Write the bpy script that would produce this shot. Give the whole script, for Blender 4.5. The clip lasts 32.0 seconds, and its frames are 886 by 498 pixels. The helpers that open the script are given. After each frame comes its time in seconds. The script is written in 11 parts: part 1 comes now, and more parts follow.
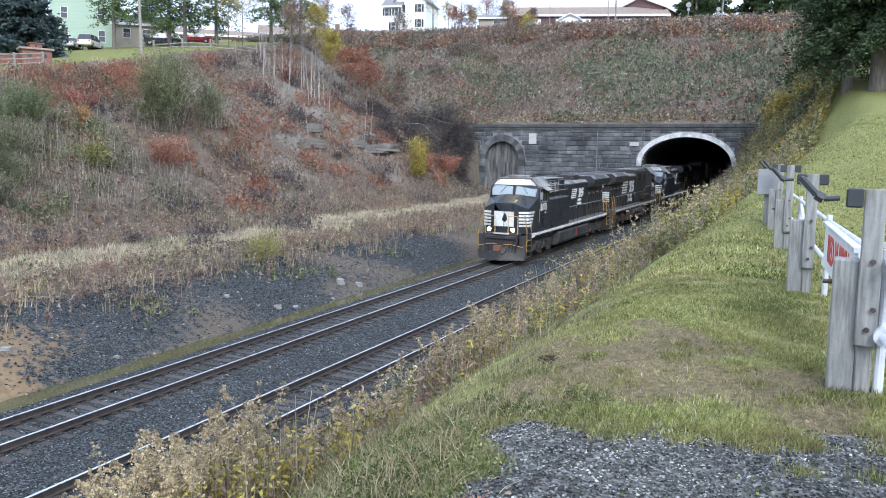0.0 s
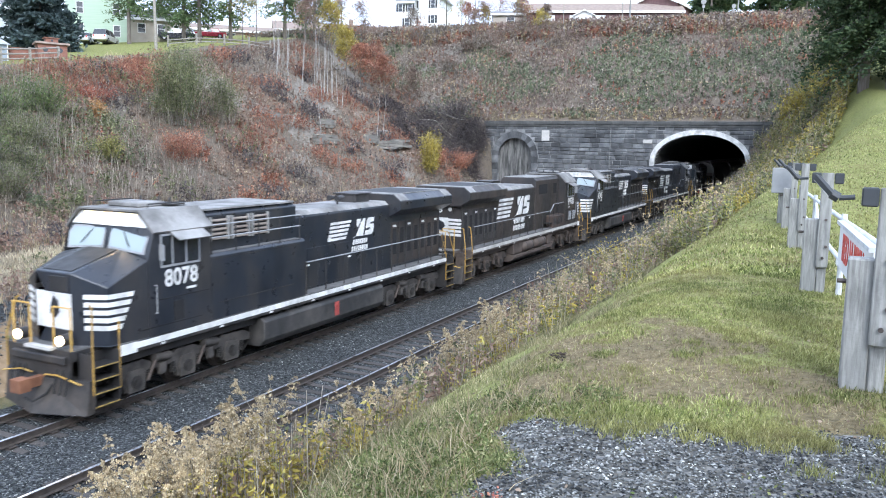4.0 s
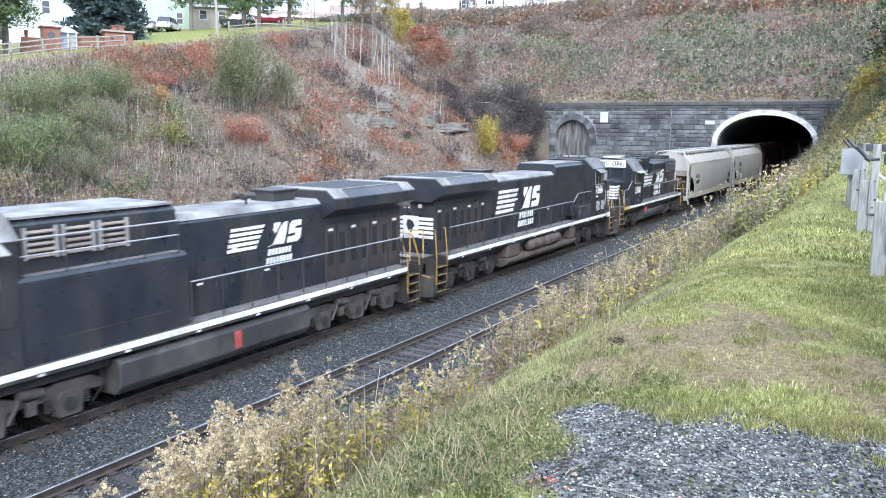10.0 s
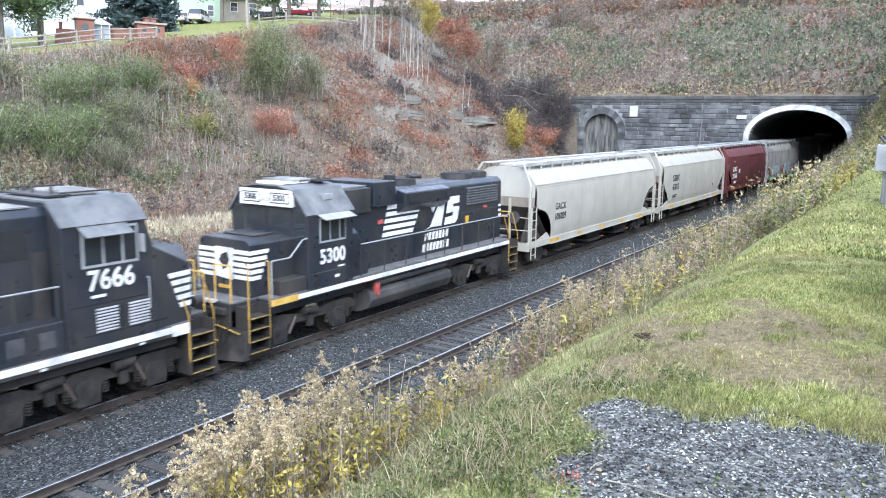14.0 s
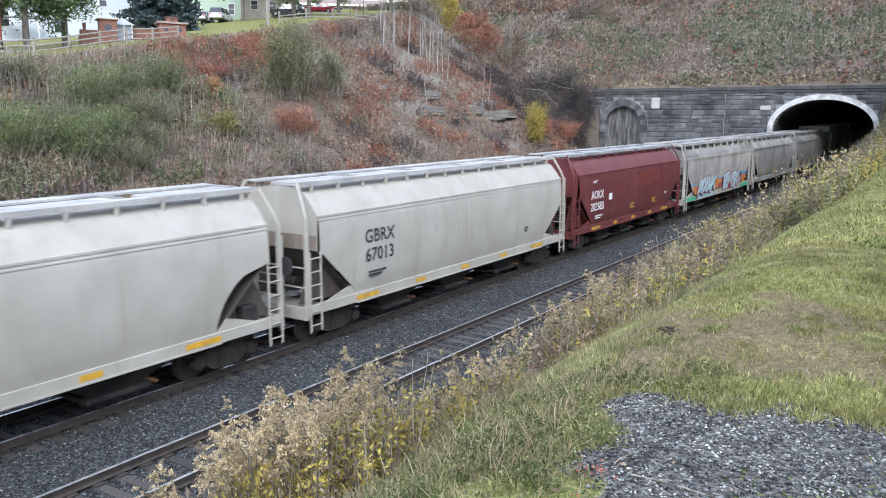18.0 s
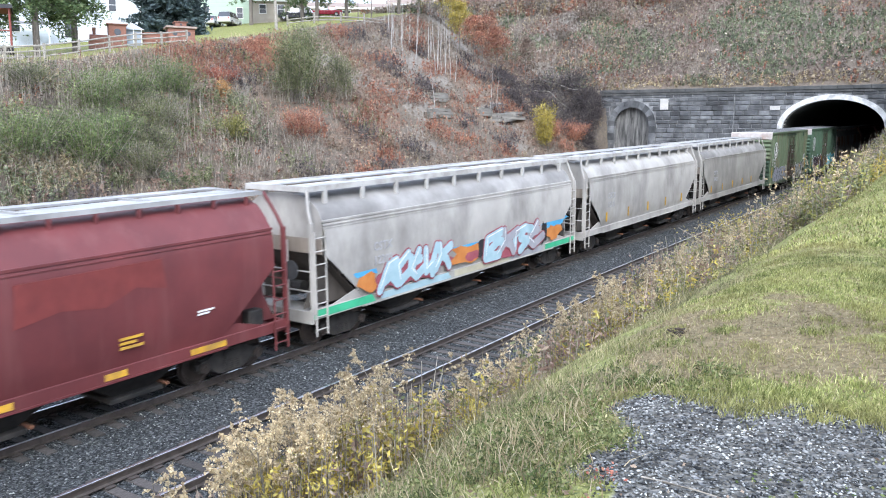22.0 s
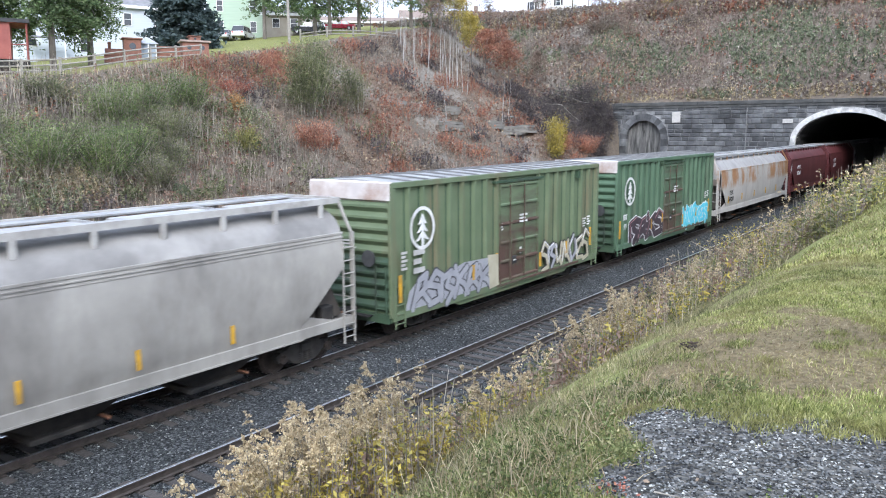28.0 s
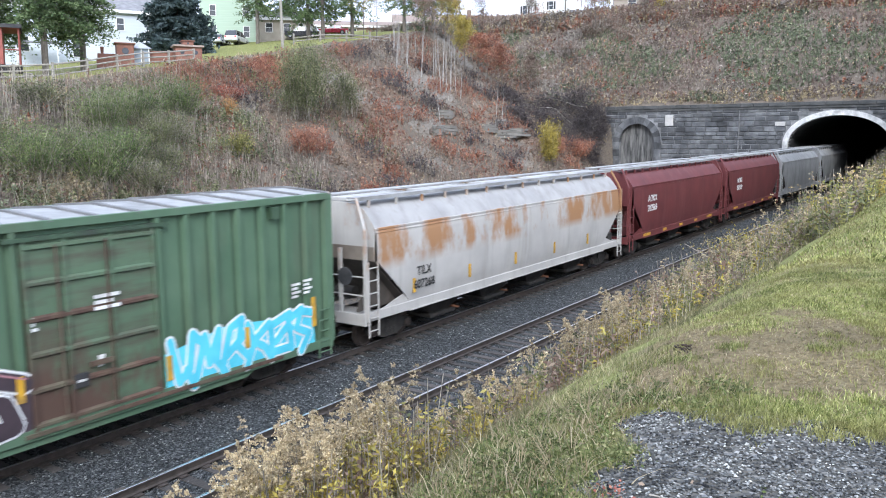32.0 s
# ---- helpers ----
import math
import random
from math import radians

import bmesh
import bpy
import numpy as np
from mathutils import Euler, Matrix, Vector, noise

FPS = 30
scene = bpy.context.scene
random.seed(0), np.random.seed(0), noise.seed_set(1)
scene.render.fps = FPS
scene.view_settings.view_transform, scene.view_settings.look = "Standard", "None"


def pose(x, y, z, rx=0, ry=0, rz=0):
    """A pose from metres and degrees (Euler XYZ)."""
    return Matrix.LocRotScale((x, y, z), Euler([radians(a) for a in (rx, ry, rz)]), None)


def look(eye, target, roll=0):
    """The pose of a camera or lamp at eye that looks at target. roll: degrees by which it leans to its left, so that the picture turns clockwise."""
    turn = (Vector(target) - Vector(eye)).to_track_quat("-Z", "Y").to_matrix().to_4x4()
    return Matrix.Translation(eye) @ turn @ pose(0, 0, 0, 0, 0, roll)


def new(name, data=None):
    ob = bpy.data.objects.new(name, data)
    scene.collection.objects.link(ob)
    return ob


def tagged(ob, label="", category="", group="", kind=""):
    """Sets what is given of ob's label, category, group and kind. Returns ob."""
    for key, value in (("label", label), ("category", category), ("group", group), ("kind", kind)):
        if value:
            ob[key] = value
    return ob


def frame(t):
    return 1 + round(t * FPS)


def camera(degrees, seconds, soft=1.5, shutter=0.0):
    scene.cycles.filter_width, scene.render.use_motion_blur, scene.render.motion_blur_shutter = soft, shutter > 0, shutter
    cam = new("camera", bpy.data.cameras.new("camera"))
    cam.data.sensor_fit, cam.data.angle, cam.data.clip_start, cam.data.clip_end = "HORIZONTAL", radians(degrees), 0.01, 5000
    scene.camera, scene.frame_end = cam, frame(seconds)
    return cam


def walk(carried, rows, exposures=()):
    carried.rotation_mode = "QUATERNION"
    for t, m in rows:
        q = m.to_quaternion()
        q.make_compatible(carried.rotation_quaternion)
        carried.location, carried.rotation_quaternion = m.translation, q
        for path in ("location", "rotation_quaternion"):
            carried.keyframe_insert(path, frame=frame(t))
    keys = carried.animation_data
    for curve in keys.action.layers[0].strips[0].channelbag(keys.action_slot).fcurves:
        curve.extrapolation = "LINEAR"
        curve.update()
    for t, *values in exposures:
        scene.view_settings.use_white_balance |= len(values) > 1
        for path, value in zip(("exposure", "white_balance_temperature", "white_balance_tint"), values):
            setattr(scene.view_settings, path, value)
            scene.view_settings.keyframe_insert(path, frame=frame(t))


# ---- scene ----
cam = camera(57.849, 32.0, soft=1.0, shutter=0.36)
EYE = (0.0, 0.0, 6.86)
PATH = [
    (0, pose(*EYE, 83.574, -1.022, 25.427)),
    (0.5, pose(*EYE, 83.510, -1.070, 25.619)),
    (1, pose(*EYE, 83.457, -0.967, 25.688)),
    (1.5, pose(*EYE, 83.445, -0.939, 25.819)),
    (2, pose(*EYE, 83.405, -0.867, 25.928)),
    (2.5, pose(*EYE, 83.388, -0.996, 26.106)),
    (3, pose(*EYE, 83.339, -1.284, 26.326)),
    (3.5, pose(*EYE, 83.302, -1.352, 26.299)),
    (5.5, pose(*EYE, 83.114, -1.427, 27.186)),
    (6, pose(*EYE, 83.034, -1.252, 28.515)),
    (6.5, pose(*EYE, 82.936, -1.299, 28.908)),
    (7, pose(*EYE, 82.726, -1.171, 29.083)),
    (7.5, pose(*EYE, 82.595, -1.137, 29.244)),
    (8, pose(*EYE, 82.530, -1.114, 29.538)),
    (8.5, pose(*EYE, 82.379, -1.074, 29.672)),
    (9, pose(*EYE, 82.312, -1.082, 29.902)),
    (9.5, pose(*EYE, 82.136, -1.145, 30.097)),
    (10, pose(*EYE, 82.023, -0.948, 30.329)),
    (10.5, pose(*EYE, 82.047, -0.993, 30.462)),
    (11, pose(*EYE, 82.020, -1.126, 30.629)),
    (11.5, pose(*EYE, 81.966, -0.965, 30.860)),
    (12, pose(*EYE, 81.877, -1.214, 31.194)),
    (12.5, pose(*EYE, 81.857, -1.151, 31.377)),
    (13, pose(*EYE, 81.802, -1.212, 31.669)),
    (13.5, pose(*EYE, 81.674, -1.356, 31.918)),
    (14, pose(*EYE, 81.495, -1.315, 32.297)),
    (14.5, pose(*EYE, 81.446, -1.210, 32.662)),
    (15, pose(*EYE, 81.428, -1.203, 33.187)),
    (15.5, pose(*EYE, 81.329, -1.025, 33.700)),
    (17.5, pose(*EYE, 81.062, -0.632, 34.462)),
    (18, pose(*EYE, 81.114, -0.542, 33.744)),
    (18.5, pose(*EYE, 81.083, -0.505, 33.696)),
    (19, pose(*EYE, 81.138, -0.402, 33.569)),
    (19.5, pose(*EYE, 81.027, -0.267, 34.051)),
    (20, pose(*EYE, 81.191, -0.274, 34.525)),
    (20.5, pose(*EYE, 81.203, -0.358, 33.958)),
    (21, pose(*EYE, 81.204, -0.287, 34.149)),
    (21.5, pose(*EYE, 81.214, -0.296, 33.997)),
    (22, pose(*EYE, 81.272, -0.213, 34.324)),
    (22.5, pose(*EYE, 81.344, -0.053, 34.596)),
    (23, pose(*EYE, 81.179, -0.057, 34.843)),
    (23.5, pose(*EYE, 81.159, -0.165, 34.349)),
    (24, pose(*EYE, 81.255, -0.272, 34.632)),
    (24.5, pose(*EYE, 81.319, -0.306, 34.536)),
    (26.5, pose(*EYE, 81.828, -0.420, 34.627)),
    (27, pose(*EYE, 81.855, -0.467, 34.819)),
    (27.5, pose(*EYE, 81.967, -0.320, 35.084)),
    (28, pose(*EYE, 82.177, -0.219, 35.151)),
    (28.5, pose(*EYE, 82.335, -0.242, 34.460)),
    (29, pose(*EYE, 82.468, -0.191, 35.040)),
    (29.5, pose(*EYE, 82.600, -0.186, 34.537)),
    (30, pose(*EYE, 82.666, -0.158, 34.516)),
    (30.5, pose(*EYE, 82.569, -0.122, 35.194)),
    (31, pose(*EYE, 82.513, 0.061, 34.858)),
    (31.5, pose(*EYE, 82.442, 0.116, 34.988)),
    (32, pose(*EYE, 82.450, -0.025, 34.706)),
]
EXPOSURES = [(0, 1.16, 6080, 12), (1, 1.36, 6080, 12), (3, 1.41, 6080, 12), (6, 1.62, 6080, 12), (9, 1.79, 6080, 12), (12, 1.84, 6080, 12), (14, 1.82, 6080, 12), (17, 1.39, 6300, 14), (18, 1.28, 6300, 14), (19, 1.25, 6300, 14), (20, 1.35, 6300, 14), (21, 1.56, 6300, 14), (22, 1.69, 6300, 14), (24, 1.49, 6300, 14), (28, 1.39, 6300, 14), (32, 1.39, 6300, 14)]
walk(cam, PATH, exposures=EXPOSURES)

# ---- light ----
world = bpy.data.worlds.new("world")
scene.world = world
world.use_nodes = True
wn = world.node_tree.nodes
sky = wn.new("ShaderNodeTexSky")
sky.sky_type = "NISHITA"
sky.sun_disc = False
sky.sun_elevation, sky.sun_rotation = radians(37), radians(143)
sky.air_density, sky.dust_density, sky.ozone_density = 1.0, 6.0, 1.0
soften = wn.new("ShaderNodeMix")
soften.data_type = "RGBA"
soften.inputs["Factor"].default_value = 0.8
soften.inputs["B"].default_value = (6.9, 8.15, 10.4, 1)
world.node_tree.links.new(sky.outputs["Color"], soften.inputs["A"])
world.node_tree.links.new(soften.outputs["Result"], wn["Background"].inputs["Color"])
wn["Background"].inputs["Strength"].default_value = 0.10
sun = new("sun", bpy.data.lights.new("sun", "SUN"))
sun.data.energy, sun.data.angle, sun.data.color = 1.2, radians(30), (0.92, 0.985, 1.0)
sun.matrix_world = look((32, -42, 40), (0, 0, 0))

# ---- plan: shared numbers ----
GRADE = 0.0167
TILT = math.degrees(math.atan(GRADE))
X_TRAIN, X_NEAR, GAUGE = -17.35, -12.86, 1.51
Y_PORTAL = 98.0
FOOT = -41.5


def rail_z(y):
    return GRADE * y


def smooth(a, b, v):
    s = np.clip((np.asarray(v, float) - a) / (b - a), 0, 1)
    return s * s * (3 - 2 * s)


def softmin(a, b, k):
    h = np.clip(0.5 + 0.5 * (b - a) / k, 0, 1)
    return b * (1 - h) + a * h - k * h * (1 - h)


def softmax(a, b, k):
    return -softmin(-np.asarray(a, float), -np.asarray(b, float), k)


def wob(x, y, s, seed=0.0):
    """Smooth wobble of about -1 to 1 with features about s metres wide."""
    x, y = np.asarray(x, float) / s, np.asarray(y, float) / s
    v = np.sin(x * 2.1 + 1.3 * np.sin(y * 1.7 + seed) + seed) + np.sin(y * 2.3 + 1.1 * np.sin(x * 1.9 + 2 * seed) - seed)
    return (v + np.sin((x + y) * 3.1 + seed * 3) * 0.6 + np.sin((x - y) * 4.3 - seed) * 0.4) / 2.6


def ground_z(x, y):
    """Height of the ground sheet."""
    x, y = np.asarray(x, float), np.asarray(y, float)
    r = GRADE * y
    # the floor of the cut: ballast, ditch, bank, weed flat
    bed = r - 0.232 - 0.578 * smooth(-19.1, -20.3, x) - 0.5 * smooth(-20.0, -20.7, x) + 1.05 * smooth(-22.0, -25.0, x)
    bed = bed + 0.9 * smooth(-24.5, -29.5, x) + 0.45 * smooth(-31, FOOT, x) + 0.12 * wob(x, y, 3.0, 1.0) * smooth(-21.8, -24, x)
    # far bank and the upland above it
    top = softmax(5.5 + 0.178 * y, 9.9 + 0 * y, 3.0) + 0.035 * np.clip(-60 - x, 0, 60)
    top = softmin(top, 28.2 + 0.03 * (y - 120) - 0.02 * (x + 40), 3.0)
    rough = 0.55 * wob(x, y, 6.0, 2.0) + 0.3 * wob(x, y, 2.3, 4.0)
    left = r + 1.35 + 0.66 * np.clip(FOOT + 1.0 - x, 0, 80) + rough * smooth(FOOT + 1, FOOT - 4, x)
    left = softmin(left, top + 0.25 * rough * smooth(8, 2, np.abs(left - top)), 2.5)
    floor_left = np.where(x < FOOT + 1.5, softmax(bed, left, 0.6), bed)
    # near bank with the lawn
    lawn = 5.28 + 0.165 * np.clip(y - 20, 0, 40) + 0.225 * np.clip(y - 60, 0, 70) + 0.03 * wob(x, y, 4.0, 3.0)
    lawn = lawn + 0.05 * np.clip(x - 6, 0, 40)
    steep = 1.0 + 2.2 * smooth(48, 97, y)
    u = np.clip(x + 10.6, 0, 60)
    bank = r - 0.24 + steep * (0.40 * u + 0.03 * u * u) + 0.16 * wob(x, y, 2.6, 5.0) * smooth(-10.5, -8.5, x)
    near = softmin(bank, lawn, 0.9)
    z = np.where(x > -10.6, near, floor_left)
    # the hill over the tunnel
    over = np.minimum(11.25 + 0.62 * (y - 99.0) + 0.35 * rough, 60)
    hill = softmin(over, top, 2.5)
    hill = np.where(x > -9, softmin(over, softmax(lawn, top - 2.5, 1.0), 2.5), hill)
    hill = np.where(x < FOOT, softmax(hill, left, 1.0), hill)
    side = np.where(x < FOOT, smooth(92, 100, y), (y > Y_PORTAL + 0.5) * 1.0)
    side = np.where(x > -9, smooth(90, 102, y), side)
    return z * (1 - side) + np.maximum(hill, z) * side


# ---- mesh helpers ----
class Build:
    """Collects simple solids into one mesh."""

    def __init__(self):
        self.v, self.f = [], []

    def poly(self, verts, faces):
        n = len(self.v)
        self.v += [tuple(p) for p in verts]
        self.f += [tuple(n + i for i in f) for f in faces]
        return self

    def box(self, x0, x1, y0, y1, z0, z1):
        v = [(x, y, z) for x in (x0, x1) for y in (y0, y1) for z in (z0, z1)]
        return self.poly(v, [(0, 1, 3, 2), (4, 6, 7, 5), (0, 4, 5, 1), (2, 3, 7, 6), (0, 2, 6, 4), (1, 5, 7, 3)])

    def tbox(self, m, sx, sy, sz):
        v = [m @ Vector((x, y, z)) for x in (-sx, sx) for y in (-sy, sy) for z in (-sz, sz)]
        return self.poly(v, [(0, 1, 3, 2), (4, 6, 7, 5), (0, 4, 5, 1), (2, 3, 7, 6), (0, 2, 6, 4), (1, 5, 7, 3)])

    def _extrude(self, a, b):
        n = len(a)
        return self.poly(a + b, [tuple(range(n))[::-1], tuple(range(n, 2 * n))] + [(i, (i + 1) % n, n + (i + 1) % n, n + i) for i in range(n)])

    def along_x(self, pts, x0, x1):
        return self._extrude([(x0, y, z) for y, z in pts], [(x1, y, z) for y, z in pts])

    def along_y(self, pts, y0, y1):
        return self._extrude([(x, y0, z) for x, z in pts], [(x, y1, z) for x, z in pts])

    def along_z(self, pts, z0, z1):
        return self._extrude([(x, y, z0) for x, y in pts], [(x, y, z1) for x, y in pts])

    def loft(self, rings):
        n = len(rings[0])
        base = len(self.v)
        for r in rings:
            self.v += [tuple(p) for p in r]
        for k in range(len(rings) - 1):
            for i in range(n):
                j = (i + 1) % n
                self.f.append((base + k * n + i, base + k * n + j, base + (k + 1) * n + j, base + (k + 1) * n + i))
        self.f.append(tuple(base + i for i in range(n))[::-1])
        self.f.append(tuple(base + (len(rings) - 1) * n + i for i in range(n)))
        return self

    def cyl(self, p, q, r, seg=12, r2=None):
        p, q = Vector(p), Vector(q)
        d = (q - p).normalized()
        a = d.orthogonal().normalized()
        b = d.cross(a)
        r2 = r if r2 is None else r2
        rings = [[c + (a * math.cos(2 * math.pi * i / seg) + b * math.sin(2 * math.pi * i / seg)) * s for i in range(seg)] for c, s in ((p, r), (q, r2))]
        return self.loft(rings)

    def tube(self, pts, r, seg=6):
        for p, q in zip(pts, pts[1:]):
            self.cyl(p, q, r, seg)
        return self

    def mesh(self, name, bevel=0.0, shade=False):
        me = bpy.data.meshes.new(name)
        me.from_pydata(self.v, [], self.f)
        bm = bmesh.new()
        bm.from_mesh(me)
        bmesh.ops.recalc_face_normals(bm, faces=bm.faces)
        if bevel:
            bmesh.ops.bevel(bm, geom=list(bm.edges), offset=bevel, segments=1, affect="EDGES", clamp_overlap=True)
        if shade:
            for f in bm.faces:
                f.smooth = True
        bm.to_mesh(me)
        bm.free()
        return me


def part(name, build, material, parent=None, label="", bevel=0.0, m=None, kind=""):
    me = build if isinstance(build, bpy.types.Mesh) else build.mesh(name, bevel)
    if not me.materials:
        me.materials.append(material)
    ob = new(name, me)
    if parent is not None:
        ob.parent = parent
    if m is not None:
        ob.matrix_basis = m
    return tagged(ob, label=label, kind=kind)


def thing(name, label, category, m=None, group="", kind=""):
    ob = new(name)
    ob.empty_display_size = 0.3
    if m is not None:
        ob.matrix_basis = m
    return tagged(ob, label=label, category=category, group=group, kind=kind)


def mesh_np(name, verts, quads=None, tris=None, material=None, smooth_shade=False):
    me = bpy.data.meshes.new(name)
    verts = np.asarray(verts, np.float32).reshape(-1, 3)
    quads = np.zeros((0, 4), np.int32) if quads is None else np.asarray(quads, np.int32).reshape(-1, 4)
    tris = np.zeros((0, 3), np.int32) if tris is None else np.asarray(tris, np.int32).reshape(-1, 3)
    me.vertices.add(len(verts))
    me.vertices.foreach_set("co", verts.ravel())
    me.loops.add(quads.size + tris.size)
    me.loops.foreach_set("vertex_index", np.concatenate([quads.ravel(), tris.ravel()]))
    me.polygons.add(len(quads) + len(tris))
    start = np.concatenate([np.arange(len(quads)) * 4, quads.size + np.arange(len(tris)) * 3]).astype(np.int32)
    me.polygons.foreach_set("loop_start", start)
    me.update(calc_edges=True)
    me.validate()
    if smooth_shade:
        me.polygons.foreach_set("use_smooth", np.ones(len(me.polygons), bool))
    if material:
        me.materials.append(material)
    return me


# ---- materials ----
def node_mat(name):
    m = bpy.data.materials.new(name)
    m.use_nodes = True
    nt = m.node_tree
    return m, nt, nt.nodes["Principled BSDF"]


def ramp(nt, fac, stops):
    n = nt.nodes.new("ShaderNodeValToRGB")
    el = n.color_ramp.elements
    while len(el) < len(stops):
        el.new(0.5)
    for e, (p, c) in zip(el, stops):
        e.position, e.color = p, (*c, 1)
    nt.links.new(fac, n.inputs["Fac"])
    return n.outputs["Color"]


def noise_tex(nt, scale, detail=4.0, coord="Object", stretch=None, rough=0.55):
    tc = nt.nodes.new("ShaderNodeTexCoord")
    n = nt.nodes.new("ShaderNodeTexNoise")
    n.inputs["Scale"].default_value, n.inputs["Detail"].default_value, n.inputs["Roughness"].default_value = scale, detail, rough
    src = tc.outputs[coord]
    if stretch:
        mp = nt.nodes.new("ShaderNodeMapping")
        mp.inputs["Scale"].default_value = stretch
        nt.links.new(src, mp.inputs["Vector"])
        src = mp.outputs["Vector"]
    nt.links.new(src, n.inputs["Vector"])
    return n.outputs["Fac"]


def mix_rgb(nt, fac, a, b, mode="MIX"):
    n = nt.nodes.new("ShaderNodeMix")
    n.data_type, n.blend_type = "RGBA", mode
    for val, sock in ((fac, n.inputs["Factor"]), (a, n.inputs["A"]), (b, n.inputs["B"])):
        if isinstance(val, (int, float)):
            sock.default_value = val
        elif isinstance(val, tuple):
            sock.default_value = (*val, 1)
        else:
            nt.links.new(val, sock)
    return n.outputs["Result"]


def math_node(nt, op, a, b=None, clamp=False):
    n = nt.nodes.new("ShaderNodeMath")
    n.operation, n.use_clamp = op, clamp
    for val, sock in zip((a, b), n.inputs):
        if val is None:
            continue
        if isinstance(val, (int, float)):
            sock.default_value = val
        else:
            nt.links.new(val, sock)
    return n.outputs["Value"]


def add_bump(nt, bsdf, height, strength, dist):
    b = nt.nodes.new("ShaderNodeBump")
    b.inputs["Strength"].default_value, b.inputs["Distance"].default_value = strength, dist
    nt.links.new(height, b.inputs["Height"])
    nt.links.new(b.outputs["Normal"], bsdf.inputs["Normal"])


def surf(name, c1, c2, scale=4.0, rough=0.8, metal=0.0, bump=0.3, bscale=None, bdist=0.01, stretch=None, dirt=None, dirt_amount=0.5, dirt_scale=1.5, dirt_stretch=None, spec=None, vary=0.0):
    """Two tones of noise, fine relief, and stains with a shape of their own."""
    m, nt, b = node_mat(name)
    fac = noise_tex(nt, scale, stretch=stretch)
    col = ramp(nt, fac, [(0.3, c1), (0.7, c2)])
    if dirt:
        d = noise_tex(nt, dirt_scale, 6.0, stretch=dirt_stretch, rough=0.65)
        f = ramp(nt, d, [(0.5 - 0.22 * dirt_amount, (0, 0, 0)), (0.78 - 0.2 * dirt_amount, (1, 1, 1))])
        col = mix_rgb(nt, f, col, dirt)
    if vary:
        oi = nt.nodes.new("ShaderNodeObjectInfo")
        v = ramp(nt, oi.outputs["Random"], [(0, (1 - vary,) * 3), (1, (1 + vary * 0.6,) * 3)])
        col = mix_rgb(nt, 1.0, col, v, "MULTIPLY")
    nt.links.new(col, b.inputs["Base Color"])
    rn = noise_tex(nt, scale * 2.3)
    rr = ramp(nt, rn, [(0.2, (max(rough - 0.12, 0.02),) * 3), (0.8, (min(rough + 0.12, 1),) * 3)])
    nt.links.new(rr, b.inputs["Roughness"])
    b.inputs["Metallic"].default_value = metal
    if spec is not None:
        b.inputs["Specular IOR Level"].default_value = spec
    if bump:
        add_bump(nt, b, noise_tex(nt, bscale or scale * 6, 5.0), bump, bdist)
    return m


def island(name, stops, rough=0.75, grain=None, backlit=0.25, tint=None, mottle=1.8):
    """For stuff: each little piece takes its own tone."""
    m, nt, b = node_mat(name)
    g = nt.nodes.new("ShaderNodeNewGeometry")
    col = ramp(nt, g.outputs["Random Per Island"], stops)
    patch = noise_tex(nt, grain or 0.25, 3.0)
    tone = ramp(nt, patch, [(0.3, (0.6, 0.62, 0.62)), (0.7, (1.28, 1.28, 1.2))])
    col = mix_rgb(nt, 1.0, col, tone, "MULTIPLY")
    clump = noise_tex(nt, mottle, 5.0, rough=0.7)
    col = mix_rgb(nt, 1.0, col, ramp(nt, clump, [(0.36, (0.58, 0.58, 0.6)), (0.64, (1.42, 1.42, 1.38))]), "MULTIPLY")
    if tint:
        tn = noise_tex(nt, tint[1], 5.0)
        col = mix_rgb(nt, ramp(nt, tn, [(0.42, (0, 0, 0)), (0.66, (tint[2],) * 3)]), col, tint[0])
    nt.links.new(col, b.inputs["Base Color"])
    b.inputs["Roughness"].default_value = rough
    b.inputs["Specular IOR Level"].default_value = 0.2
    if backlit:
        t = nt.nodes.new("ShaderNodeBsdfTranslucent")
        nt.links.new(col, t.inputs["Color"])
        mx = nt.nodes.new("ShaderNodeMixShader")
        mx.inputs["Fac"].default_value = backlit
        nt.links.new(b.outputs["BSDF"], mx.inputs[1])
        nt.links.new(t.outputs["BSDF"], mx.inputs[2])
        nt.links.new(mx.outputs["Shader"], nt.nodes["Material Output"].inputs["Surface"])
    return m


def glow(name, color, strength):
    m, nt, b = node_mat(name)
    b.inputs["Base Color"].default_value = (*color, 1)
    b.inputs["Emission Color"].default_value = (*color, 1)
    b.inputs["Emission Strength"].default_value = strength
    return m


def glassy(name, color, rough=0.05):
    m, nt, b = node_mat(name)
    b.inputs["Base Color"].default_value = (*color, 1)
    b.inputs["Roughness"].default_value = rough
    b.inputs["Specular IOR Level"].default_value = 0.8
    return m


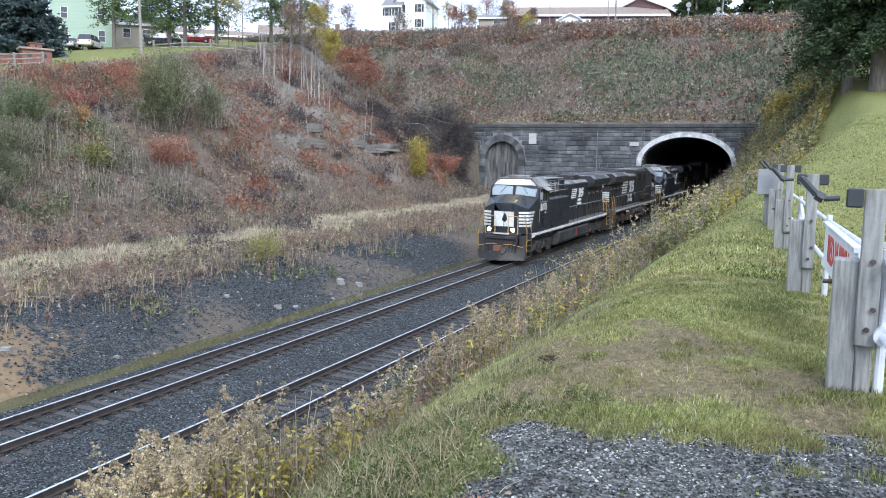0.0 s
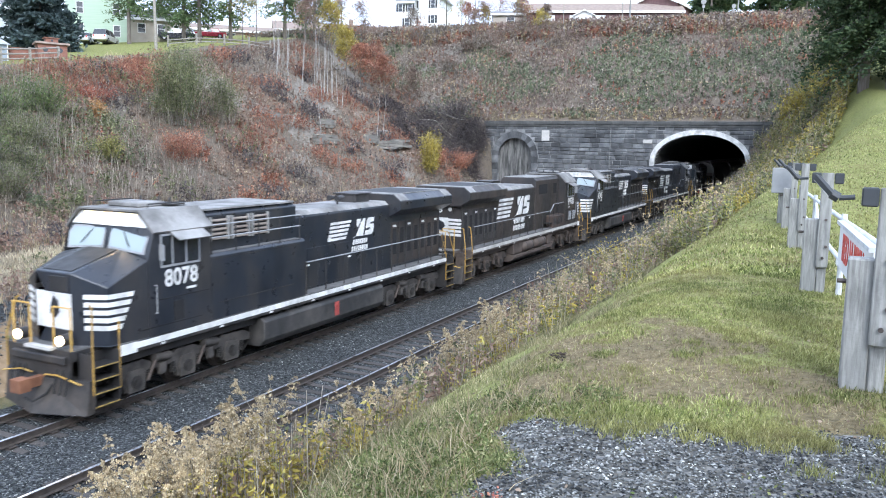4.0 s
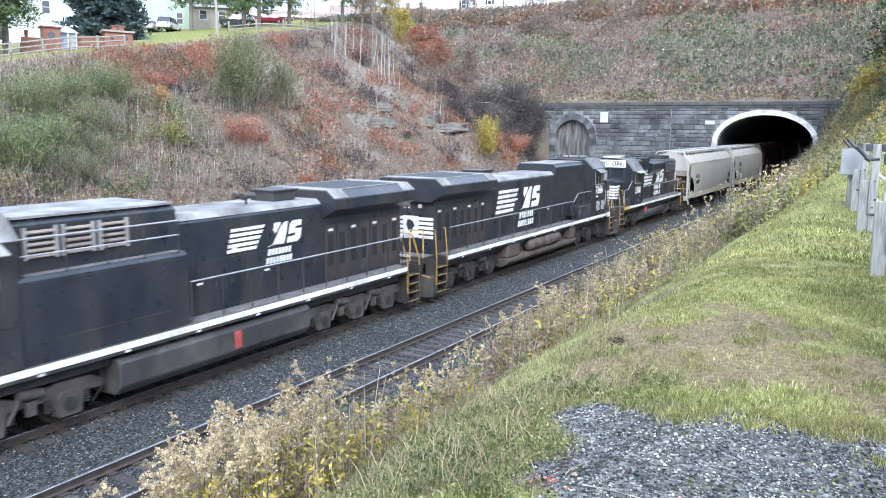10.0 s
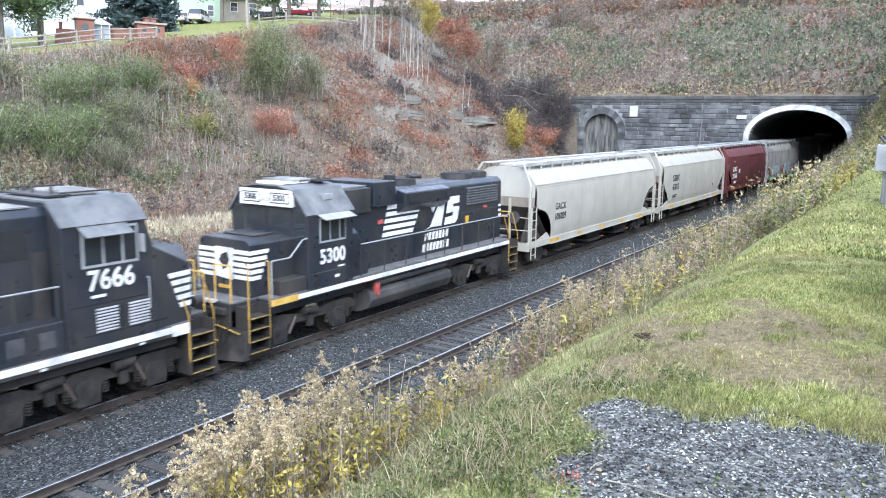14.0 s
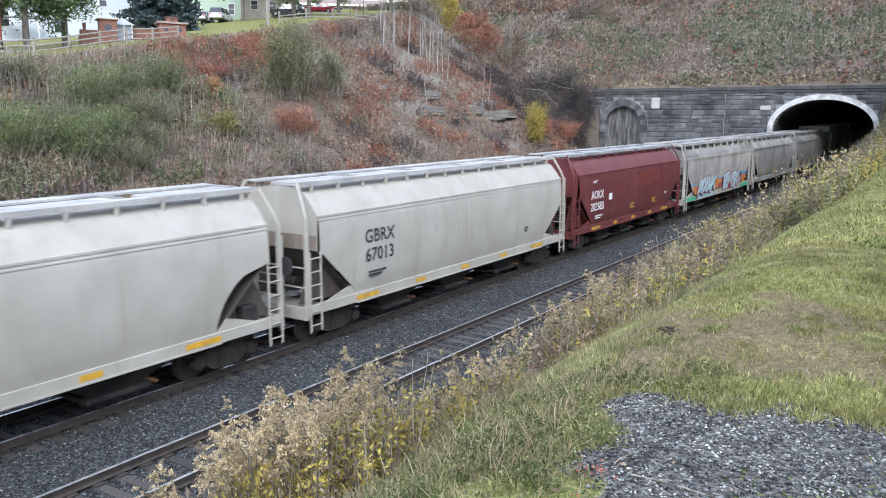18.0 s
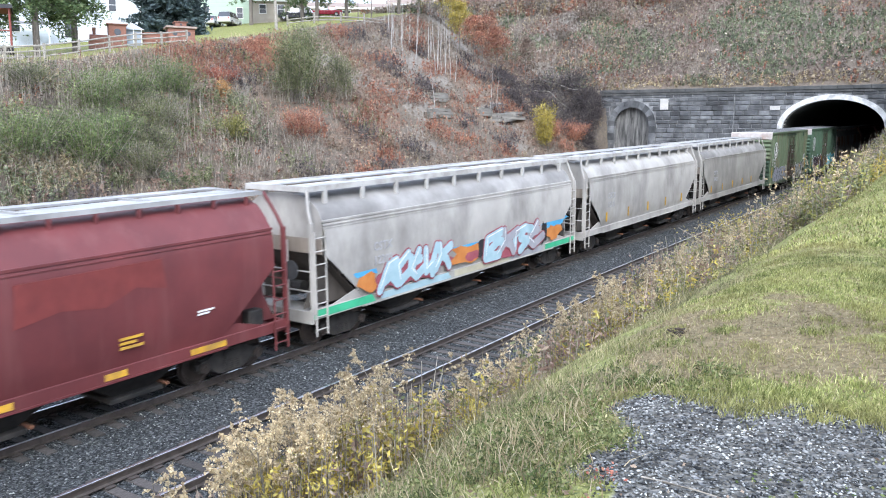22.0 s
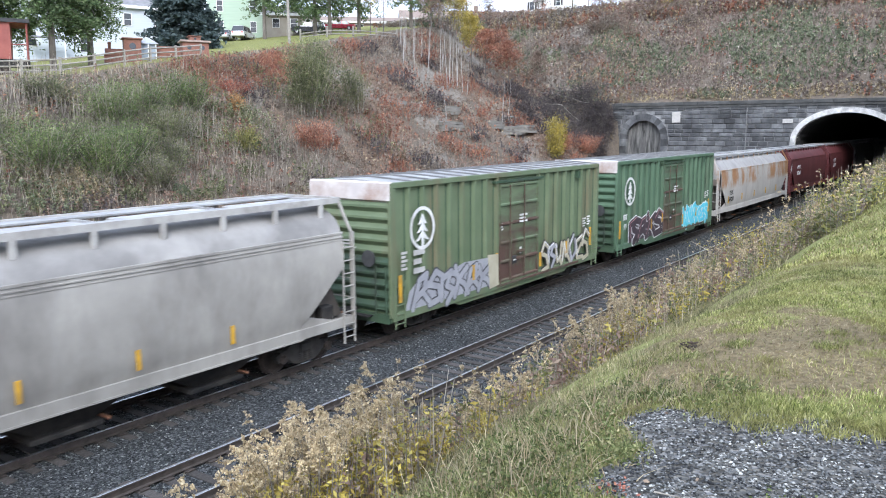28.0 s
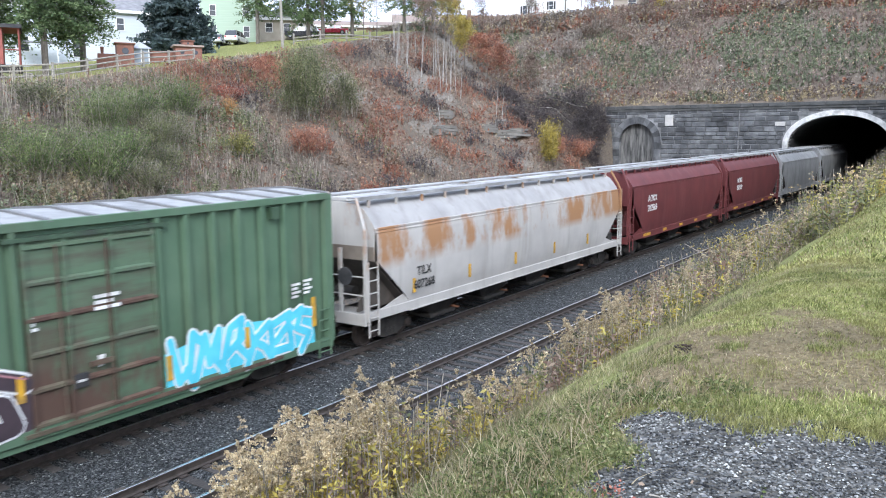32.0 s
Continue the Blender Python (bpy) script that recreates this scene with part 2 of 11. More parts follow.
M_STEEL = surf("rail_steel", (0.05, 0.041, 0.036), (0.09, 0.074, 0.064), 6, 0.6, 0.3, 0.2)
M_RAILTOP = surf("rail_head", (0.62, 0.63, 0.66), (0.76, 0.77, 0.79), 3, 0.32, 1.0, 0.02)
M_TIE = surf("tie_wood", (0.03, 0.027, 0.025), (0.085, 0.075, 0.068), 7, 0.9, 0, 0.7, 30, 0.01, (6, 1, 6), vary=0.4)
M_STONE = surf("portal_stone", (0.085, 0.09, 0.095), (0.20, 0.205, 0.205), 1.1, 0.9, 0, 0.8, 9, 0.03, (1, 1, 0.5), (0.05, 0.052, 0.055), 0.6, 0.45, vary=0.45)
M_MORTAR = surf("portal_mortar", (0.24, 0.245, 0.245), (0.36, 0.36, 0.355), 3, 0.95, 0, 0.5, 20, 0.02, None, (0.05, 0.05, 0.05), 0.6, 0.4)
M_COPING = surf("coping_stone", (0.045, 0.047, 0.047), (0.10, 0.10, 0.095), 1.2, 0.9, 0, 0.7, 10, 0.02, vary=0.2)
M_RING = surf("arch_concrete", (0.55, 0.55, 0.53), (0.72, 0.71, 0.68), 2.5, 0.85, 0, 0.4, 14, 0.02, None, (0.25, 0.25, 0.24), 0.35, 1.0)
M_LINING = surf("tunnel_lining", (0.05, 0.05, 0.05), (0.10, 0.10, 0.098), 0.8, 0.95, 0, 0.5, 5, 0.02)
M_INFILL = surf("niche_concrete", (0.12, 0.12, 0.115), (0.26, 0.25, 0.23), 0.9, 0.95, 0, 0.5, 8, 0.02, (2.2, 2.2, 0.35), (0.04, 0.04, 0.038), 0.7, 1.2, (2.5, 2.5, 0.3))
M_PLAQUE = surf("plaque_stone", (0.42, 0.41, 0.38), (0.52, 0.5, 0.47), 4, 0.8, 0, 0.2)

# ---- ground: one sheet to the horizon ----
def ground_material():
    m, nt, b = node_mat("ground_soil_and_grass")

    def weight(name):
        a = nt.nodes.new("ShaderNodeAttribute")
        a.attribute_name = name
        return a.outputs["Fac"]

    n1, n2, n3, n4 = noise_tex(nt, 0.5, 5), noise_tex(nt, 3.0, 6), noise_tex(nt, 18.0, 4), noise_tex(nt, 9.0, 8, rough=0.75)

    def edge(w):
        v = math_node(nt, "ADD", w, math_node(nt, "MULTIPLY", math_node(nt, "SUBTRACT", n2, 0.5), 0.9))
        return ramp(nt, v, [(0.42, (0, 0, 0)), (0.58, (1, 1, 1))])

    soil = mix_rgb(nt, n1, ramp(nt, n2, [(0.3, (0.12, 0.095, 0.075)), (0.7, (0.22, 0.18, 0.145))]), ramp(nt, n3, [(0.3, (0.07, 0.062, 0.045)), (0.7, (0.20, 0.165, 0.125))]))
    turf = mix_rgb(nt, n2, ramp(nt, n4, [(0.32, (0.085, 0.105, 0.03)), (0.68, (0.30, 0.335, 0.105))]), ramp(nt, n4, [(0.32, (0.125, 0.115, 0.042)), (0.68, (0.38, 0.355, 0.14))]))
    stones = nt.nodes.new("ShaderNodeTexVoronoi")
    stones.inputs["Scale"].default_value = 26.0
    tc = nt.nodes.new("ShaderNodeTexCoord")
    nt.links.new(tc.outputs["Object"], stones.inputs["Vector"])
    bw = nt.nodes.new("ShaderNodeRGBToBW")
    nt.links.new(stones.outputs["Color"], bw.inputs["Color"])
    ballast = ramp(nt, bw.outputs["Val"], [(0.1, (0.014, 0.016, 0.017)), (0.55, (0.05, 0.054, 0.056)), (0.95, (0.17, 0.177, 0.18))])
    gravel = ramp(nt, bw.outputs["Val"], [(0.1, (0.06, 0.057, 0.05)), (0.6, (0.14, 0.135, 0.12)), (0.95, (0.28, 0.275, 0.26))])
    clay = ramp(nt, n2, [(0.3, (0.20, 0.135, 0.075)), (0.7, (0.33, 0.24, 0.15))])
    rockc = ramp(nt, n2, [(0.3, (0.14, 0.125, 0.105)), (0.7, (0.27, 0.24, 0.20))])
    litter = ramp(nt, n3, [(0.3, (0.125, 0.09, 0.065)), (0.7, (0.24, 0.17, 0.125))])
    thatch = mix_rgb(nt, n2, ramp(nt, n3, [(0.3, (0.115, 0.085, 0.05)), (0.7, (0.25, 0.195, 0.115))]), ramp(nt, n3, [(0.3, (0.14, 0.115, 0.06)), (0.7, (0.27, 0.225, 0.125))]))
    col = soil
    for w, c in (("litter", litter), ("rock", rockc), ("turf", turf), ("thatch", thatch), ("clay", clay), ("ballast", ballast), ("gravel", gravel)):
        col = mix_rgb(nt, edge(weight(w)), col, c)
    nt.links.new(col, b.inputs["Base Color"])
    b.inputs["Roughness"].default_value = 0.95
    b.inputs["Specular IOR Level"].default_value = 0.15
    h = math_node(nt, "ADD", n3, math_node(nt, "MULTIPLY", stones.outputs["Distance"], 1.2))
    add_bump(nt, b, h, 0.7, 0.05)
    return m


def crest_x(y):
    """Where the far slope meets the upland."""
    return FOOT + 1.0 - (np.maximum(5.5 + 0.178 * np.asarray(y, float), 9.9) - 1.35 - GRADE * y) / 0.66


def lawn_dry(x, y):
    """Where the lawn has died back to thatch and soil."""
    a = smooth(1.0, 0.3, np.hypot((x + 1.5) / 1.5, (y - 6.6) / 1.7) + 0.3 * wob(x, y, 0.6, 3))
    b = smooth(1.0, 0.3, np.hypot((x + 0.5) / 1.5, (y - 5.8) / 1.0) + 0.3 * wob(x, y, 0.5, 5))
    c = smooth(1.0, 0.4, np.hypot((x + 1.95) / 0.6, (y - 5.2) / 0.8) + 0.3 * wob(x, y, 0.4, 1))
    return np.clip(np.maximum(np.maximum(a, b), c) + 0.35 * smooth(0.2, 0.9, wob(x, y, 1.1, 6)), 0, 1) * smooth(14, 11, y)


def zones(x, y):
    """Where the sheet is turf, ballast, gravel, clay, bare rock or leaf litter: weights of 0 to 1."""
    x, y = np.asarray(x, float), np.asarray(y, float)
    on_bed = (y < 99) * 1.0
    ballast = smooth(-20.3, -19.7, x) * smooth(-9.8, -10.5, x) * on_bed
    ballast = np.maximum(ballast, smooth(-29.3, -27.6, x + 1.0 * wob(x, y, 4, 3)) * smooth(-21.6, -22.6, x) * smooth(14, 18, y) * smooth(66, 56, y) * (0.62 + 0.3 * wob(x, y, 5, 1)))
    clay = smooth(-30, -28, x) * smooth(-21.2, -22, x) * smooth(25, 19, y + 2 * wob(x, y, 3)) * on_bed
    lawn_edge = -3.9 + 0.055 * np.clip(y - 25, 0, 80) + 0.05 * np.clip(y - 35, 0, 60) + 0.35 * wob(x, y, 3.0, 2.0)
    turf = smooth(lawn_edge - 0.5, lawn_edge + 0.3, x) * smooth(95, 80, y)
    turf = turf * (1 - 0.4 * lawn_dry(x, y))
    turf = np.maximum(turf, smooth(-1.5, -3.5, x - crest_x(y)) * 0.9)
    turf = np.maximum(turf, smooth(126, 132, y))
    side = x + 1.3 + 0.36 * (y - 3.2) + 0.2 * wob(x, y, 0.45, 2) + 0.12 * wob(x, y, 0.16, 4)
    far_side = 4.62 + 0.55 * np.clip(x + 0.9, 0, 2) + 0.2 * wob(x, y, 0.5, 1) + 0.12 * wob(x, y, 0.17, 3) - y
    gravel = smooth(-0.14, 0.12, side) * smooth(-0.16, 0.14, far_side) * smooth(1.6, 1.2, x) * (y > 0.5)
    slope = smooth(FOOT + 0.5, FOOT - 3, x) * smooth(-2, 2, x - crest_x(y))
    rock = slope * smooth(0.1, 0.7, wob(x, y, 7, 6.0) + 0.5 * smooth(50, 65, y) - 0.15)
    litter = slope * smooth(0.1, 0.6, wob(x, y, 9, 1.5) + 0.3) * smooth(30, 45, y)
    return dict(turf=turf, ballast=ballast, gravel=gravel, clay=clay, rock=rock * 0.66, litter=litter * 0.6, thatch=lawn_dry(x, y) * (x > -4))


def build_ground():
    def lines(stops):
        out = []
        for (a, b, n) in stops:
            out += list(np.linspace(a, b, n, endpoint=False))
        return np.array(out)

    xs = np.concatenate([lines([(-1500, -160, 14), (-160, -75, 35), (-75, -22.5, 88), (-22.5, -18.9, 14), (-18.9, -10.7, 8), (-10.7, -5, 22), (-5, 3, 44), (3, 16, 20), (16, 60, 14), (60, 1500, 13)]), [1500]])
    ys = np.concatenate([lines([(-1500, -60, 14), (-60, 0, 22), (0, 12, 64), (12, 40, 56), (40, 98.3, 92), (98.3, 98.9, 1), (98.9, 135, 58), (135, 200, 20), (200, 1500, 14)]), [1500]])
    gx, gy = np.meshgrid(xs, ys)
    gz = ground_z(gx, gy)
    nx, ny = len(xs), len(ys)
    idx = np.arange(nx * ny).reshape(ny, nx)
    q = np.stack([idx[:-1, :-1], idx[:-1, 1:], idx[1:, 1:], idx[1:, :-1]], -1)
    cx, cy = (gx[:-1, :-1] + gx[1:, 1:]) / 2, (gy[:-1, :-1] + gy[1:, 1:]) / 2
    drop = (cy > 98.3) & (cy < 98.9) & (cx > -41.9) & (cx < -7.2)
    q = q[~drop]
    me = mesh_np("ground", np.stack([gx, gy, gz], -1), quads=q, material=ground_material(), smooth_shade=True)
    for name, w in zones(gx, gy).items():
        at = me.attributes.new(name, "FLOAT", "POINT")
        at.data.foreach_set("value", w.ravel().astype(np.float32))
    return tagged(new("ground", me), label="earth, turf and ballast of a railway cut", category="ground", kind="structure")


build_ground()

# ---- ditch water ----
wm, wnt, wb = node_mat("ditch_water")
wb.inputs["Base Color"].default_value = (0.085, 0.078, 0.034, 1)
wb.inputs["Roughness"].default_value = 0.12
add_bump(wnt, wb, noise_tex(wnt, 2.0), 0.05, 0.02)
wat = Build()
for k in range(24):
    y0, y1 = -10 + k * 4.4, -10 + (k + 1) * 4.4
    wat.poly([(-23.6, y0, rail_z(y0) - 1.16), (-19.6, y0, rail_z(y0) - 1.16), (-19.6, y1, rail_z(y1) - 1.16), (-23.6, y1, rail_z(y1) - 1.16)], [(0, 1, 2, 3)])
tagged(part("water", wat, wm), label="shallow murky green water in the trackside ditch", category="water", kind="structure")


# ---- tracks ----
def track(name, xc, shiny, label):
    root = thing(name, label, "railway track", kind="structure")
    prof = [(-0.075, 0.0), (0.075, 0.0), (0.075, 0.015), (0.012, 0.035), (0.012, 0.125), (0.036, 0.135), (0.036, 0.172), (-0.036, 0.172), (-0.036, 0.135), (-0.012, 0.125), (-0.012, 0.035), (-0.075, 0.015)]
    y0, y1 = -270.0, 440.0
    for s in (-1, 1):
        b = Build()
        xr = xc + s * GAUGE / 2
        b.loft([[(xr + px, y, rail_z(y) - 0.172 + pz) for px, pz in prof] for y in (y0, y1)])
        rail = part("rail", b, M_STEEL, root, "rusty steel rail")
        h = Build()
        h.loft([[(xr + px, y, rail_z(y) + pz) for px, pz in ((-0.035, 0.001), (0.035, 0.001), (0.03, 0.007), (-0.03, 0.007))] for y in (y0, y1)])
        part("rail_head", h, M_RAILTOP, rail, "worn bright running surface")
    return root


TRACK_FAR = track("railway_track", X_TRAIN, True, "steel rails on weathered wooden ties, in use")
TRACK_NEAR = track("railway_track", X_NEAR, True, "steel rails on weathered ties beside the weedy bank")


# ---- tunnel portal ----
AX, ASP = -15.0, 6.75          # middle and springing height of the main arch
NX, NSP, NR = -38.1, 6.95, 2.3  # walled-up arch


def arch_pts(cx, sp, a, b, base, n=28):
    pts = [(cx - a, base)]
    pts += [(cx - a * math.cos(math.pi * i / n), sp + b * math.sin(math.pi * i / n)) for i in range(n + 1)]
    return pts + [(cx + a, base)]


WALL_TOP, WALL_L, WALL_R, WALL_BASE = 11.0, -42.3, -5.0, 0.6


def arch_wall():
    """The wall's core with the two openings through it."""
    b = Build()
    outs = []
    for cx, sp, a, h in ((NX, NSP, NR, NR), (AX, ASP, 5.3, 3.3)):
        outs.append(arch_pts(cx, sp, a, h, WALL_BASE))
    y0, y1 = Y_PORTAL, Y_PORTAL + 1.0
    spans, last = [], WALL_L
    for pts in outs:
        spans.append((last, pts[0][0]))
        last = pts[-1][0]
    spans.append((last, WALL_R))
    for x0, x1 in spans:
        b.box(x0, x1, y0, y1, WALL_BASE, WALL_TOP)
    for pts in outs:
        for (xa, za), (xb, zb) in zip(pts, pts[1:]):
            if xb - xa > 1e-4:
                b.along_y([(xa, za), (xb, zb), (xb, WALL_TOP), (xa, WALL_TOP)], y0, y1)
    return b


WALL = part("wall_portal", arch_wall(), M_MORTAR, None, "grey dressed-stone tunnel portal wall", kind="structure")
tagged(WALL, category="wall")


def ring(cx, sp, a, b, t, y0, y1, base, n):
    """Stones of an arch ring, as separate solids."""
    outs = []
    for i in range(n):
        p = []
        for k in (0, 0.97):
            th = math.pi * (i + k) / n
            c, s = math.cos(th), math.sin(th)
            p.append(((cx - a * c, sp + b * s), (cx - (a + t) * c, sp + (b + t) * s)))
        outs.append(Build().along_y([p[0][0], p[0][1], p[1][1], p[1][0]], y0, y1))
    return outs


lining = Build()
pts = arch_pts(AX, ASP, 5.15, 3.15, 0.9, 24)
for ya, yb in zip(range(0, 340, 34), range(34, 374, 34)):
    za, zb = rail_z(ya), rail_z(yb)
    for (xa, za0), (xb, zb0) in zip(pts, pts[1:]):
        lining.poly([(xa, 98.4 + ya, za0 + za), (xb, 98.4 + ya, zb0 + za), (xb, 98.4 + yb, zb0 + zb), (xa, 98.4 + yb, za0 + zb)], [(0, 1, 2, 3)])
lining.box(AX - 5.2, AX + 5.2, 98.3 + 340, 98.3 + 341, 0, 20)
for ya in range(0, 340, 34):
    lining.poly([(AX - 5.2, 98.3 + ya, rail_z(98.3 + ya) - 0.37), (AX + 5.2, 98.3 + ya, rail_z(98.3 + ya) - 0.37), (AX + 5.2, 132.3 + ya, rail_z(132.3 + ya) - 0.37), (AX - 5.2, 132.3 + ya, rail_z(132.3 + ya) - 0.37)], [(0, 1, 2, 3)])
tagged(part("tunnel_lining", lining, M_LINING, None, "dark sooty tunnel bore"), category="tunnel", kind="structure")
face = Build()
ro_, ri_ = arch_pts(AX, ASP, 5.72, 3.72, 1.0, 32), arch_pts(AX, ASP, 5.15, 3.15, 1.0, 32)
for i in range(len(ro_) - 1):
    face.along_y([ro_[i], ro_[i + 1], ri_[i + 1], ri_[i]], Y_PORTAL - 0.14, Y_PORTAL + 1.2)
tagged(part("arch_ring", face, M_RING, None, "pale concrete ring round the tunnel mouth"), category="arch", kind="structure")
infill = Build().box(NX - 2.5, NX + 2.5, Y_PORTAL + 0.55, Y_PORTAL + 0.95, WALL_BASE, 9.4)
tagged(part("niche_wall", infill, M_INFILL, WALL, "stained concrete closing a blind arch"))

# ---- train materials ----
M_BLACK = surf("loco_black", (0.011, 0.0145, 0.021), (0.022, 0.027, 0.036), 1.2, 0.33, 0, 0.08, 12, 0.004, None, (0.045, 0.042, 0.04), 0.35, 0.9, (1, 1, 0.5))
M_BLACK2 = surf("loco_black_dusty", (0.010, 0.0105, 0.012), (0.024, 0.0245, 0.026), 1.2, 0.55, 0, 0.1, 12, 0.004, None, (0.052, 0.045, 0.04), 0.5, 0.9, (1, 1, 0.4))
M_ROOF = surf("loco_roof_grey", (0.19, 0.187, 0.178), (0.33, 0.323, 0.307), 1.3, 0.75, 0, 0.15, 10, 0.004, None, (0.085, 0.08, 0.075), 0.45, 0.8)
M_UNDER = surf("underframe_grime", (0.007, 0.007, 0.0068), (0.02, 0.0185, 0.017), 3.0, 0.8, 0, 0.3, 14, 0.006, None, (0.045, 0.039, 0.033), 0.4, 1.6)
M_LTRUCK = surf("loco_truck_dust", (0.026, 0.021, 0.018), (0.07, 0.054, 0.045), 3.0, 0.85, 0, 0.3, 14, 0.006, None, (0.115, 0.088, 0.07), 0.4, 1.6)
M_TANK = surf("tank_grime", (0.05, 0.038, 0.032), (0.10, 0.077, 0.064), 1.2, 0.75, 0, 0.15, 10, 0.004)
M_WHEEL = surf("wheel_steel", (0.04, 0.034, 0.03), (0.10, 0.08, 0.07), 3, 0.6, 0.6, 0.2)
M_WHITE = surf("marking_white", (0.62, 0.62, 0.60), (0.76, 0.76, 0.74), 2.2, 0.6, 0, 0.05, 12, 0.002, None, (0.4, 0.39, 0.37), 0.3, 1.6)
M_CREAM = surf("stripe_dusty", (0.34, 0.33, 0.31), (0.55, 0.54, 0.51), 1.6, 0.7, 0, 0.05)
M_YELLOW = surf("safety_yellow", (0.50, 0.27, 0.02), (0.66, 0.38, 0.035), 2.5, 0.6, 0, 0.05, 10, 0.002, None, (0.24, 0.15, 0.05), 0.3, 2.0)
M_HAND = surf("handrail_yellow", (0.45, 0.26, 0.05), (0.62, 0.40, 0.10), 3, 0.6, 0, 0.1)
M_RAILGREY = surf("handrail_grey", (0.22, 0.225, 0.23), (0.32, 0.325, 0.33), 3, 0.6, 0, 0.05)
M_GLASS = glassy("cab_glass", (0.02, 0.025, 0.03))
# pale base colour stands in for the sky mirrored in the windscreens
M_GLASSLIT = glassy("windscreen_sky_tint", (0.30, 0.36, 0.37), 0.08)
M_LAMP = glow("lit_headlamp", (1.0, 0.72, 0.38), 14.0)
M_LENS = glassy("lamp_lens", (0.5, 0.5, 0.48), 0.15)
M_MESHVENT = surf("vent_dark", (0.006, 0.006, 0.007), (0.014, 0.014, 0.015), 5, 0.8, 0, 0.3)
M_BAFFLE = surf("brake_grid_dull", (0.16, 0.13, 0.11), (0.26, 0.22, 0.18), 3, 0.7, 0, 0.1)
M_RUST = surf("rust", (0.13, 0.055, 0.03), (0.24, 0.11, 0.06), 2.5, 0.9, 0, 0.3)
M_HOSE = surf("hose_rubber", (0.01, 0.01, 0.01), (0.02, 0.02, 0.02), 3, 0.8, 0, 0.1)

M_BLACKD = surf("loco_black_worn", (0.018, 0.0175, 0.018), (0.034, 0.032, 0.031), 1.2, 0.5, 0, 0.08, 12, 0.004, None, (0.07, 0.052, 0.042), 0.42, 0.6, (1, 1, 0.35))
M_VENTDOOR = surf("hood_door_dust", (0.032, 0.029, 0.028), (0.055, 0.048, 0.044), 1.5, 0.7, 0, 0.1, 10, 0.004, None, (0.022, 0.021, 0.021), 0.4, 0.8)
M_GRAB = surf("grab_iron_yellow", (0.30, 0.175, 0.03), (0.47, 0.28, 0.045), 3, 0.6, 0, 0.1, 10, 0.002, None, (0.14, 0.09, 0.04), 0.35, 2.5)
M_MTRUCK = surf("loco_truck_grey", (0.022, 0.02, 0.019), (0.06, 0.054, 0.049), 3.0, 0.85, 0, 0.3, 14, 0.006, None, (0.095, 0.083, 0.072), 0.4, 1.6)
M_TREAD = surf("tread_yellow_worn", (0.12, 0.085, 0.035), (0.36, 0.24, 0.06), 6, 0.7, 0, 0.1)
M_PLOW = surf("plow_black", (0.012, 0.012, 0.013), (0.03, 0.029, 0.029), 2, 0.6, 0, 0.1, 10, 0.004, None, (0.075, 0.064, 0.055), 0.45, 1.5)
M_WALK = surf("walkway_dust", (0.075, 0.075, 0.075), (0.15, 0.145, 0.14), 2.5, 0.85, 0, 0.15)
M_TANKG = surf("tank_black", (0.022, 0.022, 0.023), (0.045, 0.044, 0.043), 1.2, 0.6, 0, 0.12, 10, 0.004, None, (0.09, 0.082, 0.074), 0.35, 1.0)
M_SIGNAL = surf("faded_red", (0.30, 0.05, 0.045), (0.42, 0.09, 0.075), 4, 0.6, 0, 0.05)
M_RAILDARK = surf("hardware_dark", (0.035, 0.036, 0.038), (0.07, 0.071, 0.073), 4, 0.6, 0, 0.05)
M_DUSTBOX = surf("rusty_dust", (0.05, 0.034, 0.028), (0.10, 0.066, 0.05), 1.5, 0.8, 0, 0.15, 10, 0.004, None, (0.03, 0.027, 0.026), 0.5, 1.0)
M_SCREEN = surf("radiator_mesh", (0.02, 0.022, 0.024), (0.045, 0.048, 0.05), 14, 0.7, 0.2, 0.4, 60, 0.01, (1, 6, 1))
M_GRIDFRAME = surf("grid_frame_grey", (0.20, 0.195, 0.185), (0.30, 0.295, 0.28), 3, 0.7, 0, 0.1)
M_ROOFDK = surf("cab_roof_dark", (0.06, 0.063, 0.067), (0.12, 0.124, 0.128), 1.5, 0.65, 0, 0.1, 10, 0.004, None, (0.2, 0.2, 0.195), 0.25, 0.9)
M_BOARDLIT = glow("lit_number_board", (1.0, 0.86, 0.45), 1.1)


def text_mesh(txt, size, bold=0.0, spacing=1.0, depth=0.004, shear=0.0, width=1.0):
    """Letters in the built-in font, lying in the yz plane and facing +x; origin at the middle."""
    cu = bpy.data.curves.new("letters", "FONT")
    cu.body, cu.size, cu.align_x, cu.align_y = txt, size, "CENTER", "CENTER"
    cu.offset, cu.space_character, cu.extrude, cu.shear = bold, spacing, depth, shear
    tmp = bpy.data.objects.new("letters", cu)
    scene.collection.objects.link(tmp)
    me = bpy.data.meshes.new_from_object(tmp.evaluated_get(bpy.context.evaluated_depsgraph_get()))
    bpy.data.objects.remove(tmp)
    bpy.data.curves.remove(cu)
    me.transform(Matrix(((0, 0, 1, 0), (1 * width, 0, 0, 0), (0, 1, 0, 0), (0, 0, 0, 1))))
    return me


def letters(txt, size, x, y, z, mat, parent, bold=0.0, spacing=1.0, name="lettering", m=None, width=1.0, shear=0.0):
    me = text_mesh(txt, size, bold, spacing, width=width, shear=shear)
    return part(name, me, mat, parent, m=m if m is not None else Matrix.Translation((x, y, z)))


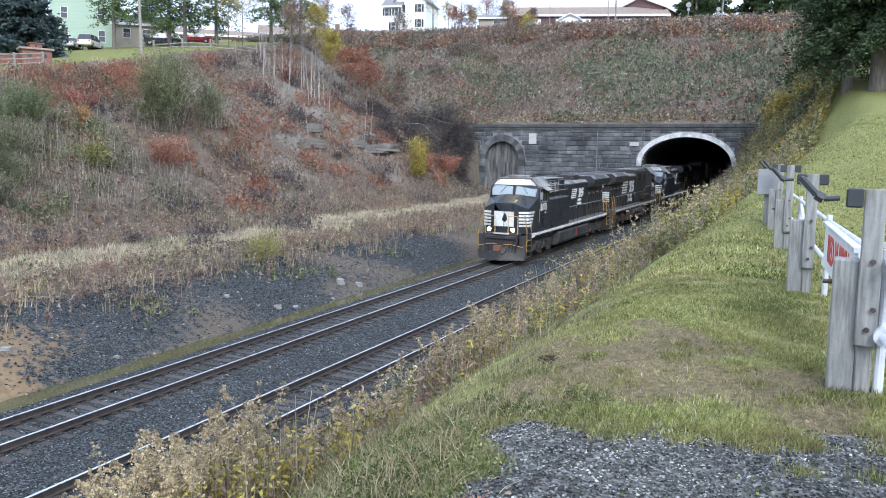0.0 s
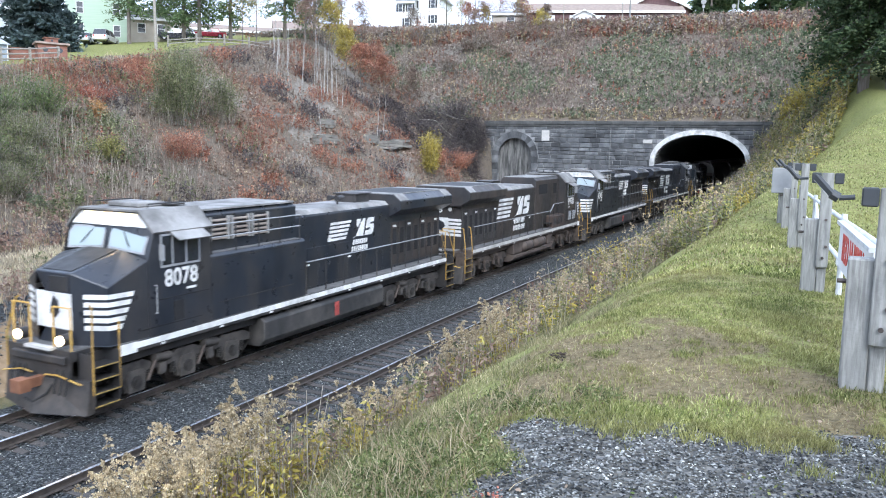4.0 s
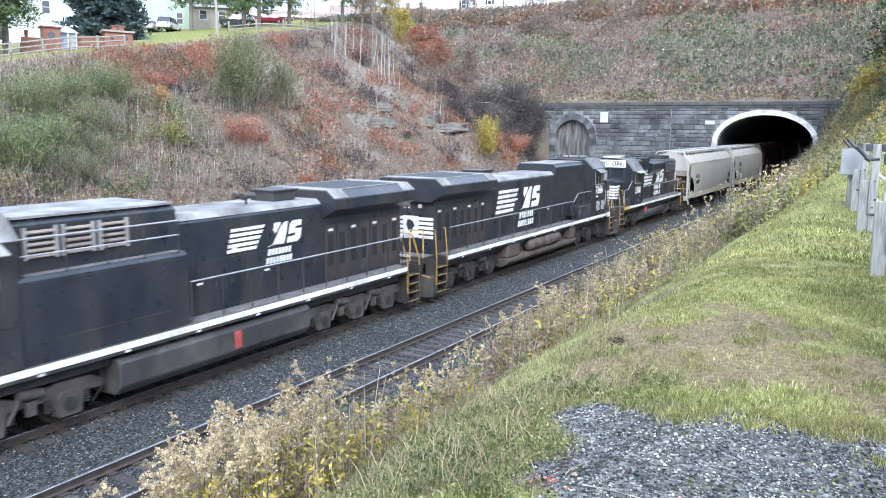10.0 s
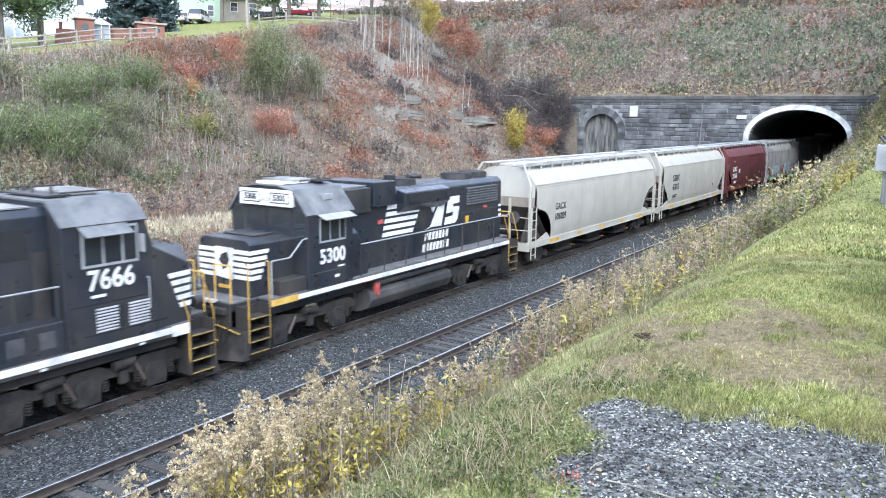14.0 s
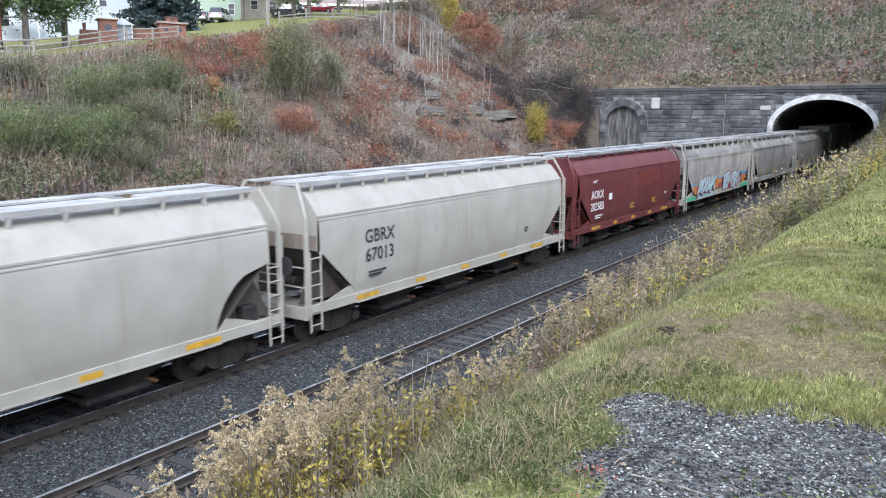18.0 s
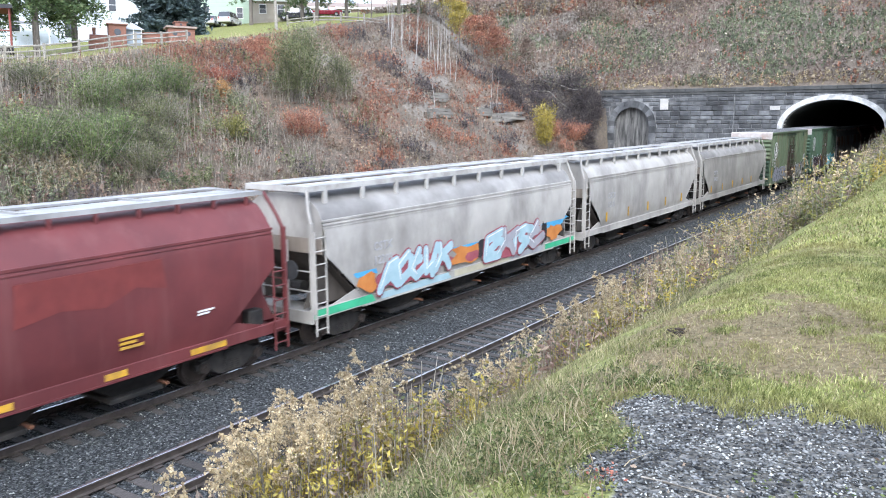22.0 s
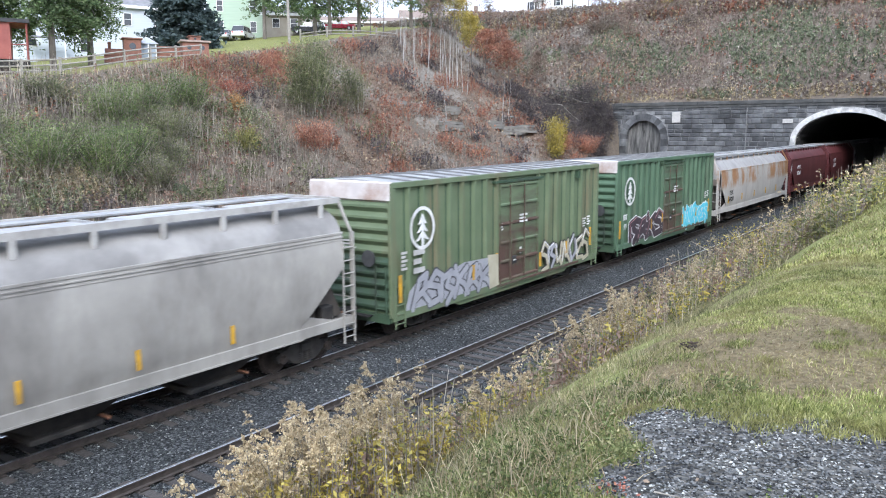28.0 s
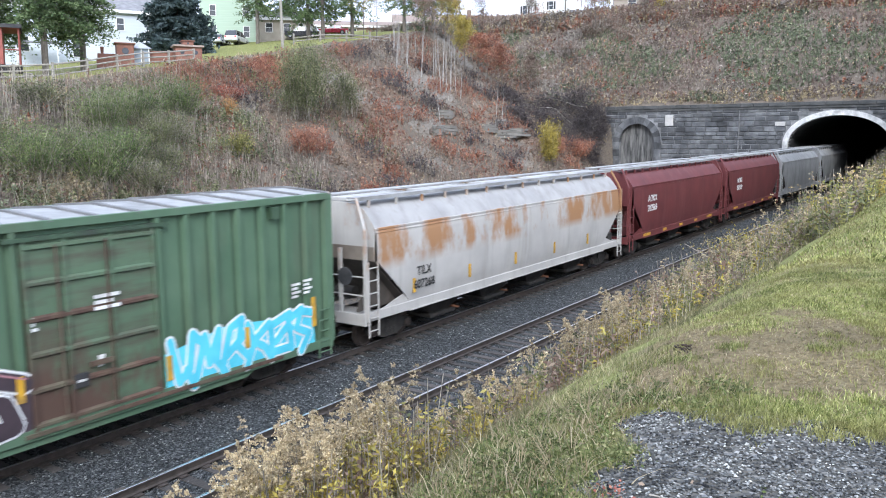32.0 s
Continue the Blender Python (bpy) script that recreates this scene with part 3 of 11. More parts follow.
def bars(parent, x, y, z, w, h, n, mat, name="marking"):
    """Writing that is too small to read: plain bars."""
    b = Build()
    for i in range(n):
        ww = w * (1.0 if i % 2 == 0 else 0.72)
        zz = z + h * (0.5 - (i + 0.5) / n)
        b.box(x - 0.002, x + 0.006, y - w / 2, y - w / 2 + ww, zz - 0.3 * h / n, zz + 0.3 * h / n)
    return part(name, b, mat, parent)


def wheelset(r=0.46):
    b = Build()
    for s in (-1, 1):
        xw = s * 1.435 / 2
        b.loft([[(xw + s * dx, math.cos(2 * math.pi * i / 20) * rr, math.sin(2 * math.pi * i / 20) * rr) for i in range(20)] for dx, rr in ((-0.075, r + 0.028), (-0.045, r + 0.028), (-0.03, r), (0.06, r - 0.006), (0.06, r * 0.86), (0.02, r * 0.8), (0.02, r * 0.32), (0.09, r * 0.26), (0.09, 0.02))])
    b.cyl((-1.0, 0, 0), (1.0, 0, 0), 0.085, 10)
    return b


WHEEL_ME = wheelset(0.46).mesh("wheelset")
WHEEL_BIG = wheelset(0.53).mesh("wheelset")
SPRING = Build()
for k in range(5):
    SPRING.cyl((0, 0, k * 0.055), (0, 0, k * 0.055 + 0.035), 0.075, 8)
SPRING_ME = SPRING.mesh("spring")
CAP = Build().cyl((0, 0, 0), (0.09, 0, 0), 0.13, 10).cyl((0.09, 0, 0), (0.12, 0, 0), 0.07, 8)
CAP_ME = CAP.mesh("bearing_cap")


def freight_truck(parent, yc):
    """Three-piece truck with two wheelsets."""
    root = new("truck")
    root.parent = parent
    root.location = (0, yc, 0)
    for dy in (-0.89, 0.89):
        part("wheelset", WHEEL_ME, M_WHEEL, root, m=pose(0, dy, 0.46))
    f = Build()
    for s in (-1, 1):
        x0, x1 = (0.93, 1.08) if s > 0 else (-1.08, -0.93)
        f.along_x([(-1.12, 0.56), (-0.72, 0.66), (-0.4, 0.80), (0.4, 0.80), (0.72, 0.66), (1.12, 0.56), (1.12, 0.42), (0.75, 0.44), (0.5, 0.26), (0.36, 0.2), (-0.36, 0.2), (-0.5, 0.26), (-0.75, 0.44), (-1.12, 0.42)], x0, x1)
        f.along_x([(-0.98, 0.64), (-0.80, 0.64), (-0.72, 0.36), (-1.06, 0.36)], x0 - 0.02, x1 + 0.03)
        f.along_x([(0.80, 0.64), (0.98, 0.64), (1.06, 0.36), (0.72, 0.36)], x0 - 0.02, x1 + 0.03)
    f.box(-1.12, 1.12, -0.2, 0.2, 0.5, 0.72)
    f.box(-0.8, 0.8, -0.45, -0.35, 0.3, 0.5)
    f.box(-0.8, 0.8, 0.35, 0.45, 0.3, 0.5)
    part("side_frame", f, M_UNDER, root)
    for dy in (-0.2, 0.0, 0.2):
        part("spring", SPRING_ME, M_UNDER, root, m=pose(1.04, dy, 0.26))
    for dy in (-0.89, 0.89):
        part("bearing_cap", CAP_ME, M_WHEEL, root, m=pose(1.08, dy, 0.46))


def loco_truck(parent, yc, axles, wb, mat=None):
    """Cast frame with a pedestal and journal at each axle, coil springs, brake cylinders and a hanging rod."""
    mat = mat or M_UNDER
    root = new("truck")
    root.parent = parent
    root.location = (0, yc, 0)
    ys = [(-(axles - 1) / 2 + i) * wb for i in range(axles)]
    for dy in ys:
        part("wheelset", WHEEL_BIG, M_WHEEL, root, m=pose(0, dy, 0.53))
    half = ys[-1] + 0.95
    for s in (-1, 1):
        x0, x1 = (1.0, 1.12) if s > 0 else (-1.12, -1.0)
        top, low = [(-half, 0.80), (-half + 0.35, 0.98)], [(-half, 0.66)]
        for a, b in zip(ys, ys[1:]):
            m_ = (a + b) / 2
            top += [(a + 0.3, 1.0), (m_ - 0.3, 0.88), (m_ + 0.3, 0.88), (b - 0.3, 1.0)]
        for dy in ys:
            low += [(dy - 0.4, 0.68), (dy - 0.34, 0.28), (dy + 0.34, 0.28), (dy + 0.4, 0.68)]
        part("side_frame", Build().along_x(top + [(half - 0.35, 0.98), (half, 0.80), (half, 0.66)] + low[:0:-1] + [low[0]], x0, x1), mat, root)
        for dy in ys:
            xa = s * 1.12
            part("pedestal", Build().along_x([(dy - 0.28, 0.24), (dy + 0.28, 0.24), (dy + 0.31, 0.62), (dy + 0.2, 0.8), (dy - 0.2, 0.8), (dy - 0.31, 0.62)], *sorted((xa, xa + s * 0.07))), mat, root, bevel=0.015)
            part("journal", Build().cyl((xa + s * 0.07, dy, 0.5), (xa + s * 0.1, dy, 0.5), 0.17, 14).cyl((xa + s * 0.1, dy, 0.5), (xa + s * 0.13, dy, 0.5), 0.1, 12), M_UNDER, root)
            for o in (-0.48, 0.48):
                part("spring", SPRING_ME, M_UNDER, root, m=pose(s * 1.08, dy + o, 0.42) @ Matrix.Scale(1.15, 4))
        for dy in [(a + b) / 2 for a, b in zip(ys, ys[1:])]:
            part("brake_cylinder", Build().cyl((s * 1.17, dy - 0.3, 0.98), (s * 1.17, dy + 0.26, 0.93), 0.11, 12).box(*sorted((s * 1.1, s * 1.2)), dy - 0.12, dy + 0.1, 0.5, 0.8), mat, root)
        for dy in ys[:-1]:
            part("damper", Build().cyl((s * 1.2, dy + 0.36, 0.46), (s * 1.23, dy + 0.62, 0.92), 0.04, 8), M_TANK, root)
        for e in (-1, 1):
            part("sand_pipe", Build().tube([(s * 1.1, e * (half - 0.1), 1.2), (s * 1.14, e * (half - 0.05), 0.7), (s * 0.85, e * (half - 0.2), 0.2)], 0.022, 5), M_UNDER, root)
    part("bolster", Build().box(-1.05, 1.05, -0.25, 0.25, 0.6, 0.95), M_UNDER, root)


def plate(name, quad, mat, parent, t=0.012, label="", under=0.05):
    """A thin plate on the outer face of a quad whose corners run anticlockwise as seen from outside."""
    q = [Vector(p) for p in quad]
    n = (q[1] - q[0]).cross(q[2] - q[0]).normalized()
    k = len(q)
    return part(name, Build().poly([p + n * t for p in q] + [p - n * under for p in q], [tuple(range(k)), tuple(range(2 * k - 1, k - 1, -1))] + [(i, k + i, k + (i + 1) % k, (i + 1) % k) for i in range(k)]), mat, parent, label)


def coupler(parent, y, s):
    b = Build().box(-0.09, 0.09, min(y, y + s * 0.72), max(y, y + s * 0.72), 0.74, 0.96)
    b.box(-0.17, 0.17, min(y + s * 0.5, y + s * 0.8), max(y + s * 0.5, y + s * 0.8), 0.70, 1.0)
    part("coupler", b, M_RUST, parent)
    h = Build().tube([(0.35, y, 0.85), (0.36, y + s * 0.25, 0.6), (0.25, y + s * 0.55, 0.48), (0.2, y + s * 0.7, 0.62)], 0.03, 6)
    part("air_hose", h, M_HOSE, parent)


def rail_line(parent, y0, y1, x, z0, z1, mat, n, name="handrail"):
    """Walkway handrail: posts and a top bar."""
    for i in range(n + 1):
        y = y0 + (y1 - y0) * i / n
        part("handrail_post", Build().cyl((x, y, z0), (x, y, z1), 0.022, 6), M_BLACK2, parent)
    return part(name, Build().cyl((x, y0, z1), (x, y1, z1), 0.022, 6), mat, parent)


def steps(parent, yc, s, side, x, mat=None):
    """A flight of stirrup steps in a recess at one corner: back plate, cheeks and bright tread edges. side: -1 or 1."""
    a, b = sorted((side * (x - 0.5), side * x))
    back = sorted((side * (x - 0.5), side * (x - 0.46)))
    st = part("step_well", Build().box(*back, yc - 0.36, yc + 0.36, 0.3, 1.5), M_BLACK2, parent)
    for dy in (-0.39, 0.36):
        part("cheek", Build().along_x([(yc + dy, 1.55), (yc + dy, 0.28), (yc + dy + 0.03, 0.28), (yc + dy + 0.03, 1.55)], a, b), mat or M_BLACK2, st)
    for k in range(4):
        z = 0.30 + k * 0.31
        part("step", Build().box(a, b, yc - 0.36, yc + 0.36, z, z + 0.03), M_BLACK2, st)
        e = sorted((side * (x - 0.02), side * (x + 0.012)))
        part("step_edge", Build().box(*e, yc - 0.36, yc + 0.36, z + 0.012, z + 0.036), M_TREAD, st, "worn yellow tread edge")


def emblem_panel(parent, y, s, z0, z1, half):
    """Pale bands to both sides of a pale panel with a dark plain shape, on a flat end facing s along y."""
    n = 5
    ya, yb = sorted((y, y + s * 0.014))
    for i in range(n):
        za = z0 + (z1 - z0) * (i + 0.15) / n
        zb = z0 + (z1 - z0) * (i + 0.8) / n
        for a, c in ((-half, -0.34), (0.34, half)):
            part("stripe", Build().box(a, c, ya, yb, za, zb), M_WHITE, parent)
    ya, yb = sorted((y, y + s * 0.018))
    part("emblem", Build().along_y([(-0.34, z0 + 0.05), (0.3, z0 - 0.02), (0.36, z1), (-0.36, z1)], ya, yb), M_WHITE, parent, "plain pale emblem panel")
    ya, yb = sorted((y, y + s * 0.024))
    part("emblem_figure", Build().along_y([(-0.06, z0 + 0.22), (0.1, z0 + 0.3), (0.2, z0 + 0.52), (0.12, z0 + 0.74), (-0.1, z0 + 0.66), (-0.2, z0 + 0.48), (-0.1, z0 + 0.4)], ya, yb), M_BLACK, parent)


def side_stripes(parent, x, y, z, mat, size=1.0):
    """Five slanted pale bands with the emblem's plain slanted shapes beside them and two rows of small bars under."""
    k = size
    for i in range(5):
        za, zb = z + (0.42 - i * 0.185) * k, z + (0.42 - i * 0.185 - 0.115) * k
        r = lambda v: y + (0.05 - 0.55 * (z + 0.42 * k - v) / (0.9 * k)) * k
        l = lambda v: y + (-1.75 - 0.28 * (z + 0.42 * k - v) / (0.9 * k)) * k
        part("stripe", Build().along_x([(l(za), za), (r(za), za), (r(zb), zb), (l(zb), zb)], x - 0.002, x + 0.008), mat, parent)
    e = lambda pts: Build().along_x([(y + p * k, z + q * k) for p, q in pts], x - 0.002, x + 0.009)
    part("emblem", e([(0.22, -0.46), (0.5, -0.40), (0.95, 0.20), (1.22, 0.42), (1.42, 0.42), (1.16, -0.42), (0.84, -0.42), (0.62, -0.40)]), mat, parent)
    part("emblem", e([(0.55, 0.16), (0.62, 0.42), (1.0, 0.42), (0.86, 0.22), (0.66, 0.02)]), mat, parent)
    part("emblem", e([(1.34, -0.42), (1.98, -0.42), (2.16, -0.30), (2.24, 0.0), (2.26, 0.42), (1.72, 0.42), (1.54, 0.30), (1.46, -0.02)]), mat, parent)
    part("emblem_gap", Build().along_x([(y + p * k, z + q * k) for p, q in ((1.86, 0.10), (1.88, 0.19), (2.3, 0.21), (2.28, 0.09))], x, x + 0.013), M_BLACK, parent)
    part("emblem_gap", Build().along_x([(y + p * k, z + q * k) for p, q in ((1.3, -0.20), (1.32, -0.09), (1.86, -0.06), (1.84, -0.17))], x, x + 0.013), M_BLACK, parent)
    for row, (ya, yb, n) in enumerate(((0.2, 1.62, 7), (0.08, 1.66, 8))):
        w = (yb - ya) / n
        for q in range(n):
            z1_ = z - (0.56 + row * 0.32) * k
            y0_ = y + (ya + q * w) * k
            lean = 0.05 * k
            part("wordmark_bar", Build().along_x([(y0_, z1_ - 0.23 * k), (y0_ + 0.66 * w * k, z1_ - 0.23 * k), (y0_ + 0.66 * w * k + lean, z1_), (y0_ + lean, z1_)], x - 0.002, x + 0.008), mat, parent)


def roof_gear(body, y0, y1, z):
    """Antenna farm and cooling box on a cab roof."""
    part("air_conditioner", Build().box(-0.62, 0.5, y0 + 0.45, y0 + 1.35, z, z + 0.13), M_ROOF, body, bevel=0.03)
    part("antenna_plate", Build().box(-0.8, 0.8, y1 - 0.75, y1 - 0.2, z + 0.03, z + 0.07), M_BLACK2, body)
    for x, y in ((-0.5, y1 - 0.5), (0.1, y1 - 0.45), (0.6, y1 - 0.55)):
        part("antenna", Build().cyl((x, y, z + 0.05), (x, y, z + 0.22), 0.05, 8, 0.03), M_BLACK2, body)
    for s in (-1, 1):
        part("roof_grab", Build().tube([(s * 0.95, y0 + 0.3, z + 0.02), (s * 0.95, y0 + 0.32, z + 0.12), (s * 0.95, y1 - 0.4, z + 0.12), (s * 0.95, y1 - 0.38, z + 0.02)], 0.018, 5), M_BLACK2, body)


def loco_ends(body, h, half, z, dusty=False):
    """Pilots, plows, couplers, corner steps and handrails at both ends."""
    side = M_LTRUCK if dusty else M_BLACK2
    for ye, s in ((-h, -1), (h, 1)):
        part("end_sill", Build().box(-0.98, 0.98, *sorted((ye, ye + s * 0.06)), 0.95, z), M_BLACK2, body)
        pw = Build()
        pw.poly([(-1.42, ye - s * 0.1, 0.95), (1.42, ye - s * 0.1, 0.95), (1.42, ye + s * 0.02, 0.16), (0.0, ye + s * 0.42, 0.12), (-1.42, ye + s * 0.02, 0.16), (0.0, ye + s * 0.12, 0.92), (-1.42, ye - s * 0.25, 0.95), (1.42, ye - s * 0.25, 0.95), (1.42, ye - s * 0.2, 0.16), (-1.42, ye - s * 0.2, 0.16)], [(0, 4, 3, 5), (5, 3, 2, 1), (0, 5, 1, 7, 6), (6, 7, 8, 9), (4, 9, 8, 2, 3), (0, 6, 9, 4), (1, 2, 8, 7)])
        part("pilot_plow", pw, M_PLOW, body, "dusty black snowplow pilot")
        coupler(body, ye, s)
        for sx in (-1, 1):
            steps(body, ye - s * 0.55, s, sx, half, side)
            for dy in (0.16, 0.96):
                part("step_handrail", Build().tube([(sx * (half - 0.02), ye - s * dy, 0.62), (sx * (half - 0.02), ye - s * dy, 1.75), (sx * (half - 0.2), ye - s * (dy + 0.18), 2.62), (sx * (half - 0.3), ye - s * (dy + 0.2), 2.66)], 0.022, 8), M_GRAB, body, "yellow step handrail")
            part("end_handrail", Build().tube([(sx * 0.98, ye, z), (sx * 0.98, ye, z + 1.0), (sx * 0.4, ye, z + 1.0), (sx * 0.4, ye, z)], 0.022, 6), M_HAND, body)
            part("cut_lever", Build().tube([(sx * 1.35, ye + s * 0.08, 0.9), (sx * 0.6, ye + s * 0.14, 1.05), (sx * 0.2, ye + s * 0.16, 1.02)], 0.016, 5), M_HAND, body)
        for dx in (-0.95, -0.75, -0.55, 0.55, 0.75, 0.95):
            part("air_hose", Build().tube([(dx, ye, 1.25), (dx, ye + s * 0.14, 0.95), (dx * 0.95, ye + s * 0.18, 0.6)], 0.027, 5), M_HOSE, body)
        part("drop_step", Build().box(-0.45, 0.45, *sorted((ye - s * 0.02, ye + s * 0.16)), z - 0.02, z + 0.05), M_CREAM, body, "pale worn drop step")
        part("anticlimber", Build().box(-0.9, 0.9, *sorted((ye, ye + s * 0.18)), z - 0.3, z - 0.12), M_BLACK2, body, bevel=0.02)


def big_loco(name, number, L, label, reverse=False, lead=False, style="es", dusty=False):
    """Six-axle road switcher. The cab end is at -y; reverse turns the whole thing round.
    style "wide": full-width compartments with brake grids over them behind the cab; "walk": walkway and a tall narrow hood."""
    root = thing(name, label, "locomotive", group="locomotives of the train")
    body = new("body")
    body.parent = root
    if reverse:
        body.matrix_basis = pose(0, 0, 0, 0, 0, 180)
    k = -1 if reverse else 1     # which side of the body faces the lawn
    h = L / 2 - 0.48
    Z = 1.62
    black = M_BLACKD if dusty else M_BLACK
    roofm = M_ROOFDK if reverse and not dusty else M_ROOF
    wide = style == "wide"
    truck_mat = M_LTRUCK if dusty else M_MTRUCK if wide else M_UNDER
    # underframe, walkway and sill stripe
    part("underframe", Build().box(-1.5, 1.5, -h + 0.98, h - 0.98, 1.36, Z - 0.02).box(-0.98, 0.98, -h, h, 1.36, Z - 0.02).box(-1.2, 1.2, -h + 1.1, h - 1.1, 1.08, 1.36), M_BLACK2 if not dusty else M_TANK, body, bevel=0.012)
    part("walkway", Build().box(-1.47, 1.47, -h + 1.0, h - 1.0, Z - 0.02, Z + 0.02).box(-0.97, 0.97, -h + 0.02, h - 0.02, Z - 0.02, Z + 0.018), M_WALK, body, "dusty grey walkway plates")
    for s in (-1, 1):
        part("sill_stripe", Build().box(*sorted((s * 1.5, s * 1.508)), -h + 1.02, h - 1.02, 1.45, 1.6), M_CREAM if dusty else M_WHITE, body, "white stripe along the sill")
        part("stripe_end", Build().box(*sorted((s * 1.5, s * 1.51)), -h + 0.98, -h + 1.5, 1.36, 1.62), M_WHITE, body)
    ty = h - 3.6
    loco_truck(body, -ty, 3, 1.85, truck_mat)
    loco_truck(body, ty, 3, 1.85, truck_mat)
    # tank, reservoirs
    t0, t1 = -ty + 2.95, ty - 2.95
    if wide:
        part("fuel_tank", Build().along_y([(-1.3, 0.38), (1.3, 0.38), (1.5, 0.6), (1.5, 1.16), (1.36, 1.26), (-1.36, 1.26), (-1.5, 1.16), (-1.5, 0.6)], t0, t1), M_TANKG, body, "large grey-black fuel tank", bevel=0.03)
        for s in (-1, 1):
            part("filler_cap", Build().cyl((s * 1.5, 0.4, 1.0), (s * 1.55, 0.4, 1.0), 0.08, 10).box(*sorted((s * 1.5, s * 1.515)), 0.25, 0.5, 0.66, 1.12), M_SIGNAL, body, "red fuel filler")
            for j in range(5):
                part("pipe_run", Build().cyl((s * 1.3, t0 + 0.6 + j * 0.62, 1.3), (s * 1.3, t0 + 0.95 + j * 0.62, 1.3), 0.07, 8), M_UNDER, body)
    else:
        part("fuel_tank", Build().along_y([(-1.25, 0.36), (1.25, 0.36), (1.5, 0.56), (1.5, 0.72), (1.05, 0.76), (1.05, 1.3), (-1.05, 1.3), (-1.05, 0.76), (-1.5, 0.72), (-1.5, 0.56)], t0, t1), M_TANK, body, bevel=0.02)
        for s in (-1, 1):
            x0, x1 = sorted((s * 1.05, s * 1.46))
            part("equipment_box", Build().box(x0, x1, t1 - 1.35, t1 - 0.05, 0.76, 1.36), M_TANK, body, bevel=0.04)
            part("equipment_box", Build().box(x0, x1, t0 + 0.05, t0 + 0.85, 0.76, 1.34), M_TANK, body, bevel=0.04)
            for yc_, ln_ in (((t0 + t1) / 2 - 1.05, 0.95), ((t0 + t1) / 2 + 0.95, 0.85)):
                t = Build().loft([[(s * 1.3 + r * math.cos(a), yc_ + yy, 1.04 + r * math.sin(a)) for a in [2 * math.pi * i / 18 for i in range(18)]] for yy, r in ((-ln_, 0.1), (-ln_ + 0.05, 0.22), (-ln_ + 0.16, 0.29), (ln_ - 0.16, 0.29), (ln_ - 0.05, 0.22), (ln_, 0.1))])
                tk = part("air_reservoir", t.mesh("air_reservoir", 0, True), M_TANK, body, "brownish steel air reservoir")
                for yy in (-ln_ * 0.55, ln_ * 0.55):
                    part("tank_strap", Build().cyl((s * 1.3, yc_ + yy - 0.03, 1.04), (s * 1.3, yc_ + yy + 0.03, 1.04), 0.297, 18), M_UNDER, tk)
    # nose: a peaked front with angled cheeks, and a sloping top up to the windscreen
    yf, yn = -h + 0.38, -h + 1.95
    c0, c1 = yn, yn + 2.3
    B = [(-1.5, yn, Z), (1.5, yn, Z), (1.5, yn, 3.56), (0.62, yn, 3.74), (-0.62, yn, 3.74), (-1.5, yn, 3.56)]
    F = [(-1.36, yf + 0.4, Z), (-0.6, yf, Z), (0.6, yf, Z), (1.36, yf + 0.4, Z), (1.36, yf + 0.4, 3.02), (0.6, yf, 3.34), (-0.6, yf, 3.34), (-1.36, yf + 0.4, 3.02)]
    nose = Build().poly(B + F, [(0, 5, 4, 3, 2, 1), (7, 8, 12, 11), (6, 7, 12, 13), (8, 9, 10, 11), (1, 2, 10, 9), (0, 6, 13, 5), (5, 13, 12), (5, 12, 4), (4, 12, 11, 3), (3, 11, 10), (3, 10, 2), (0, 1, 9, 8, 7, 6)])
    part("nose", nose, black, body, "peaked black nose", bevel=0.02)
    part("nose_top", Build().poly([(0.5, yf + 0.12, 3.385), (0.5, yn - 0.03, 3.75), (-0.5, yn - 0.03, 3.75), (-0.5, yf + 0.12, 3.385), (0.5, yf + 0.12, 3.35), (0.5, yn - 0.03, 3.71), (-0.5, yn - 0.03, 3.71), (-0.5, yf + 0.12, 3.35)], [(0, 1, 2, 3), (4, 7, 6, 5), (0, 4, 5, 1), (1, 5, 6, 2), (2, 6, 7, 3), (3, 7, 4, 0)]), M_BLACK2, body)
    part("nose_door", Build().box(-0.12, 0.46, yf - 0.02, yf + 0.05, 2.9, 3.26), M_BLACK2, body, bevel=0.01)
    for i in range(5):
        za = 2.0 + i * 0.185
        zb = za + 0.115
        back = yf + 0.75 + 0.085 * i
        for s in (-1, 1):
            xe = s * (1.36 + 0.14 * (back - yf - 0.4) / (yn - yf - 0.4))
            xe2 = s * (1.36 + 0.14 * (back + 0.05 - yf - 0.4) / (yn - yf - 0.4))
            q1 = [(s * 0.58, yf + 0.01, za), (s * 1.36, yf + 0.4, za), (s * 1.36, yf + 0.4, zb), (s * 0.58, yf + 0.01, zb)]
            q2 = [(s * 1.36, yf + 0.4, za), (xe, back, za), (xe2, back + 0.05, zb), (s * 1.36, yf + 0.4, zb)]
            for q in (q1, q2):
                plate("stripe", q if s > 0 else q[::-1], M_WHITE, body)
    for s in (-1, 1):
        q = [(s * 0.02, yf - 0.006, 2.0), (s * 0.6, yf - 0.004, 2.0), (s * 0.6, yf - 0.004, 2.86), (s * 0.02, yf - 0.006, 2.86)]
        plate("emblem", q if s > 0 else q[::-1], M_WHITE, body, label="plain pale emblem panel")
    part("emblem_figure", Build().along_y([(-0.12, 2.36), (0.06, 2.26), (0.2, 2.4), (0.16, 2.66), (0.02, 2.78), (-0.06, 2.58)], yf - 0.045, yf - 0.01), M_BLACK, body)
    # cab: leaning windscreen face, pale sloping roof sides, awnings
    lean = 0.28
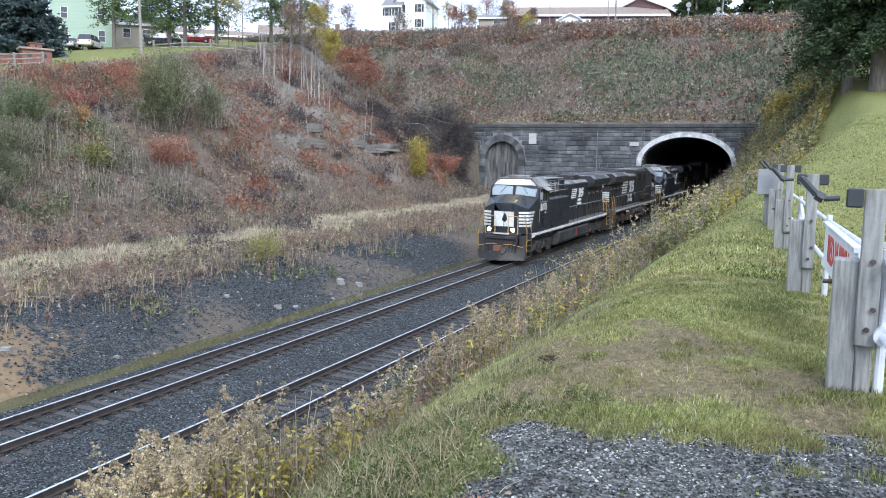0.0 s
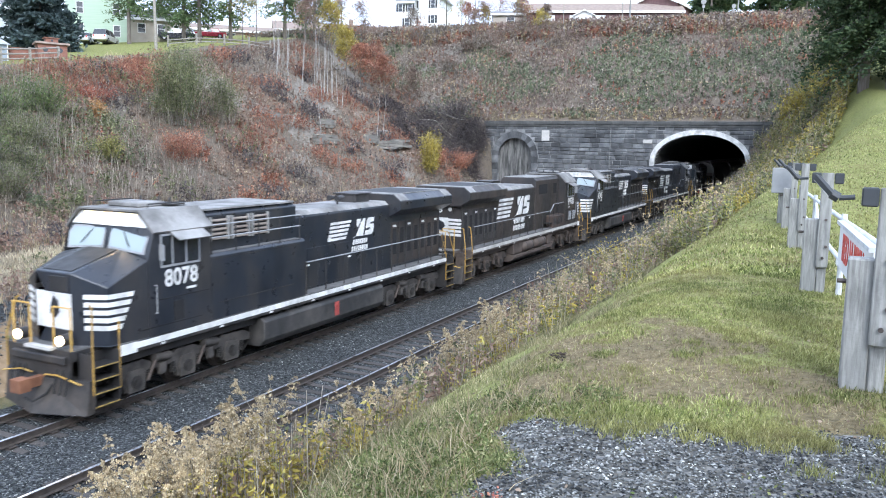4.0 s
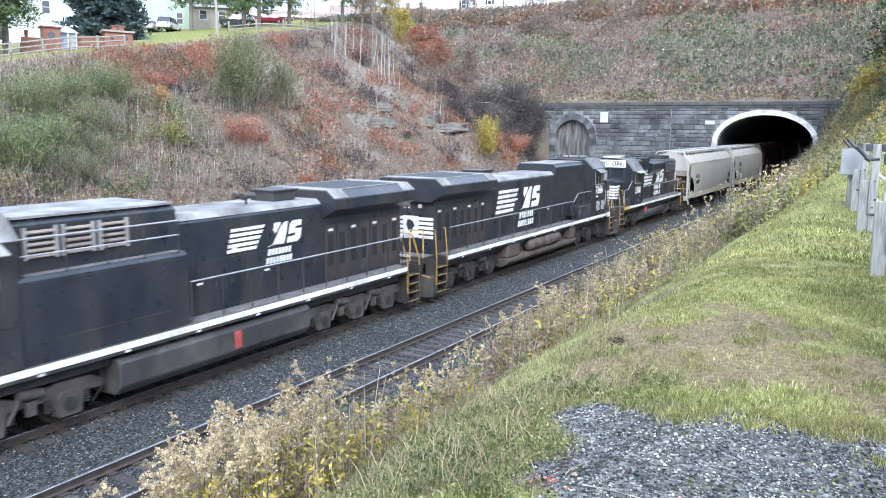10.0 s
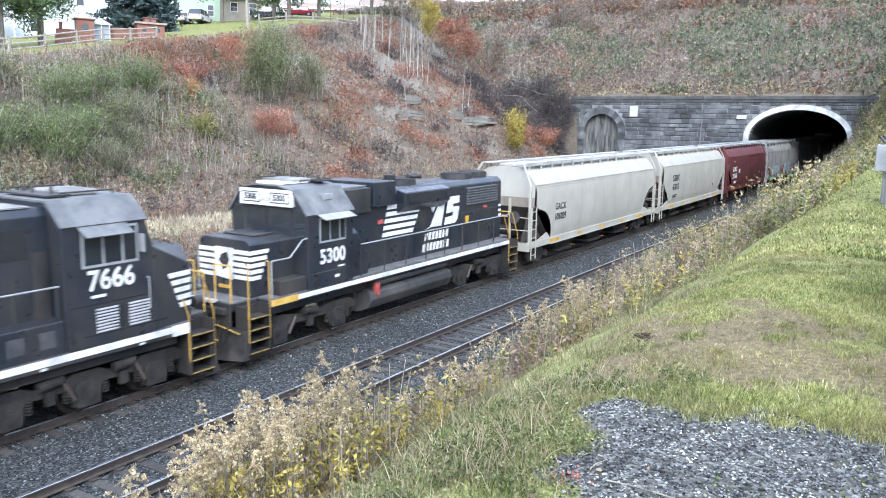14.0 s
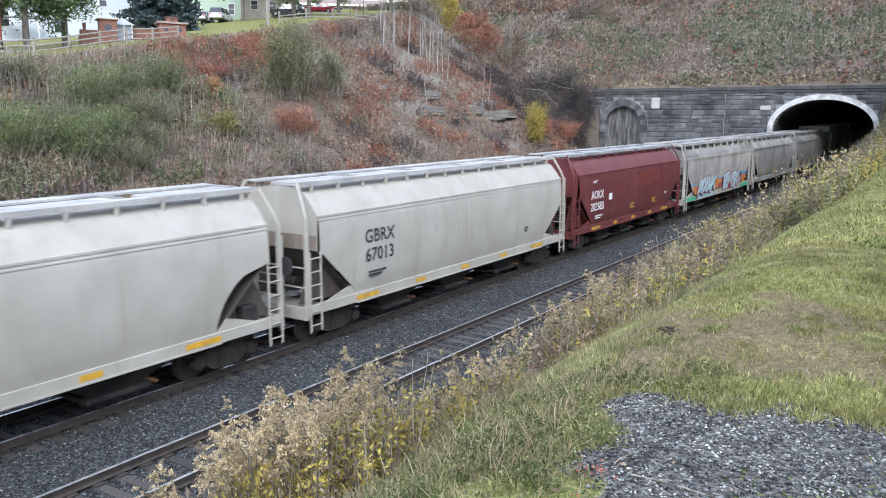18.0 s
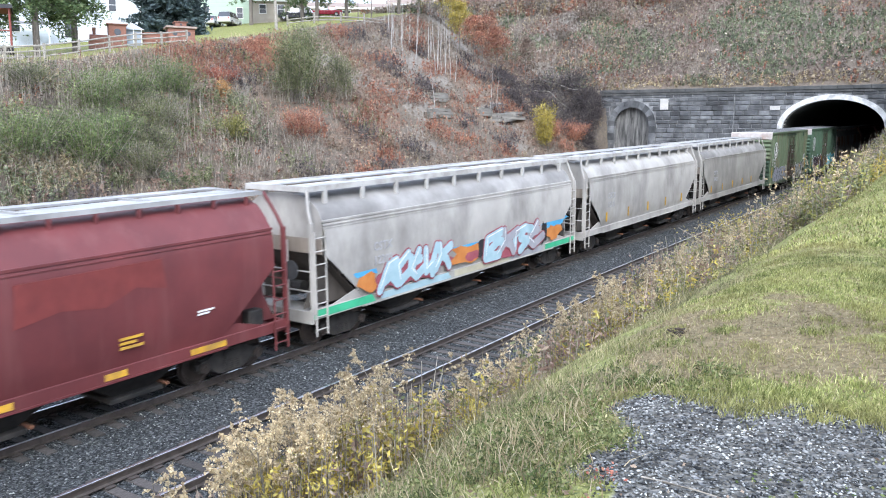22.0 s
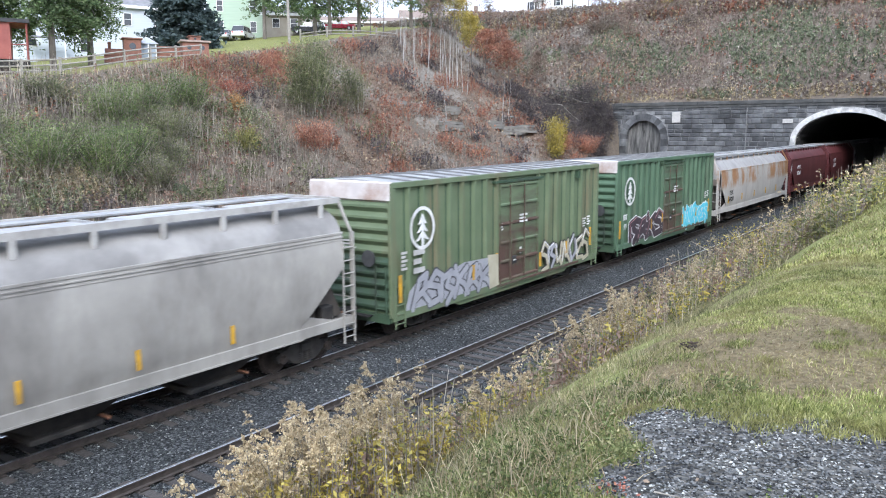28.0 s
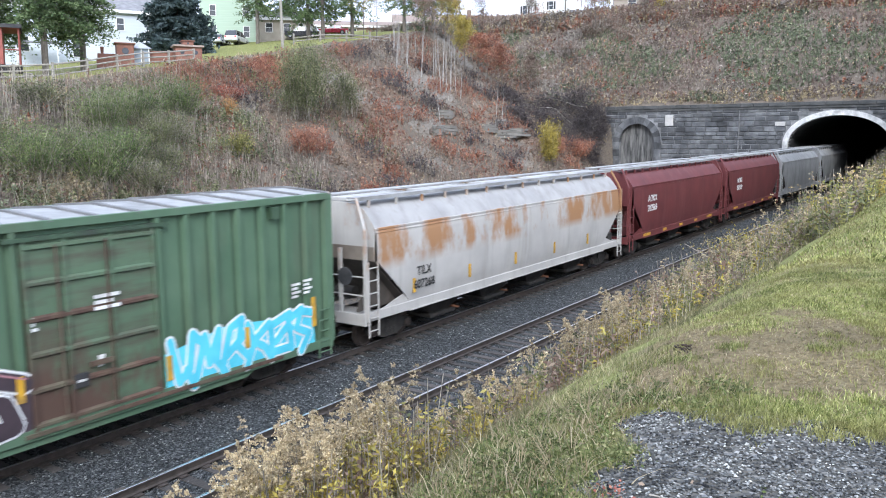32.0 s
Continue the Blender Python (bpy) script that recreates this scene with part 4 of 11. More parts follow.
    C = [(-1.5, c0, Z), (1.5, c0, Z), (1.5, c0, 3.58), (1.5, c0 + lean * 0.75, 4.24), (1.0, c0 + lean, 4.68), (-1.0, c0 + lean, 4.68), (-1.5, c0 + lean * 0.75, 4.24), (-1.5, c0, 3.58)]
    D = [(x, c1, z) for x, _, z in C]
    part("cab", Build().poly(C + D, [tuple(range(7, -1, -1)), tuple(range(8, 16))] + [(i, (i + 1) % 8, 8 + (i + 1) % 8, 8 + i) for i in range(8)]), black, body, bevel=0.015)
    part("cab_roof", Build().along_y([(-1.56, 4.21), (-1.05, 4.73), (1.05, 4.73), (1.56, 4.21), (1.52, 4.17), (1.0, 4.68), (-1.0, 4.68), (-1.52, 4.17)], c0 + lean - 0.12, c1 + 0.03), roofm, body, "weathered cab roof")
    roof_gear(body, c0 + lean, c1, 4.73)

    def front(x, z):
        return (x, c0 + lean * 0.75 * (z - 3.58) / 0.66, z)

    for s in (-1, 1):
        q = [front(s * 0.09, 3.74), front(s * 1.34, 3.66), front(s * 1.4, 4.06), front(s * 1.26, 4.26), front(s * 0.09, 4.28)]
        plate("windscreen_frame", q if s > 0 else q[::-1], M_RAILGREY, body, 0.014)
        g = [front(s * 0.13, 3.79), front(s * 1.28, 3.71), front(s * 1.34, 4.04), front(s * 1.22, 4.21), front(s * 0.13, 4.23)]
        plate("windscreen", g if s > 0 else g[::-1], M_GLASSLIT, body, 0.022, "windscreen with the pale sky's reflection in its colour")
        part("wiper", Build().tube([front(s * 0.45, 4.28), tuple(Vector(front(s * 0.7, 4.0)) + Vector((0, -0.05, 0))), tuple(Vector(front(s * 0.85, 3.82)) + Vector((0, -0.05, 0)))], 0.014, 5), M_HOSE, body)
    q = [front(-1.3, 4.29), front(1.3, 4.29), front(1.0, 4.66), front(-1.0, 4.66)]
    hb = plate("headlight_housing", q, M_WHITE if not dusty and not (reverse) else M_BLACK2, body, 0.06)
    for s in (-1, 1):
        f = Vector(front(s * 0.12, 4.47))
        part("headlamp", Build().cyl(f + Vector((0, -0.12, 0)), f, 0.095, 14), M_LAMP if lead else M_LENS, hb)
        q = [front(s * 0.3, 4.36), front(s * 0.95, 4.36), front(s * 0.9, 4.6), front(s * 0.3, 4.6)]
        plate("number_board", q if s > 0 else q[::-1], M_BOARDLIT if lead else M_CREAM, hb, 0.075)
        # side windows in one pale frame, three panes
        x0, x1 = sorted((s * 1.49, s * 1.515))
        fr = part("window_frame", Build().box(x0, x1, c0 + 0.42, c0 + 1.86, 3.3, 4.14), M_RAILGREY, body)
        for ya, yb2 in ((c0 + 0.48, c0 + 0.8), (c0 + 0.87, c0 + 1.3), (c0 + 1.37, c0 + 1.8)):
            part("pane", Build().box(*sorted((s * 1.5, s * 1.522)), ya, yb2, 3.36, 4.09), M_GLASS, fr)
        aw = [(s * 1.5, c0 + 0.75, 4.2), (s * 1.5, c0 + 1.95, 4.2), (s * 1.85, c0 + 1.95, 3.99), (s * 1.85, c0 + 0.75, 3.99)]
        plate("awning", aw if s < 0 else aw[::-1], roofm, body, 0.01, "pale window awning", 0.015)
        part("mirror", Build().box(*sorted((s * 1.52, s * 1.68)), c0 + 0.36, c0 + 0.39, 3.5, 3.9), M_RAILGREY, body)
        dl = part("ditch_light", Build().cyl((s * 0.72, -h - 0.1, 1.86), (s * 0.72, -h + 0.16, 1.86), 0.14, 14), M_BLACK2, body)
        part("lens", Build().cyl((s * 0.72, -h - 0.125, 1.86), (s * 0.72, -h - 0.09, 1.86), 0.115, 14), M_LAMP if lead else M_LENS, dl)
        # lower cab side: vent door, seam, grab irons
        x0, x1 = sorted((s * 1.5, s * 1.512))
        part("vent", Build().box(x0, x1, c0 + 0.85, c0 + 1.2, 1.9, 2.4), M_MESHVENT, body)
        for zz, ya, yb2 in ((1.84, c0 - 0.35, c0 + 1.9), (2.5, c0 + 0.3, c0 + 2.2)):
            part("panel_seam", Build().box(*sorted((s * 1.49, s * 1.506)), ya, yb2, zz, zz + 0.025), M_MESHVENT, body)
        part("grab_iron", Build().tube([(s * 1.5, c0 + 0.2, 2.2), (s * 1.57, c0 + 0.2, 2.2), (s * 1.57, c0 + 0.2, 2.9), (s * 1.5, c0 + 0.2, 2.9)], 0.016, 5), M_RAILGREY, body)
        me_ = pose(1.512, c0 + 1.15, 3.0) if s > 0 else pose(-1.512, c0 + 1.15, 3.0, 0, 0, 180)
        letters(number, 0.6, 0, 0, 0, M_WHITE, body, 0.013, 1.02, "cab_number", m=me_)
        bars(body, 1.514 if s > 0 else -1.518, c0 + 1.5, 2.68, 0.36, 0.1, 1, M_WHITE, "stencil")
    # behind the cab
    y1 = c1
    y2 = y1 + (4.5 if wide else 4.4)
    yr0, yr1 = h - 5.3, h - 0.5
    if wide:
        part("compartment", Build().along_y([(-1.48, Z), (1.48, Z), (1.48, 3.36), (1.4, 3.44), (-1.4, 3.44), (-1.48, 3.36)], y1 + 0.01, y2), black, body, "full-width equipment compartment", bevel=0.015)
        part("auxiliary_cab", Build().along_y([(-1.12, 3.44), (1.12, 3.44), (1.12, 4.44), (0.98, 4.56), (-0.98, 4.56), (-1.12, 4.44)], y1 + 0.02, y2), black, body, bevel=0.015)
        part("auxiliary_roof", Build().box(-1.08, 1.08, y1 + 0.2, y2 - 0.05, 4.56, 4.61), M_ROOF, body, "pale roof over the brake grids")
        for s in (-1, 1):
            for j in range(3):
                ya = y1 + 0.35 + j * 0.92
                x0, x1 = sorted((s * 1.12, s * 1.135))
                g = part("brake_grid", Build().box(x0, x1, ya, ya + 0.8, 3.72, 4.38), M_MESHVENT, body)
                for q in range(5):
                    part("grid_slat", Build().along_y([(s * 1.13, 3.78 + q * 0.125), (s * 1.17, 3.745 + q * 0.125), (s * 1.18, 3.77 + q * 0.125), (s * 1.13, 3.82 + q * 0.125)], ya + 0.06, ya + 0.74), M_BAFFLE, g)
                for yy in (ya, ya + 0.74):
                    part("grid_frame", Build().box(*sorted((s * 1.12, s * 1.2)), yy, yy + 0.07, 3.72, 4.38), M_GRIDFRAME, g)
            for zz in (3.86, 4.2):
                part("roof_handrail", Build().cyl((s * 1.42, y1 + 0.1, zz), (s * 1.42, y2 - 0.2, zz), 0.02, 6), M_RAILGREY, body)
            for j in range(5):
                yy = y1 + 0.12 + j * (y2 - y1 - 0.35) / 4
                part("handrail_post", Build().cyl((s * 1.42, yy, 3.42), (s * 1.42, yy, 4.22), 0.018, 6), M_BLACK2, body)
            part("ledge_plate", Build().box(*sorted((s * 1.13, s * 1.4)), y1 + 0.1, y2 - 0.1, 3.44, 3.455), M_WALK, body)
            part("panel_seam", Build().box(*sorted((s * 1.48, s * 1.488)), y1 + 0.3, y2 - 0.6, 2.06, 2.09).box(*sorted((s * 1.48, s * 1.488)), y1 + 0.2, y2 - 0.3, 3.28, 3.305), M_BLACK2, body)
        w0 = y2
    else:
        part("auxiliary_cab", Build().along_y([(-1.06, Z), (1.06, Z), (1.06, 4.44), (0.92, 4.6), (-0.92, 4.6), (-1.06, 4.44)], y1 + 0.01, y2), black, body, "tall narrow hood behind the cab", bevel=0.015)
        part("auxiliary_roof", Build().box(-0.95, 0.95, y1 + 0.3, y1 + 2.0, 4.6, 4.63).box(-0.95, 0.95, y1 + 2.2, y2 - 0.1, 4.6, 4.63), M_ROOF, body, "pale weathered roof panels")
        for s in (-1, 1):
            part("battery_box", Build().along_y([(s * 1.06, Z), (s * 1.48, Z), (s * 1.48, 2.3), (s * 1.06, 2.34)], y1 + 0.02, y1 + 2.3), M_DUSTBOX if dusty else black, body, "low equipment box beside the hood", bevel=0.015)
            for j in range(3):
                part("box_vent", Build().box(*sorted((s * 1.48, s * 1.49)), y1 + 0.25 + j * 0.7, y1 + 0.62 + j * 0.7, 1.8, 2.15), M_BLACK2 if dusty else M_RAILDARK, body)
            part("box_step", Build().box(*sorted((s * 1.1, s * 1.46)), y1 + 2.35, y1 + 2.75, 1.9, 1.94), M_BLACK2, body)
            for ya, yw, za, zb in ((y1 + 0.5, 0.6, 3.6, 4.2), (y1 + 2.3, 1.5, 3.65, 4.2)):
                part("vent", Build().box(*sorted((s * 1.058, s * 1.07)), ya, ya + yw, za, zb), M_MESHVENT, body)
            part("cab_door", Build().box(*sorted((s * 1.06, s * 1.075)), y1 + 0.05, y1 + 0.42, Z + 0.1, 3.7), M_BLACK2, body)
            rl = [(s * 1.45, y1 + 0.1, 3.02), (s * 1.45, y1 + 2.1, 3.02), (s * 1.45, y1 + 2.75, 2.6)]
            part("handrail", Build().tube(rl, 0.022, 6), M_RAILGREY, body)
            for yy in (0.15, 1.1, 2.1):
                part("handrail_post", Build().cyl((s * 1.45, y1 + yy, 2.3), (s * 1.45, y1 + yy, 3.02), 0.018, 6), M_BLACK2, body)
        w0 = y1 + 2.75
    if not wide:
        for s in (-1, 1):
            for j in range(2):
                ya = c0 + 0.15 + j * 0.85
                lv = part("louvre_panel", Build().box(*sorted((s * 1.5, s * 1.51)), ya, ya + 0.62, 1.86, 2.46), M_BLACK2, body, "louvred panel low on the cab")
                for q in range(8):
                    part("louvre", Build().along_y([(s * 1.508, 1.9 + q * 0.068), (s * 1.528, 1.89 + q * 0.068), (s * 1.53, 1.905 + q * 0.068), (s * 1.508, 1.935 + q * 0.068)], ya + 0.03, ya + 0.59), M_RAILGREY, lv)
    # engine hood, doors
    part("engine_hood", Build().along_y([(-1.02, Z), (1.02, Z), (1.02, 4.05), (0.84, 4.22), (-0.84, 4.22), (-1.02, 4.05)], y2, h - 0.72), black, body, bevel=0.02)
    part("hood_roof", Build().along_y([(-1.0, 4.1), (-0.83, 4.25), (0.83, 4.25), (1.0, 4.1)], y2 + 0.06, yr0 + 0.1), M_ROOF, body, "pale weathered hood top")
    nd = 10
    for j in range(nd):
        ya = y2 + 0.1 + (yr0 - y2) * j / nd
        for s in (-1, 1):
            x0, x1 = sorted((s * 1.02, s * 1.03))
            dr = part("hood_door", Build().box(x0, x1, ya + 0.012, ya + (yr0 - y2) / nd - 0.012, 1.72, 3.0), black, body, bevel=0.004)
            part("latch", Build().box(*sorted((s * 1.03, s * 1.045)), ya + 0.06, ya + 0.12, 2.3, 2.42), M_RAILDARK, dr)
    for j in range(7):
        ya = yr0 + 0.15 + j * 0.62
        for s in (-1, 1):
            dr = part("hood_door", Build().box(*sorted((s * 1.02, s * 1.032)), ya, ya + 0.56, 1.75, 3.4), M_VENTDOOR if dusty else M_BLACKD, body, bevel=0.004)
            part("vent", Build().box(*sorted((s * 1.028, s * 1.038)), ya + 0.12, ya + 0.42, 2.15, 3.15), M_MESHVENT, dr)
            if j % 2 == 0:
                part("stencil", Build().box(*sorted((s * 1.03, s * 1.04)), ya + 0.15, ya + 0.4, 3.22, 3.3), M_WHITE, dr)
    # radiator with deep flared wings, dark screen framed by pale plates
    rad = Build().along_y([(-1.0, 3.62), (1.0, 3.62), (1.52, 3.92), (1.52, 4.26), (1.2, 4.5), (-1.2, 4.5), (-1.52, 4.26), (-1.52, 3.92)], yr0, yr1)
    rad_o = part("radiator_housing", rad, black, body, "flared radiator housing", bevel=0.02)
    part("radiator_screen", Build().box(-1.12, 1.12, yr0 + 0.75, yr1 - 0.75, 4.5, 4.525), M_SCREEN, rad_o)
    for ya, yb2 in ((yr0 + 0.03, yr0 + 0.75), (yr1 - 0.75, yr1 - 0.05)):
        part("radiator_plate", Build().along_y([(-1.5, 4.27), (-1.2, 4.505), (1.2, 4.505), (1.5, 4.27), (1.5, 4.285), (1.2, 4.525), (-1.2, 4.525), (-1.5, 4.285)], ya, yb2), M_ROOF, rad_o, "pale worn plate beside the screen")
    for s in (-1, 1):
        part("radiator_edge", Build().box(*sorted((s * 1.12, s * 1.2)), yr0 + 0.7, yr1 - 0.7, 4.5, 4.53), M_ROOF, rad_o)
    # exhaust, horn
    part("exhaust_stack", Build().box(-0.45, 0.45, yr0 - 1.6, yr0 - 0.55, 4.24, 4.56), M_BLACK2, body, bevel=0.03)
    part("exhaust_lip", Build().box(-0.5, 0.5, yr0 - 1.65, yr0 - 0.5, 4.54, 4.58), M_BLACK2, body)
    hn = Build().cyl((0.3, yr0 - 2.6, 4.24), (0.3, yr0 - 2.6, 4.45), 0.035, 6)
    for dx, d in ((-0.16, -1), (0, 1), (0.16, -1)):
        hn.cyl((0.3 + dx, yr0 - 2.6 - d * 0.2, 4.48), (0.3 + dx, yr0 - 2.6 + d * 0.32, 4.48), 0.03, 8, 0.1)
    part("horn", hn, M_BLACK2, body)
    # long-hood end
    ye = h - 0.72
    emblem_panel(body, ye, 1, 2.2, 3.06, 1.0)
    part("end_light", Build().box(-0.62, -0.3, ye, ye + 0.06, 3.3, 3.85), M_BLACK2, body)
    for zz in (3.46, 3.7):
        part("lens", Build().cyl((-0.46, ye + 0.05, zz), (-0.46, ye + 0.09, zz), 0.09, 12), M_LENS, body)
    me = text_mesh(number, 0.40, 0.014)
    part("end_number", me, M_WHITE, body, m=pose(0.38, ye + 0.012, 3.42, 0, 0, 90))
    # bands and emblem shapes on both sides
    yc = (y2 + yr0) / 2 + (0.3 if k > 0 else -0.5)
    side_stripes(body, 1.036, yc, 3.42, M_WHITE, 0.74)
    holder = new("lettering_panel")
    holder.parent = body
    holder.matrix_basis = pose(0, 0, 0, 0, 0, 180)
    side_stripes(holder, 1.036, -yc - 1.2, 3.2, M_WHITE, 1.16)
    for s in (-1, 1):
        rail_line(body, w0 + 0.1, h - 1.25, s * 1.44, Z, 2.66, M_RAILGREY, 9)
        for j in range(8):
            part("reflector", Build().box(*sorted((s * 1.508, s * 1.514)), -h + 2.3 + j * (2 * h - 4.6) / 7, -h + 2.45 + j * (2 * h - 4.6) / 7, 1.38, 1.43), M_WHITE, body)
    for j in range(4):
        bars(body, 1.035, y2 + 0.8 + j * 1.3, 2.45 + 0.75 * (j % 2), 0.2, 0.09, 1, M_WHITE, "stencil")
        bars(holder, 1.035, -y2 - 0.8 - j * 1.3, 2.45 + 0.75 * (j % 2), 0.2, 0.09, 1, M_WHITE, "stencil")
    loco_ends(body, h, 1.5, Z, dusty)
    return root


def gp_loco(name, number, L, label):
    """Four-axle hood unit with an angular cab, a low flat-topped nose and side handrails."""
    root = thing(name, label, "locomotive", group="locomotives of the train")
    body = new("body")
    body.parent = root
    h = L / 2 - 0.45
    Z = 1.64
    part("underframe", Build().box(-1.48, 1.48, -h + 0.98, h - 0.98, 1.42, Z - 0.02).box(-0.98, 0.98, -h, h, 1.42, Z - 0.02).box(-1.1, 1.1, -h + 1.1, h - 1.1, 1.1, 1.42), M_BLACK, body, bevel=0.012)
    part("walkway", Build().box(-1.45, 1.45, -h + 1.0, h - 1.0, Z - 0.02, Z + 0.02).box(-0.97, 0.97, -h + 0.02, h - 0.02, Z - 0.02, Z + 0.018), M_WALK, body, "dusty grey walkway plates")
    part("sill_stripe", Build().box(1.48, 1.488, -h + 1.0, h - 1.0, 1.46, 1.6), M_WHITE, body, "white stripe along the sill")
    part("stripe_end", Build().box(1.48, 1.49, -h + 1.0, -h + 2.1, 1.44, 1.62), M_HAND, body, "orange worn stripe end")
    loco_truck(body, -h + 3.0, 2, 2.7)
    loco_truck(body, h - 3.0, 2, 2.7)
    tank = Build().along_y([(-0.9, 0.34), (0.9, 0.34), (1.3, 0.5), (1.45, 0.78), (1.4, 1.0), (1.2, 1.1), (-1.2, 1.1), (-1.4, 1.0), (-1.45, 0.78), (-1.3, 0.5)], -2.5, 2.6)
    part("fuel_tank", tank, M_TANKG, body, "rounded grey-black fuel tank", bevel=0.03)
    for s in (-1, 1):
        part("air_reservoir", Build().cyl((s * 1.22, -2.2, 1.27), (s * 1.22, 2.3, 1.27), 0.15, 14), M_TANKG, body)
        part("fuel_gauge", Build().box(*sorted((s * 1.3, s * 1.46)), -2.2, -2.05, 0.9, 1.3), M_SIGNAL, body)
    c0, c1 = -h + 2.55, -h + 4.65
    sec = [(-1.5, Z), (1.5, Z), (1.5, 3.78), (0.98, 4.42), (0.4, 4.52), (-0.4, 4.52), (-0.98, 4.42), (-1.5, 3.78)]
    part("cab", Build().along_y(sec, c0, c1), M_BLACK, body, bevel=0.02)
    part("cab_roof", Build().along_y([(-1.55, 3.76), (-1.0, 4.45), (-0.4, 4.56), (0.4, 4.56), (1.0, 4.45), (1.55, 3.76), (1.51, 3.73), (0.98, 4.42), (0.4, 4.52), (-0.4, 4.52), (-0.98, 4.42), (-1.51, 3.73)], c0 - 0.1, c1 + 0.04), M_ROOFDK, body, "dark grey sloping cab roof")
    roof_gear(body, c0, c1, 4.56)
    part("roof_pad", Build().box(-0.5, 0.5, c0 + 0.05, c0 + 1.2, 4.56, 4.63), M_WHITE, body, "white painted roof unit")
    part("number_board", Build().box(-1.0, 1.0, c0 - 0.14, c0, 3.96, 4.42), M_WHITE, body, "white number board housing")
    nbd = text_mesh(number, 0.24, 0.008)
    for dx in (-0.56, 0.56):
        part("number_plate_frame", Build().box(dx - 0.36, dx + 0.36, c0 - 0.148, c0 - 0.138, 4.04, 4.34), M_BLACK, body)
        part("number_face", Build().box(dx - 0.33, dx + 0.33, c0 - 0.156, c0 - 0.146, 4.07, 4.31), M_WHITE, body)
        part("board_number", nbd, M_BLACK, body, m=pose(dx, c0 - 0.16, 4.19, 0, 0, -90))
    for dx in (-0.1, 0.1):
        part("headlamp", Build().cyl((dx, c0 - 0.19, 4.19), (dx, c0 - 0.13, 4.19), 0.09, 12), M_LENS, body)
    for xa, xb, za in ((-1.38, -1.0, 2.9), (-0.85, -0.1, 3.36), (0.1, 0.85, 3.36), (1.0, 1.38, 2.9)):
        fr = part("windscreen_frame", Build().box(xa - 0.04, xb + 0.04, c0 - 0.02, c0 + 0.02, za - 0.04, 3.92), M_BLACK2, body)
        part("windscreen", Build().box(xa, xb, c0 - 0.028, c0 + 0.01, za, 3.88), M_GLASS, fr)
    for s in (-1, 1):
        fr = part("window_frame", Build().box(*sorted((s * 1.49, s * 1.512)), c0 + 0.5, c0 + 1.72, 2.92, 3.64), M_RAILGREY, body)
        for ya, yb in ((0.55, 0.95), (1.0, 1.4), (1.45, 1.68)):
            part("pane", Build().box(*sorted((s * 1.5, s * 1.52)), c0 + ya, c0 + yb, 2.98, 3.6), M_GLASS, fr)
        aw = [(s * 1.5, c0 + 0.4, 3.76), (s * 1.5, c0 + 1.85, 3.76), (s * 1.84, c0 + 1.85, 3.62), (s * 1.84, c0 + 0.4, 3.62)]
        plate("awning", aw if s < 0 else aw[::-1], M_RAILGREY, body, 0.01, "grey window awning", 0.015)
        part("panel_seam", Build().box(*sorted((s * 1.5, s * 1.508)), c0 + 0.1, c0 + 1.95, 2.06, 2.085), M_RAILDARK, body)
        part("stencil", Build().box(*sorted((s * 1.5, s * 1.508)), c0 + 1.2, c0 + 1.42, 1.84, 1.92), M_WHITE, body)
        part("roof_vent", Build().box(*sorted((s * 1.15, s * 1.3)), c0 + 1.0, c0 + 1.35, 4.12, 4.28), M_RAILGREY, body)
    letters(number, 0.58, 1.512, c0 + 1.1, 2.5, M_WHITE, body, 0.016, 1.04, "cab_number")
    bars(body, 1.514, c0 + 1.5, 2.16, 0.32, 0.08, 1, M_WHITE, "stencil")
    # low nose with a flat lid
    part("short_hood", Build().along_y([(-0.98, Z), (0.98, Z), (0.98, 3.1), (0.8, 3.22), (-0.8, 3.22), (-0.98, 3.1)], -h + 0.75, c0), M_BLACK, body, bevel=0.03)
    part("nose_lid", Build().box(-0.6, 0.6, -h + 1.3, c0 - 0.5, 3.22, 3.27), M_BLACK2, body, bevel=0.015)
    emblem_panel(body, -h + 0.75, -1, 2.1, 2.96, 0.96)
    for i in range(5):
        za = 2.1 + 0.86 * (i + 0.15) / 5
        for s in (-1, 1):
            part("stripe", Build().box(*sorted((s * 0.978, s * 0.99)), -h + 0.75, -h + 1.15 + 0.08 * i, za, za + 0.11), M_WHITE, body)
    part("amber_lamp", Build().box(-0.2, 0.2, -h + 0.7, -h + 0.75, 1.84, 1.92), M_HAND, body)
    for s in (-1, 1):
        part("nose_handrail", Build().tube([(s * 1.42, -h + 1.1, Z), (s * 1.42, -h + 1.1, 2.66), (s * 1.42, c0 - 0.7, 2.66), (s * 1.46, c0 - 0.2, 3.1), (s * 1.46, c0, 3.12)], 0.022, 6), M_RAILGREY, body)
        part("locker", Build().box(*sorted((s * 1.0, s * 1.44)), c0 - 1.1, c0 - 0.02, Z, 2.06), M_BLACK2, body, bevel=0.02)
    # long hood with its stepped roof boxes
    part("long_hood", Build().along_y([(-0.92, Z), (0.92, Z), (0.92, 3.98), (0.74, 4.16), (-0.74, 4.16), (-0.92, 3.98)], c1, h - 0.72), M_BLACK, body, bevel=0.03)
    part("blower_duct", Build().loft([[(0.9, c1 + yy, Z), (1.34, c1 + yy, Z), (1.34, c1 + yy, zz), (0.9, c1 + yy, zz + 0.35)] for yy, zz in ((0.0, 3.0), (0.45, 3.0), (1.0, 2.2))]), M_BLACK, body, "rounded blower duct", bevel=0.02)
